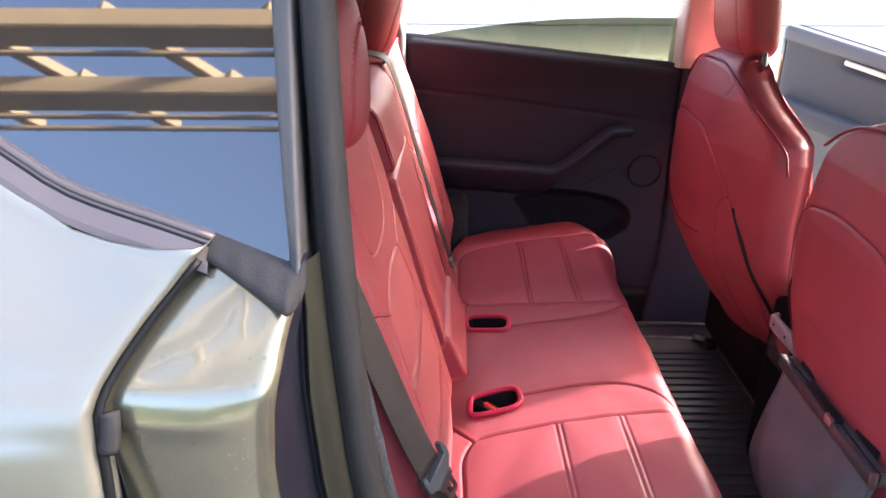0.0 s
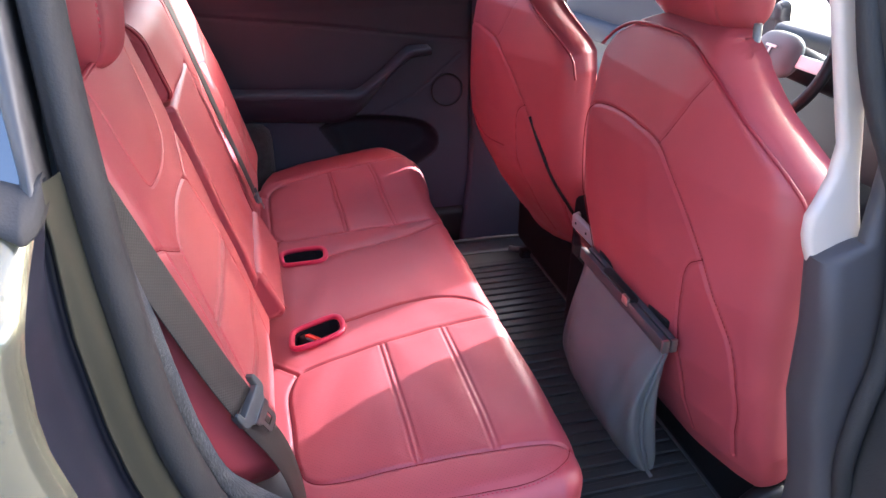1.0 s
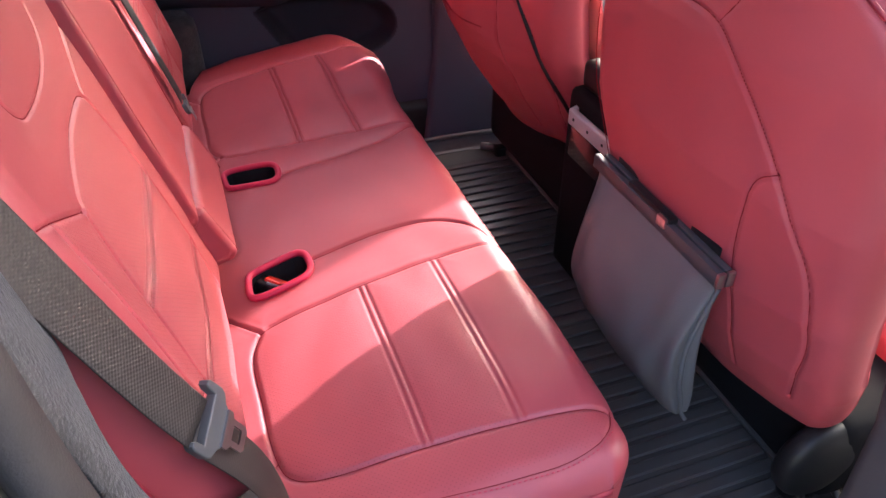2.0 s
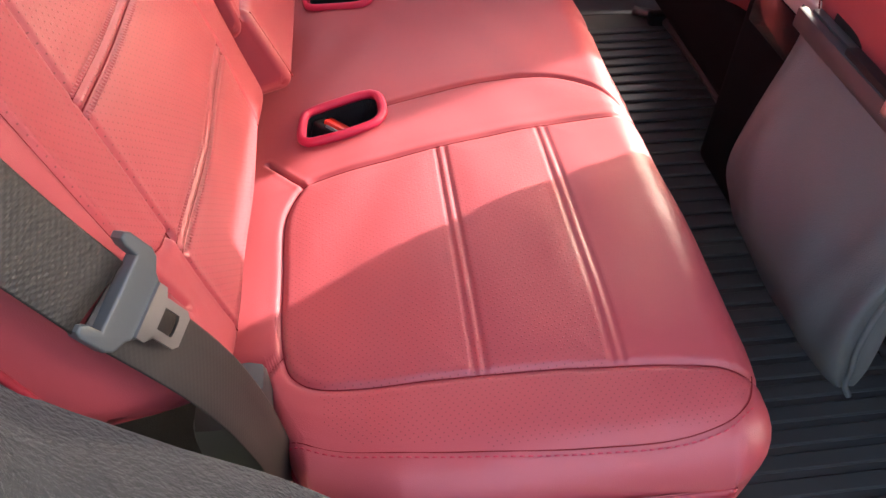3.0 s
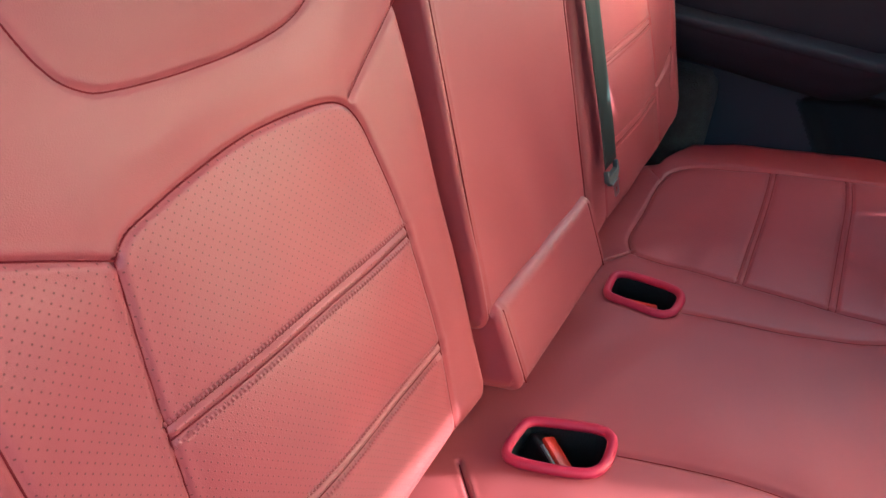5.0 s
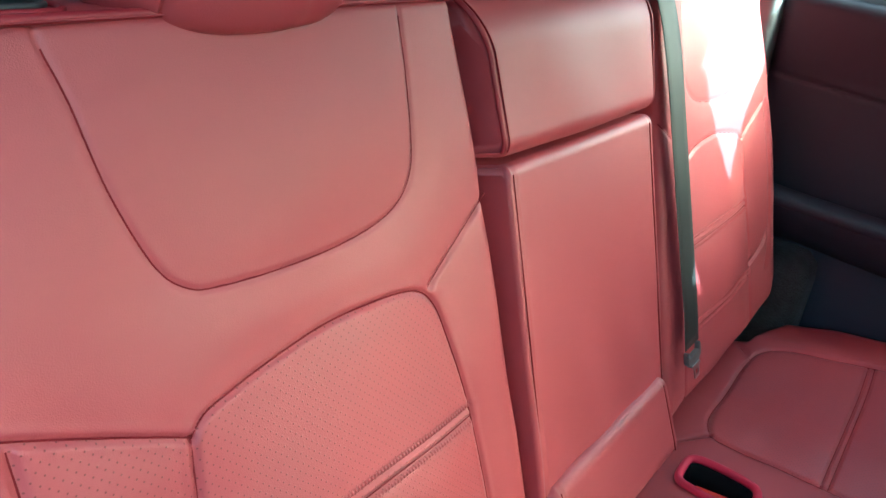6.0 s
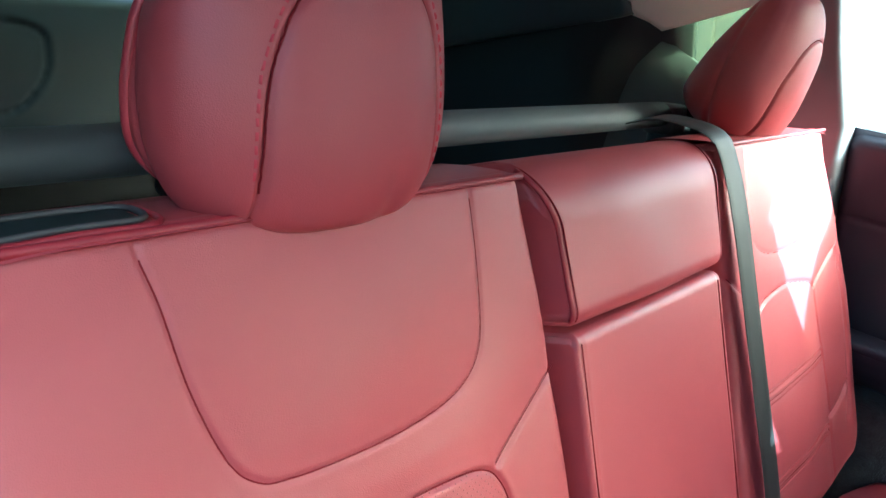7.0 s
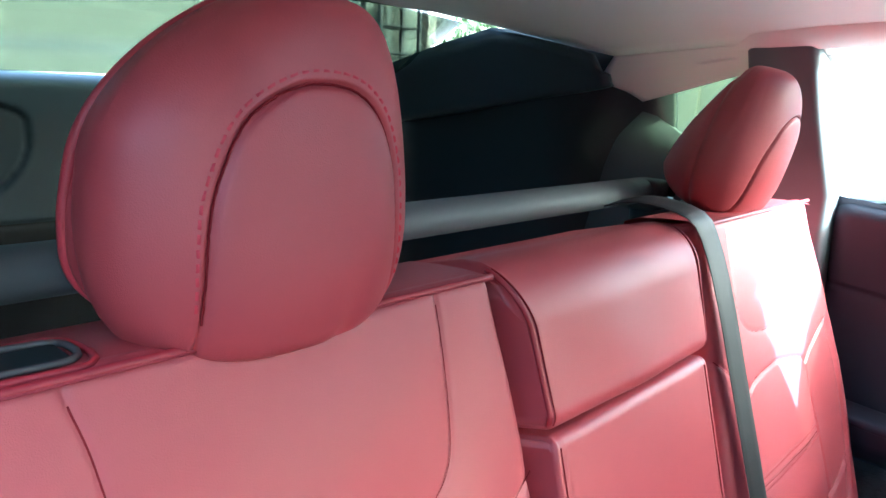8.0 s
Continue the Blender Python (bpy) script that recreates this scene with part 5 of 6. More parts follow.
# ---- front doors: the far one swung open on its front hinges; the near one, out of view, set open to let light in ----
def front_door(side, swing, label, mats):
    """Lining coordinates: a from the hinge towards the rear edge, b height, n towards the cabin side."""
    th = radians(swing)
    along_it, facing = np.array([-math.cos(th), math.sin(th)]), np.array([-math.sin(th), -math.cos(th)])
    top_mat, insert_mat, arm_mat, low_mat = mats

    def fs(a, b, n):
        a, b, n = (np.asarray(q, float) for q in (a, b, n))
        return np.stack([1.78 + a * along_it[0] + n * facing[0], side * (0.80 + a * along_it[1] + n * facing[1]), b + 0 * a], -1)

    d = thing("front_door", label, "car door", "car doors")
    belt = lerp_fn([0, 0.52, 0.81, 0.98, 1.02], [1.045, 1.108, 1.145, 1.167, 1.170])
    arm_z = lerp_fn([0.1, 0.53, 0.985], [0.835, 0.857, 0.895])
    line = [(a, float(belt(a)) - 0.058) for a in np.linspace(0.02, 1.0, 20)]
    insert = line + [(a, float(arm_z(a))) for a in np.linspace(1.0, 0.02, 20)]
    lower = [(1.1, 0.80), (0.0, 0.76), (0.0, 0.2), (1.1, 0.2)]

    def puff(a, b):
        cap = 0.022 * np.clip((b - belt(a) + 0.062) / 0.012, 0, 1)
        scoop = -0.026 * np.exp(-(((a - 0.60) / 0.115) ** 4 + ((b - belt(a) + 0.078) / 0.020) ** 4))
        return cap + scoop + 0.010 * np.exp(-((b - 0.55) / 0.12) ** 2)

    pad("lining", fs, lambda v: (0 * v, 0 * v + 1.02), lambda u: (0 * u + 0.40, belt(u * 1.02)), (0.02, 0.025, 0.03, 0.022), 0.05, [top_mat, insert_mat, low_mat], d,
        seams=[(line, 0.004, 0.004)], panels=[(insert, 1), (lower, 2)], puff=puff, step=0.008)
    w = np.linspace(0, 2 * math.pi, 20, endpoint=False)
    rows = []
    for a in np.linspace(0.16, 1.0, 30):
        grow = min(1.0, (a - 0.14) / 0.12, (1.012 - a) / 0.03) ** 0.5
        n = 0.030 + 0.040 * grow * np.sign(np.cos(w)) * np.abs(np.cos(w)) ** 0.6
        b = float(arm_z(a)) - 0.040 + 0.040 * grow * np.sign(np.sin(w)) * np.abs(np.sin(w)) ** 0.5
        rows.append(fs(np.full(20, a), b, n))
    v, f = loft(rows, closed=True)
    f += [tuple(range(20))[::-1], tuple(29 * 20 + i for i in range(20))]
    link_mesh("armrest", v, f, arm_mat, d)
    rows = [fs(np.full(20, a), float(belt(a)) - 0.070 + 0.010 * np.sin(w), 0.006 + 0.008 * np.cos(w)) for a in np.linspace(0.50, 0.70, 12)]
    v, f = loft(rows, closed=True)
    f += [tuple(range(20))[::-1], tuple(11 * 20 + i for i in range(20))]
    link_mesh("door_release", v, f, M_LIGHT, d, "pale door release lever")
    sheet = np.vstack([fs(np.linspace(0, 1.03, 12), np.full(12, 0.36), np.full(12, -0.075)), fs(np.linspace(0, 1.03, 12), np.full(12, 0.70), np.full(12, -0.125)), fs(np.linspace(0, 1.03, 12), belt(np.linspace(0, 1.03, 12)) - 0.01, np.full(12, -0.062))])
    faces = [(r * 12 + i, r * 12 + i + 1, r * 12 + 13 + i, r * 12 + 12 + i) for r in range(2) for i in range(11)]
    v, f = slab(sheet, faces, 0.018, (facing[0], side * facing[1], 0))
    link_mesh("outer_skin", v, f, M_PAINT, d)
    edge = np.vstack([fs(np.full(4, 1.021), np.array([0.42, 0.80, 1.0, 1.155]), np.full(4, -0.055)), fs(np.full(4, 1.021), np.array([0.42, 0.80, 1.0, 1.155]), np.full(4, 0.0))])
    v, f = slab(edge, [(i, i + 1, i + 5, i + 4) for i in range(3)], 0.012, (along_it[0], side * along_it[1], 0))
    link_mesh("shut_face", v, f, M_PAINT, d)
    return d, fs, belt


front_door(1, 69, "charcoal far front door standing open, toned lighter for bright daylight", (M_DOORLIT, M_CLOTHGREY, M_CLOTHGREY, M_DOORLIT))
near_front_door, nfs, nbelt = front_door(-1, 66, "unseen near front door, set open to let light in", (M_DOOR, M_DOORSOFT, M_DOORSOFT, M_DOOR))
aa = np.linspace(0.06, 1.0, 16)
head = np.interp(aa, [0.06, 0.35, 0.6, 1.0], [1.16, 1.36, 1.46, 1.49])
v, f = loft([nfs(aa, nbelt(aa) - 0.03, np.full(16, -0.03)), nfs(aa, head, 0.25 * (head - 1.12))])
v, f = slab(v, f, 0.004, (0, -1, 0))
link_mesh("window_pane", v, f, M_SIDEGLASS, near_front_door, "raised tinted pane", smooth=False)


# ---- pillars, rails and roof ----
def post(name, rows, mat, label, smooth=True):
    v, f = loft(rows, closed=True)
    k, n = len(rows[0]), len(rows)
    f = f + [tuple(range(k))[::-1], tuple((n - 1) * k + i for i in range(k))]
    ob = link_mesh(name, v, f, mat)
    ob.data.set_sharp_from_angle(angle=radians(60))
    return tagged(ob, label, "pillar", kind="structure")


def ring_at(x0, x1, y0, y1, z, r=0.015):
    """A rounded rectangle in plan."""
    out = []
    for cx, cy, a0 in ((x1 - r, y1 - r, 0), (x0 + r, y1 - r, 90), (x0 + r, y0 + r, 180), (x1 - r, y0 + r, 270)):
        for a in (0, 30, 60, 90):
            out.append((cx + r * math.cos(radians(a0 + a)), cy + r * math.sin(radians(a0 + a)), z))
    return out


# far B pillar
post("pillar_b_far", [ring_at(0.64, 1.00, 0.67, 0.83, 0.33), ring_at(0.65, 0.96, 0.68, 0.83, 0.42), ring_at(0.67, 0.88, 0.69, 0.83, 0.56), ring_at(0.678, 0.82, 0.69, 0.83, 0.72), ring_at(0.680, 0.79, 0.69, 0.83, 1.16)], M_DOOR, "dark lower trim of the far door pillar")
post("pillar_b_far_upper", [ring_at(0.657, 0.785, 0.685, 0.80, 1.16), ring_at(0.655, 0.79, 0.665, 0.78, 1.25), ring_at(0.650, 0.79, 0.64, 0.76, 1.34), ring_at(0.645, 0.78, 0.585, 0.70, 1.50)], M_LIGHT, "pale upper trim of the far door pillar")
# far C pillar
post("pillar_c_far", [ring_at(-0.24, -0.095, 0.66, 0.80, 0.60), ring_at(-0.24, -0.088, 0.665, 0.80, 1.25), ring_at(-0.235, -0.115, 0.655, 0.76, 1.37), ring_at(-0.24, -0.13, 0.61, 0.71, 1.50)], M_GREY, "grey trim of the far rear pillar")
# roof rails
for side in (-1, 1):
    rows = []
    for x, y, z in ((-0.44, 0.612, 1.505), (-0.2, 0.625, 1.50), (0.1, 0.63, 1.508), (0.7, 0.63, 1.515), (1.2, 0.615, 1.49), (1.6, 0.61, 1.36), (2.1, 0.66, 1.10)):
        rows.append([(x, side * (y + a), z + b) for a, b in ((-0.075, 0.035), (-0.05, 0.0), (0.0, -0.022), (0.045, -0.015), (0.06, 0.015), (0.02, 0.06), (-0.05, 0.065))])
    v, f = loft(rows, closed=True)
    tagged(link_mesh("roof_rail", v, f, M_HEADLINER), "pale fabric covered roof rail over the doors", "roof rail", kind="structure")
    v, f = loft([[p + np.array([0, side * 0.004, 0.004]) for p in np.array(r)[[3, 4, 5, 6]]] for r in rows])
    v, f = slab(v, f, 0.02, (0, side * 0.6, 0.8))
    tagged(link_mesh("roof_side", v, f, M_PAINT), "olive grey painted roof side", "car body", kind="structure")

# ceiling: rear headliner, then the glass roof
roof_x = [-0.815, -0.79, -0.745, -0.696, -0.56, -0.468, -0.30, -0.12, 0.02]
roof_e = lerp_fn(roof_x, [0.25, 0.434, 0.50, 0.53, 0.57, 0.600, 0.605, 0.61, 0.61])
roof_z = lerp_fn(roof_x, [1.541, 1.541, 1.531, 1.519, 1.486, 1.467, 1.482, 1.496, 1.503])
rows = []
for x in np.concatenate([np.linspace(-0.815, -0.46, 24), np.linspace(-0.44, 0.02, 16)]):
    mid = np.interp(x, [-0.815, -0.5, 0.02], [1.545, 1.555, 1.572])
    e, ze = float(roof_e(x)), float(roof_z(x))
    rows.append([(x, e * k, mid - (mid - ze) * abs(k) ** 3) for k in np.linspace(-1, 1, 41)])
v, f = slab(*loft(rows), 0.025, (0, 0, 1))
tagged(link_mesh("ceiling", v, f, M_HEADLINER), "pale woven headliner over the rear seats", "ceiling", kind="structure")
rows = [[(x, y, np.interp(x, [0.02, 0.6, 1.25], [1.578, 1.598, 1.545]) - 0.05 * (abs(y) / 0.565) ** 3) for y in np.linspace(-0.57, 0.57, 15)] for x in np.linspace(0.022, 1.25, 15)]
v, f = slab(*loft(rows), 0.006, (0, 0, 1))
tagged(link_mesh("roof_glass", v, f, M_ROOFGLASS), "dark tinted panoramic roof glass", "window", kind="structure")
# Unseen header, made deep to keep sun stripes off the near backrest.
rows = [[(x, y, z - 0.03 * (abs(y) / 0.56) ** 3) for y in np.linspace(-0.56, 0.56, 13)] for x, z in ((1.20, 1.532), (1.24, 1.515), (1.30, 1.497), (1.36, 1.475), (1.42, 1.450), (1.44, 1.446))]
v, f = slab(*loft(rows), 0.018, (0, 0, 1))
tagged(link_mesh("roof_header", v, f, M_HEADLINER), "unseen pale roof header, made deep to block the sun", "trim", kind="structure")
rows = [[(x, y, z) for y in np.linspace(-w, w, 13)] for x, z, w in ((1.32, 1.52, 0.56), (1.7, 1.33, 0.60), (2.15, 1.06, 0.66))]
v, f = slab(*loft(rows), 0.006, (0, 0, 1))
tagged(link_mesh("windscreen", v, f, M_SCREENGLASS), "clear windscreen", "window", kind="structure")
tagged(part("bonnet", box((2.65, 0, 0.96), (0.95, 1.55, 0.12), 0.05, 3, (0, 4, 0)), M_PAINT), "olive grey bonnet", "car body", kind="structure")

# ---- boot and tailgate ----
tail = thing("tailgate", "dark grey tailgate lining with a rounded recess below the rear window", "tailgate")
ts = lambda a, b, n: np.stack([-1.13 + n + 0.02 * (b - 1.1), a, b], -1)
recess = rounded([(-0.52, 1.335), (-0.30, 1.335), (-0.21, 1.325), (-0.188, 1.295), (-0.20, 1.235), (-0.25, 1.185), (-0.32, 1.178), (-0.52, 1.178)])
pad("lining", ts, lambda v: (0 * v - 0.60, 0 * v + 0.60), lambda u: (0 * u + 0.78, 0 * u + 1.39), (0.03, 0.03, 0.02, 0.03), 0.05, [M_SLATE, M_PLASTIC], tail,
    panels=[([(-0.7, 0.7), (0.7, 0.7), (0.7, 1.13), (-0.7, 1.13)], 1)], seams=[(recess + [recess[0]], 0.004, 0.0035), ([(-0.6, 1.13), (0.6, 1.13)], 0.005, 0.004)],
    puff=lambda a, b: np.where(inside(a, b, recess), -0.006, 0.0), step=0.005)
rows = [[(x, y, z - 0.02 * (y / 0.55) ** 2) for y in np.linspace(-w, w, 13)] for x, z, w in ((-1.125, 1.392, 0.555), (-0.95, 1.470, 0.55), (-0.80, 1.546, 0.535))]
v, f = slab(*loft(rows), 0.005, (0, 0, 1))
link_mesh("rear_window", v, f, M_REARGLASS, tail, "green tinted rear window")
part("outer_skin", box((-1.22, 0, 1.05), (0.10, 1.40, 0.62), 0.03), M_PAINT, tail)

# boot sides: slate upper trim; the side panel is coloured darker than the quarter trim for its shade
for side in (-1, 1):
    rows = []
    for x, zt in ((-1.14, 1.425), (-1.0, 1.452), (-0.85, 1.492), (-0.72, 1.520), (-0.64, 1.510), (-0.56, 1.494), (-0.50, 1.480), (-0.46, 1.474), (-0.40, 1.480)):
        out = 0.0 if x < -0.54 else (0.07 if x < -0.48 else (0.095 if x < -0.45 else 0.10))
        rows.append([(x, side * (y + (out if z < zt - 0.01 else min(out, 0.014))), z) for y, z in ((0.545 if x < -0.7 else 0.585, zt), (0.60, zt - 0.05 if x < -0.42 else zt - 0.02), (0.635, min(zt - 0.06, 1.30)), (0.645, 1.10), (0.62, 0.80), (0.60, 0.50))])
    v, f = slab(*loft(rows), 0.02, (0, side, 0))
    tagged(link_mesh("wall_boot_side", v, f, M_BOOT), "boot side trim below the rear window, coloured dark for its shade", "wall", kind="structure")
    rows = [[(x, side * (y - 0.012), z) for y, z in ((0.545, zt - 0.004), (0.575, zt - 0.03), (0.605, zb + 0.015), (0.613, zb), (0.622, zb - 0.006))] for x, zt, zb in ((-1.12, 1.430, 1.310), (-1.0, 1.453, 1.328), (-0.85, 1.493, 1.352), (-0.72, 1.520, 1.376), (-0.64, 1.508, 1.390), (-0.56, 1.492, 1.403), (-0.50, 1.478, 1.414), (-0.478, 1.470, 1.420))]
    v, f = slab(*loft(rows), 0.012, (0, side, 0))
    tagged(link_mesh("wall_boot_upper", v, f, M_SLATE), "dark slate upper boot trim beside the rear window", "wall", kind="structure")
    rows = [[(x, side * y, z) for y, z in ((0.715, zt), (0.685, 1.26), (0.665, 1.12), (0.66, 0.70))] for x, zt in ((-0.64, 1.385), (-0.52, 1.392), (-0.465, 1.388), (-0.42, 1.355), (-0.376, 1.328), (-0.33, 1.318), (-0.22, 1.31), (-0.12, 1.30))]
    v, f = slab(*loft(rows), 0.02, (0, side, 0))
    tagged(link_mesh("wall_quarter_trim", v, f, M_QTRIM), "grey trim below the rear quarter window", "wall", kind="structure")
    window_top = lerp_fn([-0.455, -0.377, -0.286, -0.12], [1.388, 1.410, 1.437, 1.462])
    rows = []
    for k in np.linspace(0, 1, 24):
        xt, xb, end = -0.470 + 0.350 * k, -0.455 + 0.335 * k, (1 - k) ** 4
        zt, zb = float(roof_z(xt)), float(window_top(xb))
        line = smooth_path([(xt, float(roof_e(xt)) - 0.002, zt + 0.001), (xt - 0.045 * end, 0.642, zt - 0.30 * (zt - zb) - 0.017 * end), (xt - 0.006 * end, 0.680, zb + 0.25 * (zt - zb) - 0.005 * end), (xb, 0.697, zb)], 0.008)
        pick = np.linspace(0, len(line) - 1, 14).round().astype(int)
        rows.append([(p[0], side * p[1], p[2]) for p in line[pick]])
    v, f = slab(*loft(rows), 0.005, (0, side, 0.3))
    tagged(link_mesh("trim_quarter_top", v, f, M_HEADLINER), "pale fabric trim above the rear quarter window", "trim", kind="structure")
xs = [(-0.60, 1.44), (-0.47, 1.372), (-0.36, 1.308), (-0.22, 1.26), (-0.12, 1.245), (-0.13, 1.47), (-0.30, 1.47), (-0.50, 1.455)]
v, f = slab([(x, 0.752 - 0.22 * (z - 1.25), z) for x, z in xs], [tuple(range(len(xs)))], 0.005, (0, 1, 0))
tagged(link_mesh("window_quarter_far", v, f, M_SIDEGLASS, smooth=False), "green tinted far rear quarter window", "window", kind="structure")
tagged(part("boot_floor", box((-0.70, 0, 0.60), (0.95, 1.2, 0.04), 0.01), M_CARPET), "black boot floor", "floor", kind="structure")
cover = thing("cargo_cover_bar", "grey plastic cargo cover roller across the boot behind the backrests", "cargo cover")
bar_r = [(0.022 * math.sin(a), 0.018 * math.cos(a)) for a in np.linspace(0, 2 * math.pi, 24, endpoint=False)]
v, f = sweep([(-0.255, y, 1.262) for y in np.linspace(-0.57, 0.325, 20)], [b[0] for b in bar_r], [b[1] for b in bar_r], (1, 0, 0), (0, 0, 1))
link_mesh("roller", v, f, M_GREY, cover)
part("end_cap", box((-0.255, 0.35, 1.255), (0.05, 0.05, 0.045), 0.012, 3), M_GREY, cover)
part("latch", box((-0.235, 0.385, 1.262), (0.03, 0.018, 0.022), 0.005, 2), M_PLASTIC, cover, "black latch")
part("bracket", box((-0.255, 0.50, 1.22), (0.08, 0.26, 0.04), 0.015, 3), M_SLATE, cover)
part("bracket", box((-0.255, -0.60, 1.235), (0.07, 0.08, 0.04), 0.015, 3), M_SLATE, cover)

# ---- near side: rear door opening ----
# door seal and felt lining follow the opening from the roof, down behind the seat, forward over the wheel arch to the sill
OPEN = [(-0.080, 1.500), (-0.076, 1.42), (-0.069, 1.30), (-0.064, 1.22), (-0.059, 1.14), (-0.050, 1.03), (-0.042, 0.975), (-0.029, 0.92), (-0.008, 0.865), (0.05, 0.80), (0.12, 0.73), (0.18, 0.64), (0.22, 0.52), (0.27, 0.43), (0.36, 0.395), (0.55, 0.39), (0.68, 0.395)]


def open_y(z):
    """Depth of the opening's flange by height."""
    return np.interp(z, [0.38, 0.8, 1.1, 1.25, 1.40, 1.5], [-0.775, -0.775, -0.765, -0.75, -0.705, -0.66])


path = smooth_path([(x, float(open_y(z)), z) for x, z in OPEN], 0.012)
tan = np.gradient(path, axis=0)
tan /= np.linalg.norm(tan, axis=1)[:, None]
outw = np.stack([tan[:, 2], 0 * tan[:, 0], -tan[:, 0]], -1)


def along(offsets):
    """Rows that follow the opening; offsets (away from the opening, along y)."""
    return [[p + o * e + np.array([0, dy, 0]) for e, dy in offsets] for p, o in zip(path, outw)]


seal_prof = [(-0.0085, -0.019), (-0.004, -0.0235), (0.002, -0.0255), (0.008, -0.0235), (0.0115, -0.0195), (0.0135, -0.0195), (0.0165, -0.016), (0.0175, -0.006), (0.015, 0.010), (0.006, 0.016), (-0.006, 0.014), (-0.0125, 0.004), (-0.012, -0.010)]
v, f = loft(along(seal_prof), closed=True)
tagged(link_mesh("door_seal", v, f, M_SEAL), "grey rubber door seal round the rear door opening", "seal", kind="structure")
felt_prof = [(-0.010, 0.016, 0.0), (-0.014, 0.030, 0.0), (-0.012, 0.052, 0.1), (-0.006, 0.080, 0.45), (0.000, 0.104, 0.8), (0.005, 0.122, 1.0), (0.012, 0.130, 1.1), (0.04, 0.135, 1.2), (0.07, 0.12, 1.2)]
rows = [[p + o * (e + 0.014 * min(1.0, max(0.0, (p[2] - 1.0) / 0.12)) + k * 0.034 * min(1.0, max(0.0, (1.02 - p[2]) / 0.12))) + np.array([0, dy, 0]) for e, dy, k in felt_prof] for p, o in zip(path, outw)]
v, f = slab(*loft(rows), 0.006, (-0.7, 0, -0.3))
tagged(link_mesh("pillar_lining", v, f, M_FELT), "grey felt lining inside the rear door opening", "trim", kind="structure")

# painted jamb: recessed panel behind the door gap, channel coloured dark for its shade, beaded flange beside the seal
# in darkened paint; and the rear wing
GAP = [(1.272, -0.152), (1.255, -0.166), (1.235, -0.183), (1.212, -0.203), (1.190, -0.219), (1.173, -0.229), (1.158, -0.234), (1.13, -0.232), (1.10, -0.228), (1.04, -0.222), (0.98, -0.212), (0.90, -0.18), (0.80, -0.12), (0.72, -0.06)]
gap_x = lerp_fn([z for z, x in GAP][::-1], [x for z, x in GAP][::-1])
body_y = lerp_fn([0.6, 0.85, 1.05, 1.10, 1.140, 1.152, 1.158, 1.164, 1.175, 1.21, 1.24, 1.30, 1.36], [-0.955, -0.962, -0.937, -0.922, -0.9095, -0.9065, -0.9045, -0.9005, -0.891, -0.861, -0.836, -0.800, -0.775])
edge_x = lerp_fn([0.72, 0.80, 0.90, 0.98, 1.06, 1.09, 1.14, 1.185, 1.22, 1.25], [0.115, 0.028, -0.052, -0.086, -0.104, -0.106, -0.103, -0.0965, -0.089, -0.086])
open_x = lerp_fn([z for x, z in OPEN if z > 0.6][::-1], [x for x, z in OPEN if z > 0.6][::-1])


def jamb_row(z):
    """One level of the jamb, from the door gap to the seal, in plan."""
    gx, xe, y0 = float(gap_x(z)), float(edge_x(z)), float(body_y(max(z, 1.142))) + 0.030 - 0.08 * max(0.0, 1.142 - z)
    xs = float(open_x(z)) - 0.015
    xj, yj = xs - float(np.interp(z, [1.0, 1.12, 1.20], [0.016, 0.015, 0.009])), float(open_y(z)) - 0.046
    w = xe - gx
    lift = 0.006 * math.exp(-((z - 1.142) / 0.012) ** 2)
    pts = [(gx, y0 + 0.004, 0), (gx + 0.004, y0, 0), (gx + 0.25 * w, y0 - 0.003 - lift * 0.3, 0), (gx + 0.55 * w, y0 - 0.004 - lift * 0.3, 0), (xe - 0.024, y0 - 0.001, 0), (xe - 0.010, y0 + 0.004, 0), (xe - 0.003, y0 + 0.013, 0),
           (xe + 0.002, y0 + 0.026, 0), (0.5 * (xe + xj), 0.5 * (y0 + yj) + 0.012, 0), (xj - 0.008, yj - 0.001, 0), (xj - 0.004, yj + 0.003, 0), (xj - 0.001, yj - 0.001, 0), (xj + 0.001, yj - 0.002, 0), (xj + 0.003, yj + 0.001, 0), (xs - 0.002, yj + 0.010, 0), (xs + 0.004, yj + 0.030, 0)]
    out = []
    p = np.array(pts)
    ext = np.vstack([2 * p[0] - p[1], p, 2 * p[-1] - p[-2]])
    for i in range(1, len(ext) - 2):
        a, b, c, d = ext[i - 1:i + 3]
        for t in (0, 0.25, 0.5, 0.75):
            out.append(0.5 * (2 * b + (c - a) * t + (2 * a - 5 * b + 4 * c - d) * t * t + (3 * b - a - 3 * c + d) * t ** 3))
    return [(q[0], q[1], z) for q in out]


wing_z = lerp_fn([-1.3, -0.66, -0.55, -0.44, -0.335, -0.276, -0.195, -0.160], [1.60, 1.449, 1.411, 1.364, 1.307, 1.276, 1.253, 1.246])
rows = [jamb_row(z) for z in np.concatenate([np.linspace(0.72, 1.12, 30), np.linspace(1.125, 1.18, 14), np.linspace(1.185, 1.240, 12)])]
for nm, k0, k1, mt, tx in (("jamb_panel", 0, 26, M_PAINT, "olive grey painted recessed jamb behind the door"), ("jamb_channel", 25, 43, M_CHANNELSHADE, "jamb channel beside the flange, its shade put into dark paint"), ("jamb_flange", 42, 60, M_JAMBSHADE, "olive painted flange beside the door seal, toned down for shade")):
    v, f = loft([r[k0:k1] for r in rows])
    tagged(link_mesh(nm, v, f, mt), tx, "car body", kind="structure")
rows = []
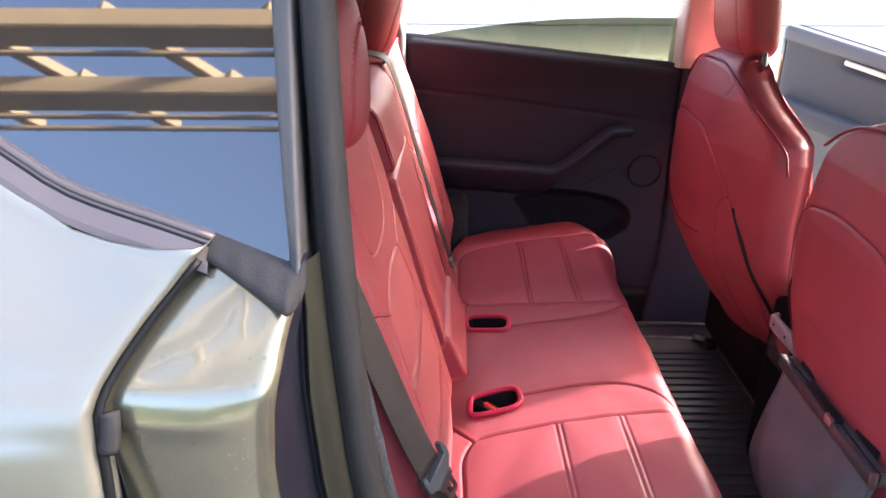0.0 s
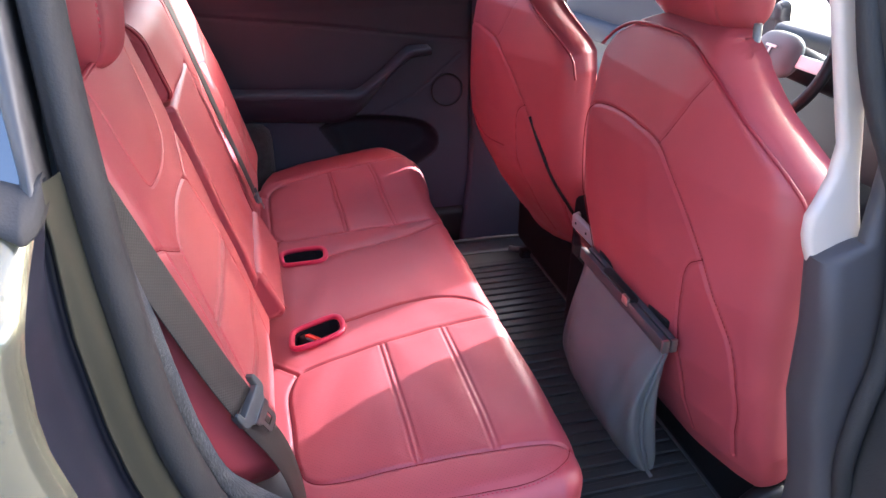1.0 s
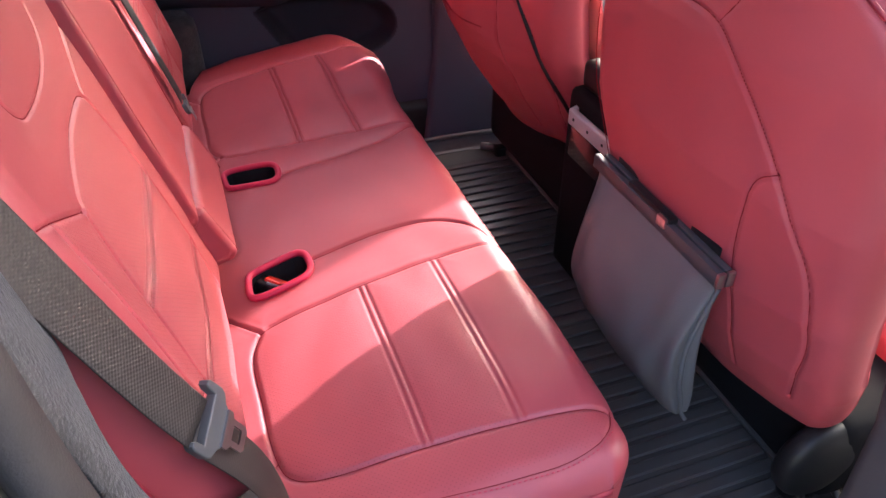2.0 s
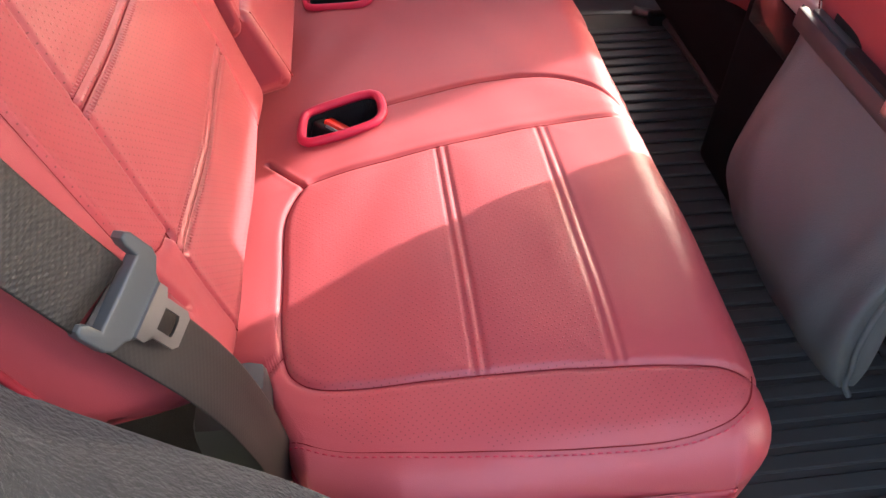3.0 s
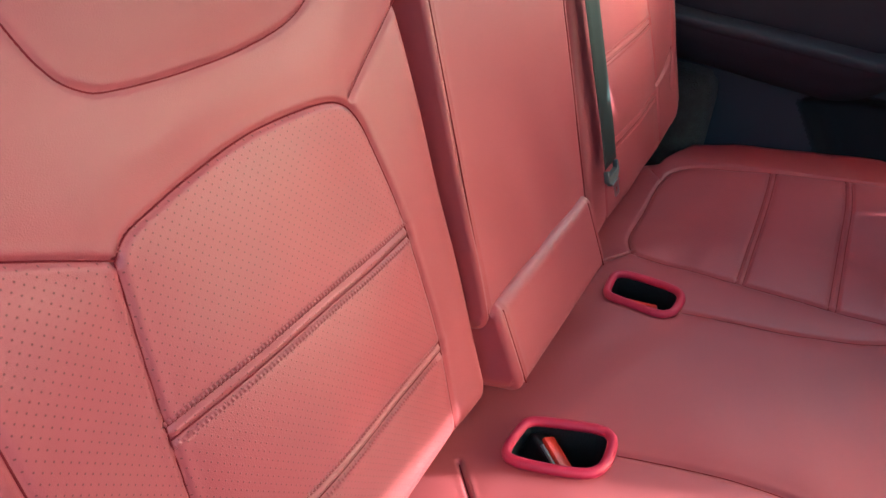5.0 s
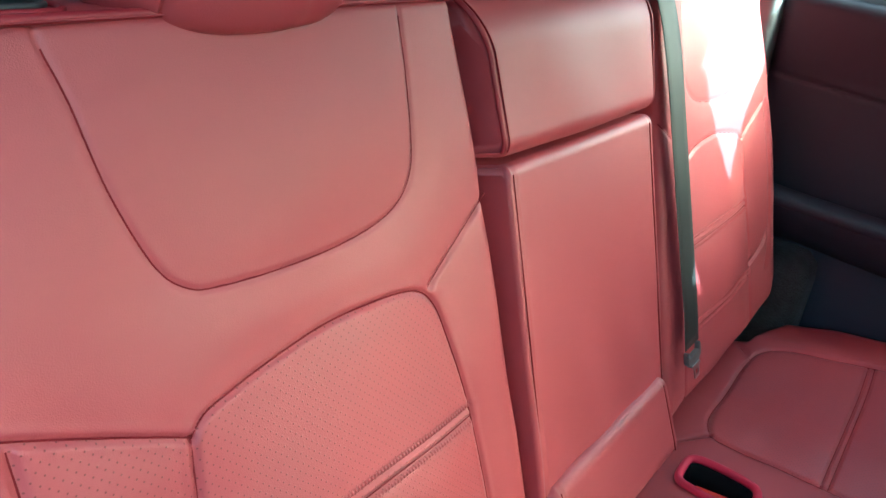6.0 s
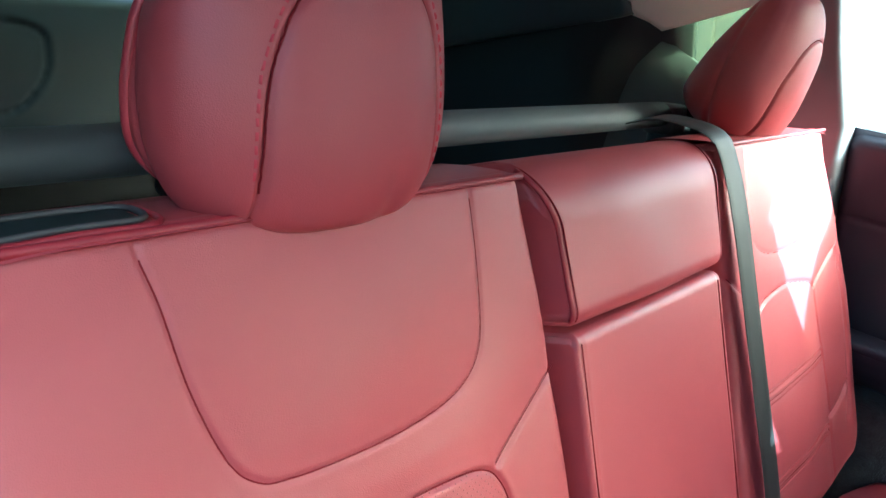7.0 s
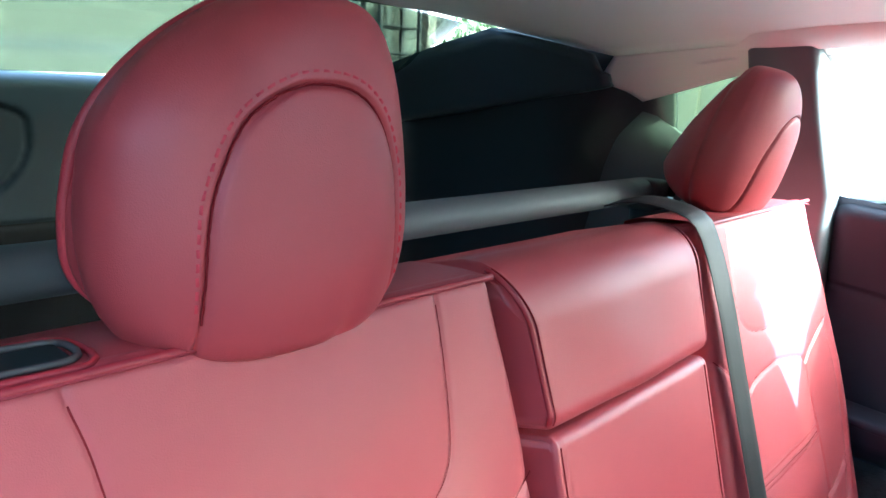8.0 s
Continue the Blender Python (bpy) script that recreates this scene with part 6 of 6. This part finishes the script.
for z in np.concatenate([np.linspace(0.72, 1.13, 18), np.linspace(1.140, 1.178, 12), np.linspace(1.185, 1.262, 14)]):
    x0 = float(gap_x(z))
    y0 = float(body_y(z))
    row = [(x0 + 0.003, y0 + 0.032, z), (x0 + 0.001, y0 + 0.010, z), (x0 - 0.001, y0 + 0.003, z), (x0 - 0.006, y0, z)]
    up = max(0.0, (z - 1.164) / 0.098)
    for s in (0.02, 0.04, 0.07, 0.1, 0.14, 0.18, 0.23, 0.28, 0.34, 0.4, 0.55, 0.75, 0.95):
        x = x0 - 0.006 - s
        out = y0 - 0.012 * math.sin(min(1, s / 0.6) * 1.5)
        zt = float(wing_z(x))
        yt = -0.829 + 0.5 * (zt - 1.219)
        yc = -0.9005 - 0.012 * math.sin(min(1, s / 0.6) * 1.5)
        w = min(1.0, s / 0.14) ** 0.8 if up > 0 else 0.0
        shape = up - 0.10 * math.sin(math.pi * up)
        row.append((x, (1 - w) * out + w * (yc + (yt - yc) * shape), (1 - w) * z + w * (1.164 + (zt - 1.164) * up)))
    rows.append(row)
rows = np.array(rows)
for _ in range(40):
    y = rows[:, :, 1]
    rows[1:-1, 4:-1, 1] = 0.5 * y[1:-1, 4:-1] + 0.125 * (y[:-2, 4:-1] + y[2:, 4:-1] + y[1:-1, 3:-2] + y[1:-1, 5:])
v, f = slab(*loft(rows), 0.004, (0, 1, 0))
tagged(link_mesh("rear_wing", v, f, M_WING), "olive grey metallic rear wing of the car, glossy", "car body", kind="structure")
# Black cord drawn along the closed panel gap in place of its shade.
tagged(cord("gap_shade_strip", [(float(gap_x(z)) + 0.0045, float(body_y(z)) + 0.016, z) for z in np.linspace(0.74, 1.250, 60)], 0.0040, M_PLASTIC, sides=6), "black strip for the shade in the gap before the rear wing", "seal", kind="structure")
stop = smooth_path([(-0.2225, -0.886, 1.156), (-0.2215, -0.890, 1.147), (-0.222, -0.894, 1.136), (-0.2235, -0.897, 1.128)], 0.003)
tagged(cord("gap_bumper", stop, 0.0075, M_SEAL, sides=12), "small grey rubber bump stop in the door gap", "bump stop", kind="structure")

# quarter window, its sill trim and the rubber corner
def glass_y(z):
    return -0.800 + 0.50 * (z - 1.24)


xs = [(-0.096, 1.241), (-0.159, 1.260), (-0.195, 1.271), (-0.276, 1.296), (-0.335, 1.328), (-0.44, 1.385), (-0.55, 1.432), (-0.66, 1.470), (-0.40, 1.49), (-0.20, 1.50), (-0.121, 1.50), (-0.103, 1.35)]
v, f = slab([(x, glass_y(z), z) for x, z in xs], [tuple(range(len(xs)))], 0.005, (0, 1, 0))
tagged(link_mesh("window_quarter_near", v, f, M_QUARTER, smooth=False), "dark privacy glass of the rear quarter window", "window", kind="structure")
edge = [(-0.159, 1.260), (-0.195, 1.271), (-0.276, 1.296), (-0.335, 1.328), (-0.44, 1.385), (-0.55, 1.432), (-0.66, 1.470)]
rows = []
for x, z in smooth_path([(x, z, 0) for x, z in edge], 0.02)[:, :2]:
    y = glass_y(z)
    rows.append([(x, y + 0.004, z + 0.004), (x, y - 0.006, z + 0.001), (x, y - 0.011, z - 0.003), (x, y - 0.013, z - 0.004), (x, y - 0.023, z - 0.0115), (x, y - 0.0265, z - 0.0145), (x, y - 0.029, z - 0.0205), (x, y - 0.020, z - 0.026), (x, y, z - 0.024)])
v, f = loft(rows, closed=True)
f.append(tuple(range(9))[::-1])
tagged(link_mesh("window_trim_near", v, f, M_TRIM, smooth=False), "satin dark metal sill trim under the quarter window", "trim", kind="structure")
cord_path = smooth_path([(x + 0.001, glass_y(z) - 0.006, z + 0.0005) for x, z in edge], 0.02)
tagged(cord("window_bead", cord_path, 0.0036, M_TRIM, sides=10), "satin dark metal bead along the window sill", "trim", kind="structure")
# This black cord stands in for the shade below the bead.
tagged(cord("window_bead_shade", cord_path + np.array([-0.001, -0.006, -0.0045]), 0.0016, M_PLASTIC, sides=6), "black cord for the shade under the window sill bead", "seal", kind="structure")
rows = []
for k in np.linspace(0, 1, 34):
    x = -0.160 + k * 0.0765
    zt = np.interp(k, [0, 0.8, 0.9, 1], [1.262, 1.241, 1.2405, 1.246])
    zb = np.interp(k, [0, 0.3, 0.6, 0.88, 0.95, 1], [1.247, 1.234, 1.222, 1.211, 1.213, 1.226])
    yb = float(body_y(zb)) + np.interp(k, [0, 0.85, 1], [0.022, 0.022, 0.046])
    yt = glass_y(zt)
    bulge = 0.005 + 0.004 * math.sin(math.pi * min(1, k * 1.05)) + 0.0012 * math.sin(k * 23)
    rows.append([(x, yt + 0.006, zt + 0.002), (x, yt - 0.006, zt), (x, yt * 0.66 + yb * 0.34 - bulge, zt * 0.66 + zb * 0.34 + 0.002), (x, yt * 0.33 + yb * 0.67 - bulge, zt * 0.33 + zb * 0.67 + 0.002), (x, yb - 0.004, zb + 0.003), (x, yb - 0.003, zb + 0.001), (x, yb + 0.012, zb)])
v, f = loft(rows)
tagged(link_mesh("rubber_corner", v, f, M_SEAL), "wet grey rubber corner piece under the quarter window", "seal", kind="structure")
rows = []
for z in np.linspace(1.222, 1.50, 22):
    y = glass_y(z)
    xl = np.interp(z, [1.22, 1.241, 1.29, 1.35, 1.43, 1.50], [-0.097, -0.0945, -0.101, -0.107, -0.114, -0.120])
    xr = float(open_x(z)) - 0.0215
    rows.append([(xl - 0.002, y - 0.003, z), (xl + 0.001, y - 0.007, z), (xl + 0.004, y - 0.0085, z), (xr - 0.004, y - 0.0095, z), (xr - 0.001, y - 0.007, z), (xr, y + 0.002, z), (xr, y + 0.04, z), (xl - 0.004, y + 0.03, z)])
v, f = loft(rows, closed=True)
tagged(link_mesh("pillar_c_near_frame", v, f, M_FRAME), "dark satin frame at the front of the quarter window", "trim", kind="structure")

# near C pillar inside and wheel arch box, the arch coloured black for the shaded gap beside the bench
rows = [ring_at(-0.24, -0.075, -0.755, -0.665, 0.80), ring_at(-0.24, -0.075, -0.745, -0.66, 1.20), ring_at(-0.24, -0.075, -0.70, -0.62, 1.38), ring_at(-0.24, -0.075, -0.66, -0.59, 1.50)]
post("pillar_c_near", rows, M_GREY, "grey trim of the near rear pillar")
tagged(part("wheel_arch", box((-0.07, -0.70, 0.44), (0.34, 0.20, 0.26), 0.02, 2), M_CARPET), "wheel arch box coloured black for the shaded gap by the bench", "trim", kind="structure")
tagged(part("wheel_arch_far", box((-0.08, 0.705, 0.60), (0.34, 0.14, 0.40), 0.05, 3), M_FELT), "grey felt covered far wheel arch", "trim", kind="structure")
# Black filler added so that the gap beside the bench stays dark.
tagged(part("gap_filler_box", box((0.30, -0.735, 0.42), (0.44, 0.14, 0.16), 0.02, 2), M_CARPET), "black box added to close the dark gap beside the bench", "sill", kind="structure")
tagged(part("side_base", box((0.026, -0.548, 0.56), (0.06, 0.07, 0.22), 0.016, 2), M_BUCKLEBASE), "slate grey plastic base beside the cushion", "trim", kind="structure")

# near B pillar
post("pillar_b_near", [ring_at(0.735, 0.80, -0.79, -0.715, 0.40, 0.02), ring_at(0.715, 0.80, -0.79, -0.715, 0.70, 0.02), ring_at(0.673, 0.78, -0.785, -0.715, 0.852, 0.02), ring_at(0.663, 0.78, -0.78, -0.715, 0.957, 0.02), ring_at(0.645, 0.78, -0.77, -0.715, 1.055, 0.02), ring_at(0.69, 0.78, -0.77, -0.742, 1.075, 0.012), ring_at(0.69, 0.76, -0.765, -0.742, 1.17, 0.01)], M_PILLAR, "dark grey lower trim of the near door pillar")
rows = []
for z, x0, x1, yc in ((1.03, 0.655, 0.712, -0.732), (1.062, 0.640, 0.711, -0.731), (1.078, 0.635, 0.708, -0.73), (1.10, 0.633, 0.700, -0.73), (1.12, 0.641, 0.693, -0.73), (1.145, 0.651, 0.687, -0.728), (1.18, 0.655, 0.682, -0.725), (1.22, 0.645, 0.676, -0.72), (1.27, 0.632, 0.667, -0.715), (1.35, 0.616, 0.647, -0.70), (1.50, 0.602, 0.635, -0.66)):
    rows.append(ring_at(x0, x1, yc - 0.009, yc + 0.009, z, 0.008))
post("pillar_b_near_upper", rows, M_LIGHT, "pale upper trim of the near door pillar")
post("pillar_b_near_outer", [ring_at(0.735, 0.86, -0.90, -0.775, 0.40, 0.02), ring_at(0.735, 0.86, -0.90, -0.775, 0.95, 0.02), ring_at(0.72, 0.85, -0.875, -0.768, 1.06, 0.02), ring_at(0.688, 0.80, -0.85, -0.762, 1.15, 0.02), ring_at(0.648, 0.76, -0.80, -0.735, 1.26, 0.02), ring_at(0.624, 0.74, -0.765, -0.705, 1.35, 0.02), ring_at(0.62, 0.73, -0.72, -0.65, 1.50, 0.02)], M_SEAL, "dark rubber edged outer face of the near door pillar")
fpath = smooth_path([(0.622, -0.705, 1.46), (0.640, -0.755, 1.27), (0.700, -0.785, 1.12), (0.728, -0.795, 0.96), (0.718, -0.80, 0.87), (0.720, -0.80, 0.78), (0.742, -0.80, 0.68), (0.75, -0.80, 0.45)], 0.02)
tagged(cord("pillar_seal", fpath, 0.012, M_SEAL, sides=10), "black door seal on the near pillar", "seal", kind="structure")
tagged(part("sill", box((0.55, -0.80, 0.36), (1.0, 0.16, 0.07), 0.02, 3), M_PLASTIC), "black plastic door sill", "sill", kind="structure")
# ---- rain drops on the jamb and wing ----
rng = random.Random(4)
dv, df = [], []


def bead(c, nrm, r):
    """A flat dome of water."""
    q = Vector(nrm).to_track_quat("Z", "Y").to_matrix()
    k = len(dv)
    for ring, (h, s) in enumerate(((0.0, 1.0), (0.28, 0.92), (0.48, 0.6))):
        for j in range(8):
            a = math.pi * j / 4
            dv.append(Vector(c) + q @ Vector((r * s * math.cos(a), r * s * math.sin(a), r * h)))
    dv.append(Vector(c) + q @ Vector((0, 0, r * 0.55)))
    for i in range(2):
        for j in range(8):
            df.append((k + i * 8 + j, k + i * 8 + (j + 1) % 8, k + i * 8 + 8 + (j + 1) % 8, k + i * 8 + 8 + j))
    df.extend([(k + 16 + j, k + 16 + (j + 1) % 8, k + 24) for j in range(8)])


for i in range(80):
    z = rng.choice((rng.uniform(1.15, 1.205), rng.uniform(1.06, 1.132), rng.uniform(1.06, 1.132)))
    row = jamb_row(z)
    j = rng.randrange(6, 19)
    a, b = Vector(row[j]), Vector(row[j + 1])
    bead(a.lerp(b, rng.random()), (0.05, -1, 0.75 if z > 1.145 else 0.3), rng.uniform(0.0006, 0.0015) * (1.6 if rng.random() < 0.15 else 1))
for x, y, z, r in ((-0.140, -0.829, 1.249, 0.0028), (-0.127, -0.827, 1.243, 0.0026), (-0.148, -0.828, 1.252, 0.0012)):
    bead((x, y, z), (0, -1, 0.2), r)
tagged(link_mesh("water_drops", dv, df, glazing("clear_water", (0.93, 0.95, 0.95))), "scattered clear rain drops on the door jamb", "water drops", kind="stuff")


# ---- outside ----
v, f = slab([(-300, -300, 0), (300, -300, 0), (300, 300, 0), (-300, 300, 0)], [(0, 1, 2, 3)], 0.2, (0, 0, -1))
tagged(link_mesh("ground", v, f, M_GROUND, smooth=False), "pale sunlit concrete ground", "ground", kind="structure")
# Dark sheet over the pale ground, added to cut bounce light at the door.
v, f = slab([(-7.5, -6.3, 0.012), (7.5, -6.3, 0.012), (7.5, 1.5, 0.012), (-7.5, 1.5, 0.012)], [(0, 1, 2, 3)], 0.10, (0, 0, -1))
tagged(link_mesh("pavement", v, f, M_DIMGROUND, smooth=False), "dark ground sheet added to cut light on the door side", "pavement", kind="structure")
pergola = thing("pergola", "tan timber pergola with slats and brackets", "pergola")
for y, d in ((-2.20, 0.115), (-2.56, 0.12)):
    part("beam", box((-0.6, y, 3.0), (9.0, d, 0.10), 0.01, 1), M_WOOD, pergola)
for y in (-2.36, -2.66, -2.74, -2.82):
    part("slat", box((-0.6, y, 3.03), (9.0, 0.022, 0.02), 0.004, 1), M_WOOD, pergola)
for i in range(12):
    x = -4.2 + i * 0.62
    part("rafter", box((x, -2.38, 3.08), (0.55, 0.055, 0.05), 0.004, 1, (0, 0, -48)), M_WOOD, pergola)
    part("rafter", box((x + 0.36, -2.70, 3.08), (0.46, 0.050, 0.045), 0.004, 1, (0, 0, -48)), M_WOOD, pergola)
for x in (-4.9, 3.7):
    for y in (-2.20, -2.56):
        part("post", box((x, y, 1.475), (0.12, 0.12, 2.95), 0.01, 1), M_WOOD, pergola)
bwall = thing("boundary_wall", "grey rendered boundary wall beyond the car", "wall")
part("wall_panel", box((-9.0, -6.0, 1.5), (0.25, 36, 3.0), 0.02, 1), M_WALL, bwall)
part("coping", box((-9.0, -6.0, 3.04), (0.34, 36, 0.08), 0.01, 1), M_GROUND, bwall)
M_YARDWALL = surface("cream_render", (0.62, 0.58, 0.50), 0.9, grain=40, bump=0.3, depth=0.004, vary=0.10, blotch=1.5)
ywall = thing("yard_wall", "long cream rendered yard wall with piers in bright light", "wall")
part("wall_panel", box((0.0, 13.0, 1.8), (44.0, 0.25, 3.6), 0.02, 1), M_YARDWALL, ywall)
part("coping", box((0.0, 13.0, 3.64), (44.0, 0.36, 0.08), 0.01, 1), M_GROUND, ywall)
for i in range(12):
    part("pier", box((-21.0 + i * 3.8, 12.84, 1.85), (0.45, 0.12, 3.7), 0.02, 1), M_YARDWALL, ywall)
# ---- near rear door, swung wide open on its hinges ----
near_door = thing("rear_door", "dark charcoal near rear door standing wide open on its hinges", "car door", "car doors")
SWING = radians(246)
run = np.array([math.cos(SWING), math.sin(SWING), 0])
inward = np.array([math.sin(SWING), -math.cos(SWING), 0])


def on_door(along_it, depth, z):
    return tuple(np.array([0.90, -0.93, z]) + along_it * run + depth * inward)


part("lining", box(on_door(0.52, 0.045, 0.80), (0.92, 0.07, 0.72), 0.03, 4, (0, 0, 246)), M_DOOR, near_door)
part("armrest", box(on_door(0.50, 0.105, 0.86), (0.52, 0.07, 0.06), 0.025, 4, (0, 0, 246)), M_DOORSOFT, near_door)
part("outer_skin", box(on_door(0.52, -0.022, 0.78), (1.0, 0.055, 0.80), 0.02, 4, (0, 0, 246)), M_PAINT, near_door)
part("window_pane", box(on_door(0.50, 0.0, 1.25), (0.84, 0.005, 0.30), 0.002, 1, (0, 0, 246)), M_GREENGLASS, near_door, "raised green tinted pane")
for z in (0.62, 0.95):
    part("hinge", box((0.885, -0.90, z), (0.05, 0.07, 0.05), 0.008, 2), M_PAINT, near_door)

# Stands in for trees reflected in the wing; made tall to hold back sky light.
hedge = thing("hedge_row", "dark green hedge standing in for reflected trees, raised to dim sky", "hedge")
hrng = random.Random(21)
hv, hf = [], []
for i in range(14000):
    x = hrng.uniform(-16, 16)
    top = 2.85 + 0.30 * math.sin(x * 0.9) + 0.25 * math.sin(x * 2.3 + 1)
    c = Vector((x, -7.2 + hrng.gauss(0, 0.40), top * (1 - hrng.random() ** 1.7)))
    q = Euler((hrng.uniform(0, 3), hrng.uniform(0, 3), hrng.uniform(0, 6))).to_matrix()
    k = len(hv)
    s = hrng.uniform(0.10, 0.24)
    hv += [c + q @ Vector(p) for p in ((-s, 0, 0), (0, s * 0.45, 0.02), (s, 0, 0), (0, -s * 0.45, 0.02))]
    hf.append((k, k + 1, k + 2, k + 3))
tagged(link_mesh("leaves", hv, hf, M_HEDGE, hedge, smooth=False), kind="stuff")
for i in range(17):
    cord("stem", [(-16 + i * 2.0, -7.2, 0.0), (-15.9 + i * 2.0, -7.25, 1.0), (-16.05 + i * 2.0, -7.15, 2.6)], 0.05, M_FENCE, hedge, sides=6)

# yard behind the car: a post, a rack and a shrub by the wall
ypost = thing("yard_post", "cream painted timber post standing by the wall", "post")
part("shaft", box((-8.4, 8.35, 1.7), (0.20, 0.20, 3.4), 0.01, 1), M_LIGHT, ypost)
part("foot_plate", box((-8.4, 8.35, 0.02), (0.32, 0.32, 0.04), 0.005, 1), M_DARKMETAL, ypost)
rack = thing("storage_rack", "dark metal storage rack with open shelves", "rack")
for x in (-8.6, -8.2):
    for y in (7.1, 7.95):
        part("upright", box((x, y, 1.6), (0.06, 0.06, 3.2), 0.004, 1), M_DARKMETAL, rack)
for z in (0.4, 1.0, 1.6, 2.0, 2.4, 2.8, 3.15):
    part("shelf", box((-8.4, 7.525, z), (0.44, 0.80, 0.03), 0.004, 1), M_DARKMETAL, rack)
shrub = thing("shrub", "loose green leafy shrub growing by the wall", "shrub")
for k, (y, top) in enumerate(((9.4, 2.7), (10.1, 2.4), (10.8, 2.9))):
    part("stem", box((-8.5, y, top / 2 - 0.2), (0.05, 0.05, top - 0.4), 0.01, 1), M_WOOD, shrub)
lrng = random.Random(11)
lv, lf = [], []
for i in range(1500):
    c = Vector((-8.5 + lrng.gauss(0, 0.28), lrng.uniform(9.0, 11.3), 0))
    c.z = min(3.1, max(0.3, lrng.gauss(2.1, 0.55) + 0.3 * math.sin(c.y * 4)))
    q = Euler((lrng.uniform(0, 3), lrng.uniform(0, 3), lrng.uniform(0, 6))).to_matrix()
    k = len(lv)
    s = lrng.uniform(0.05, 0.10)
    lv += [c + q @ Vector(p) for p in ((-s, 0, 0), (0, s * 0.45, 0.01), (s, 0, 0), (0, -s * 0.45, 0.01))]
    lf.append((k, k + 1, k + 2, k + 3))
tagged(link_mesh("leaves", lv, lf, M_HEDGE, shrub, smooth=False), kind="stuff")
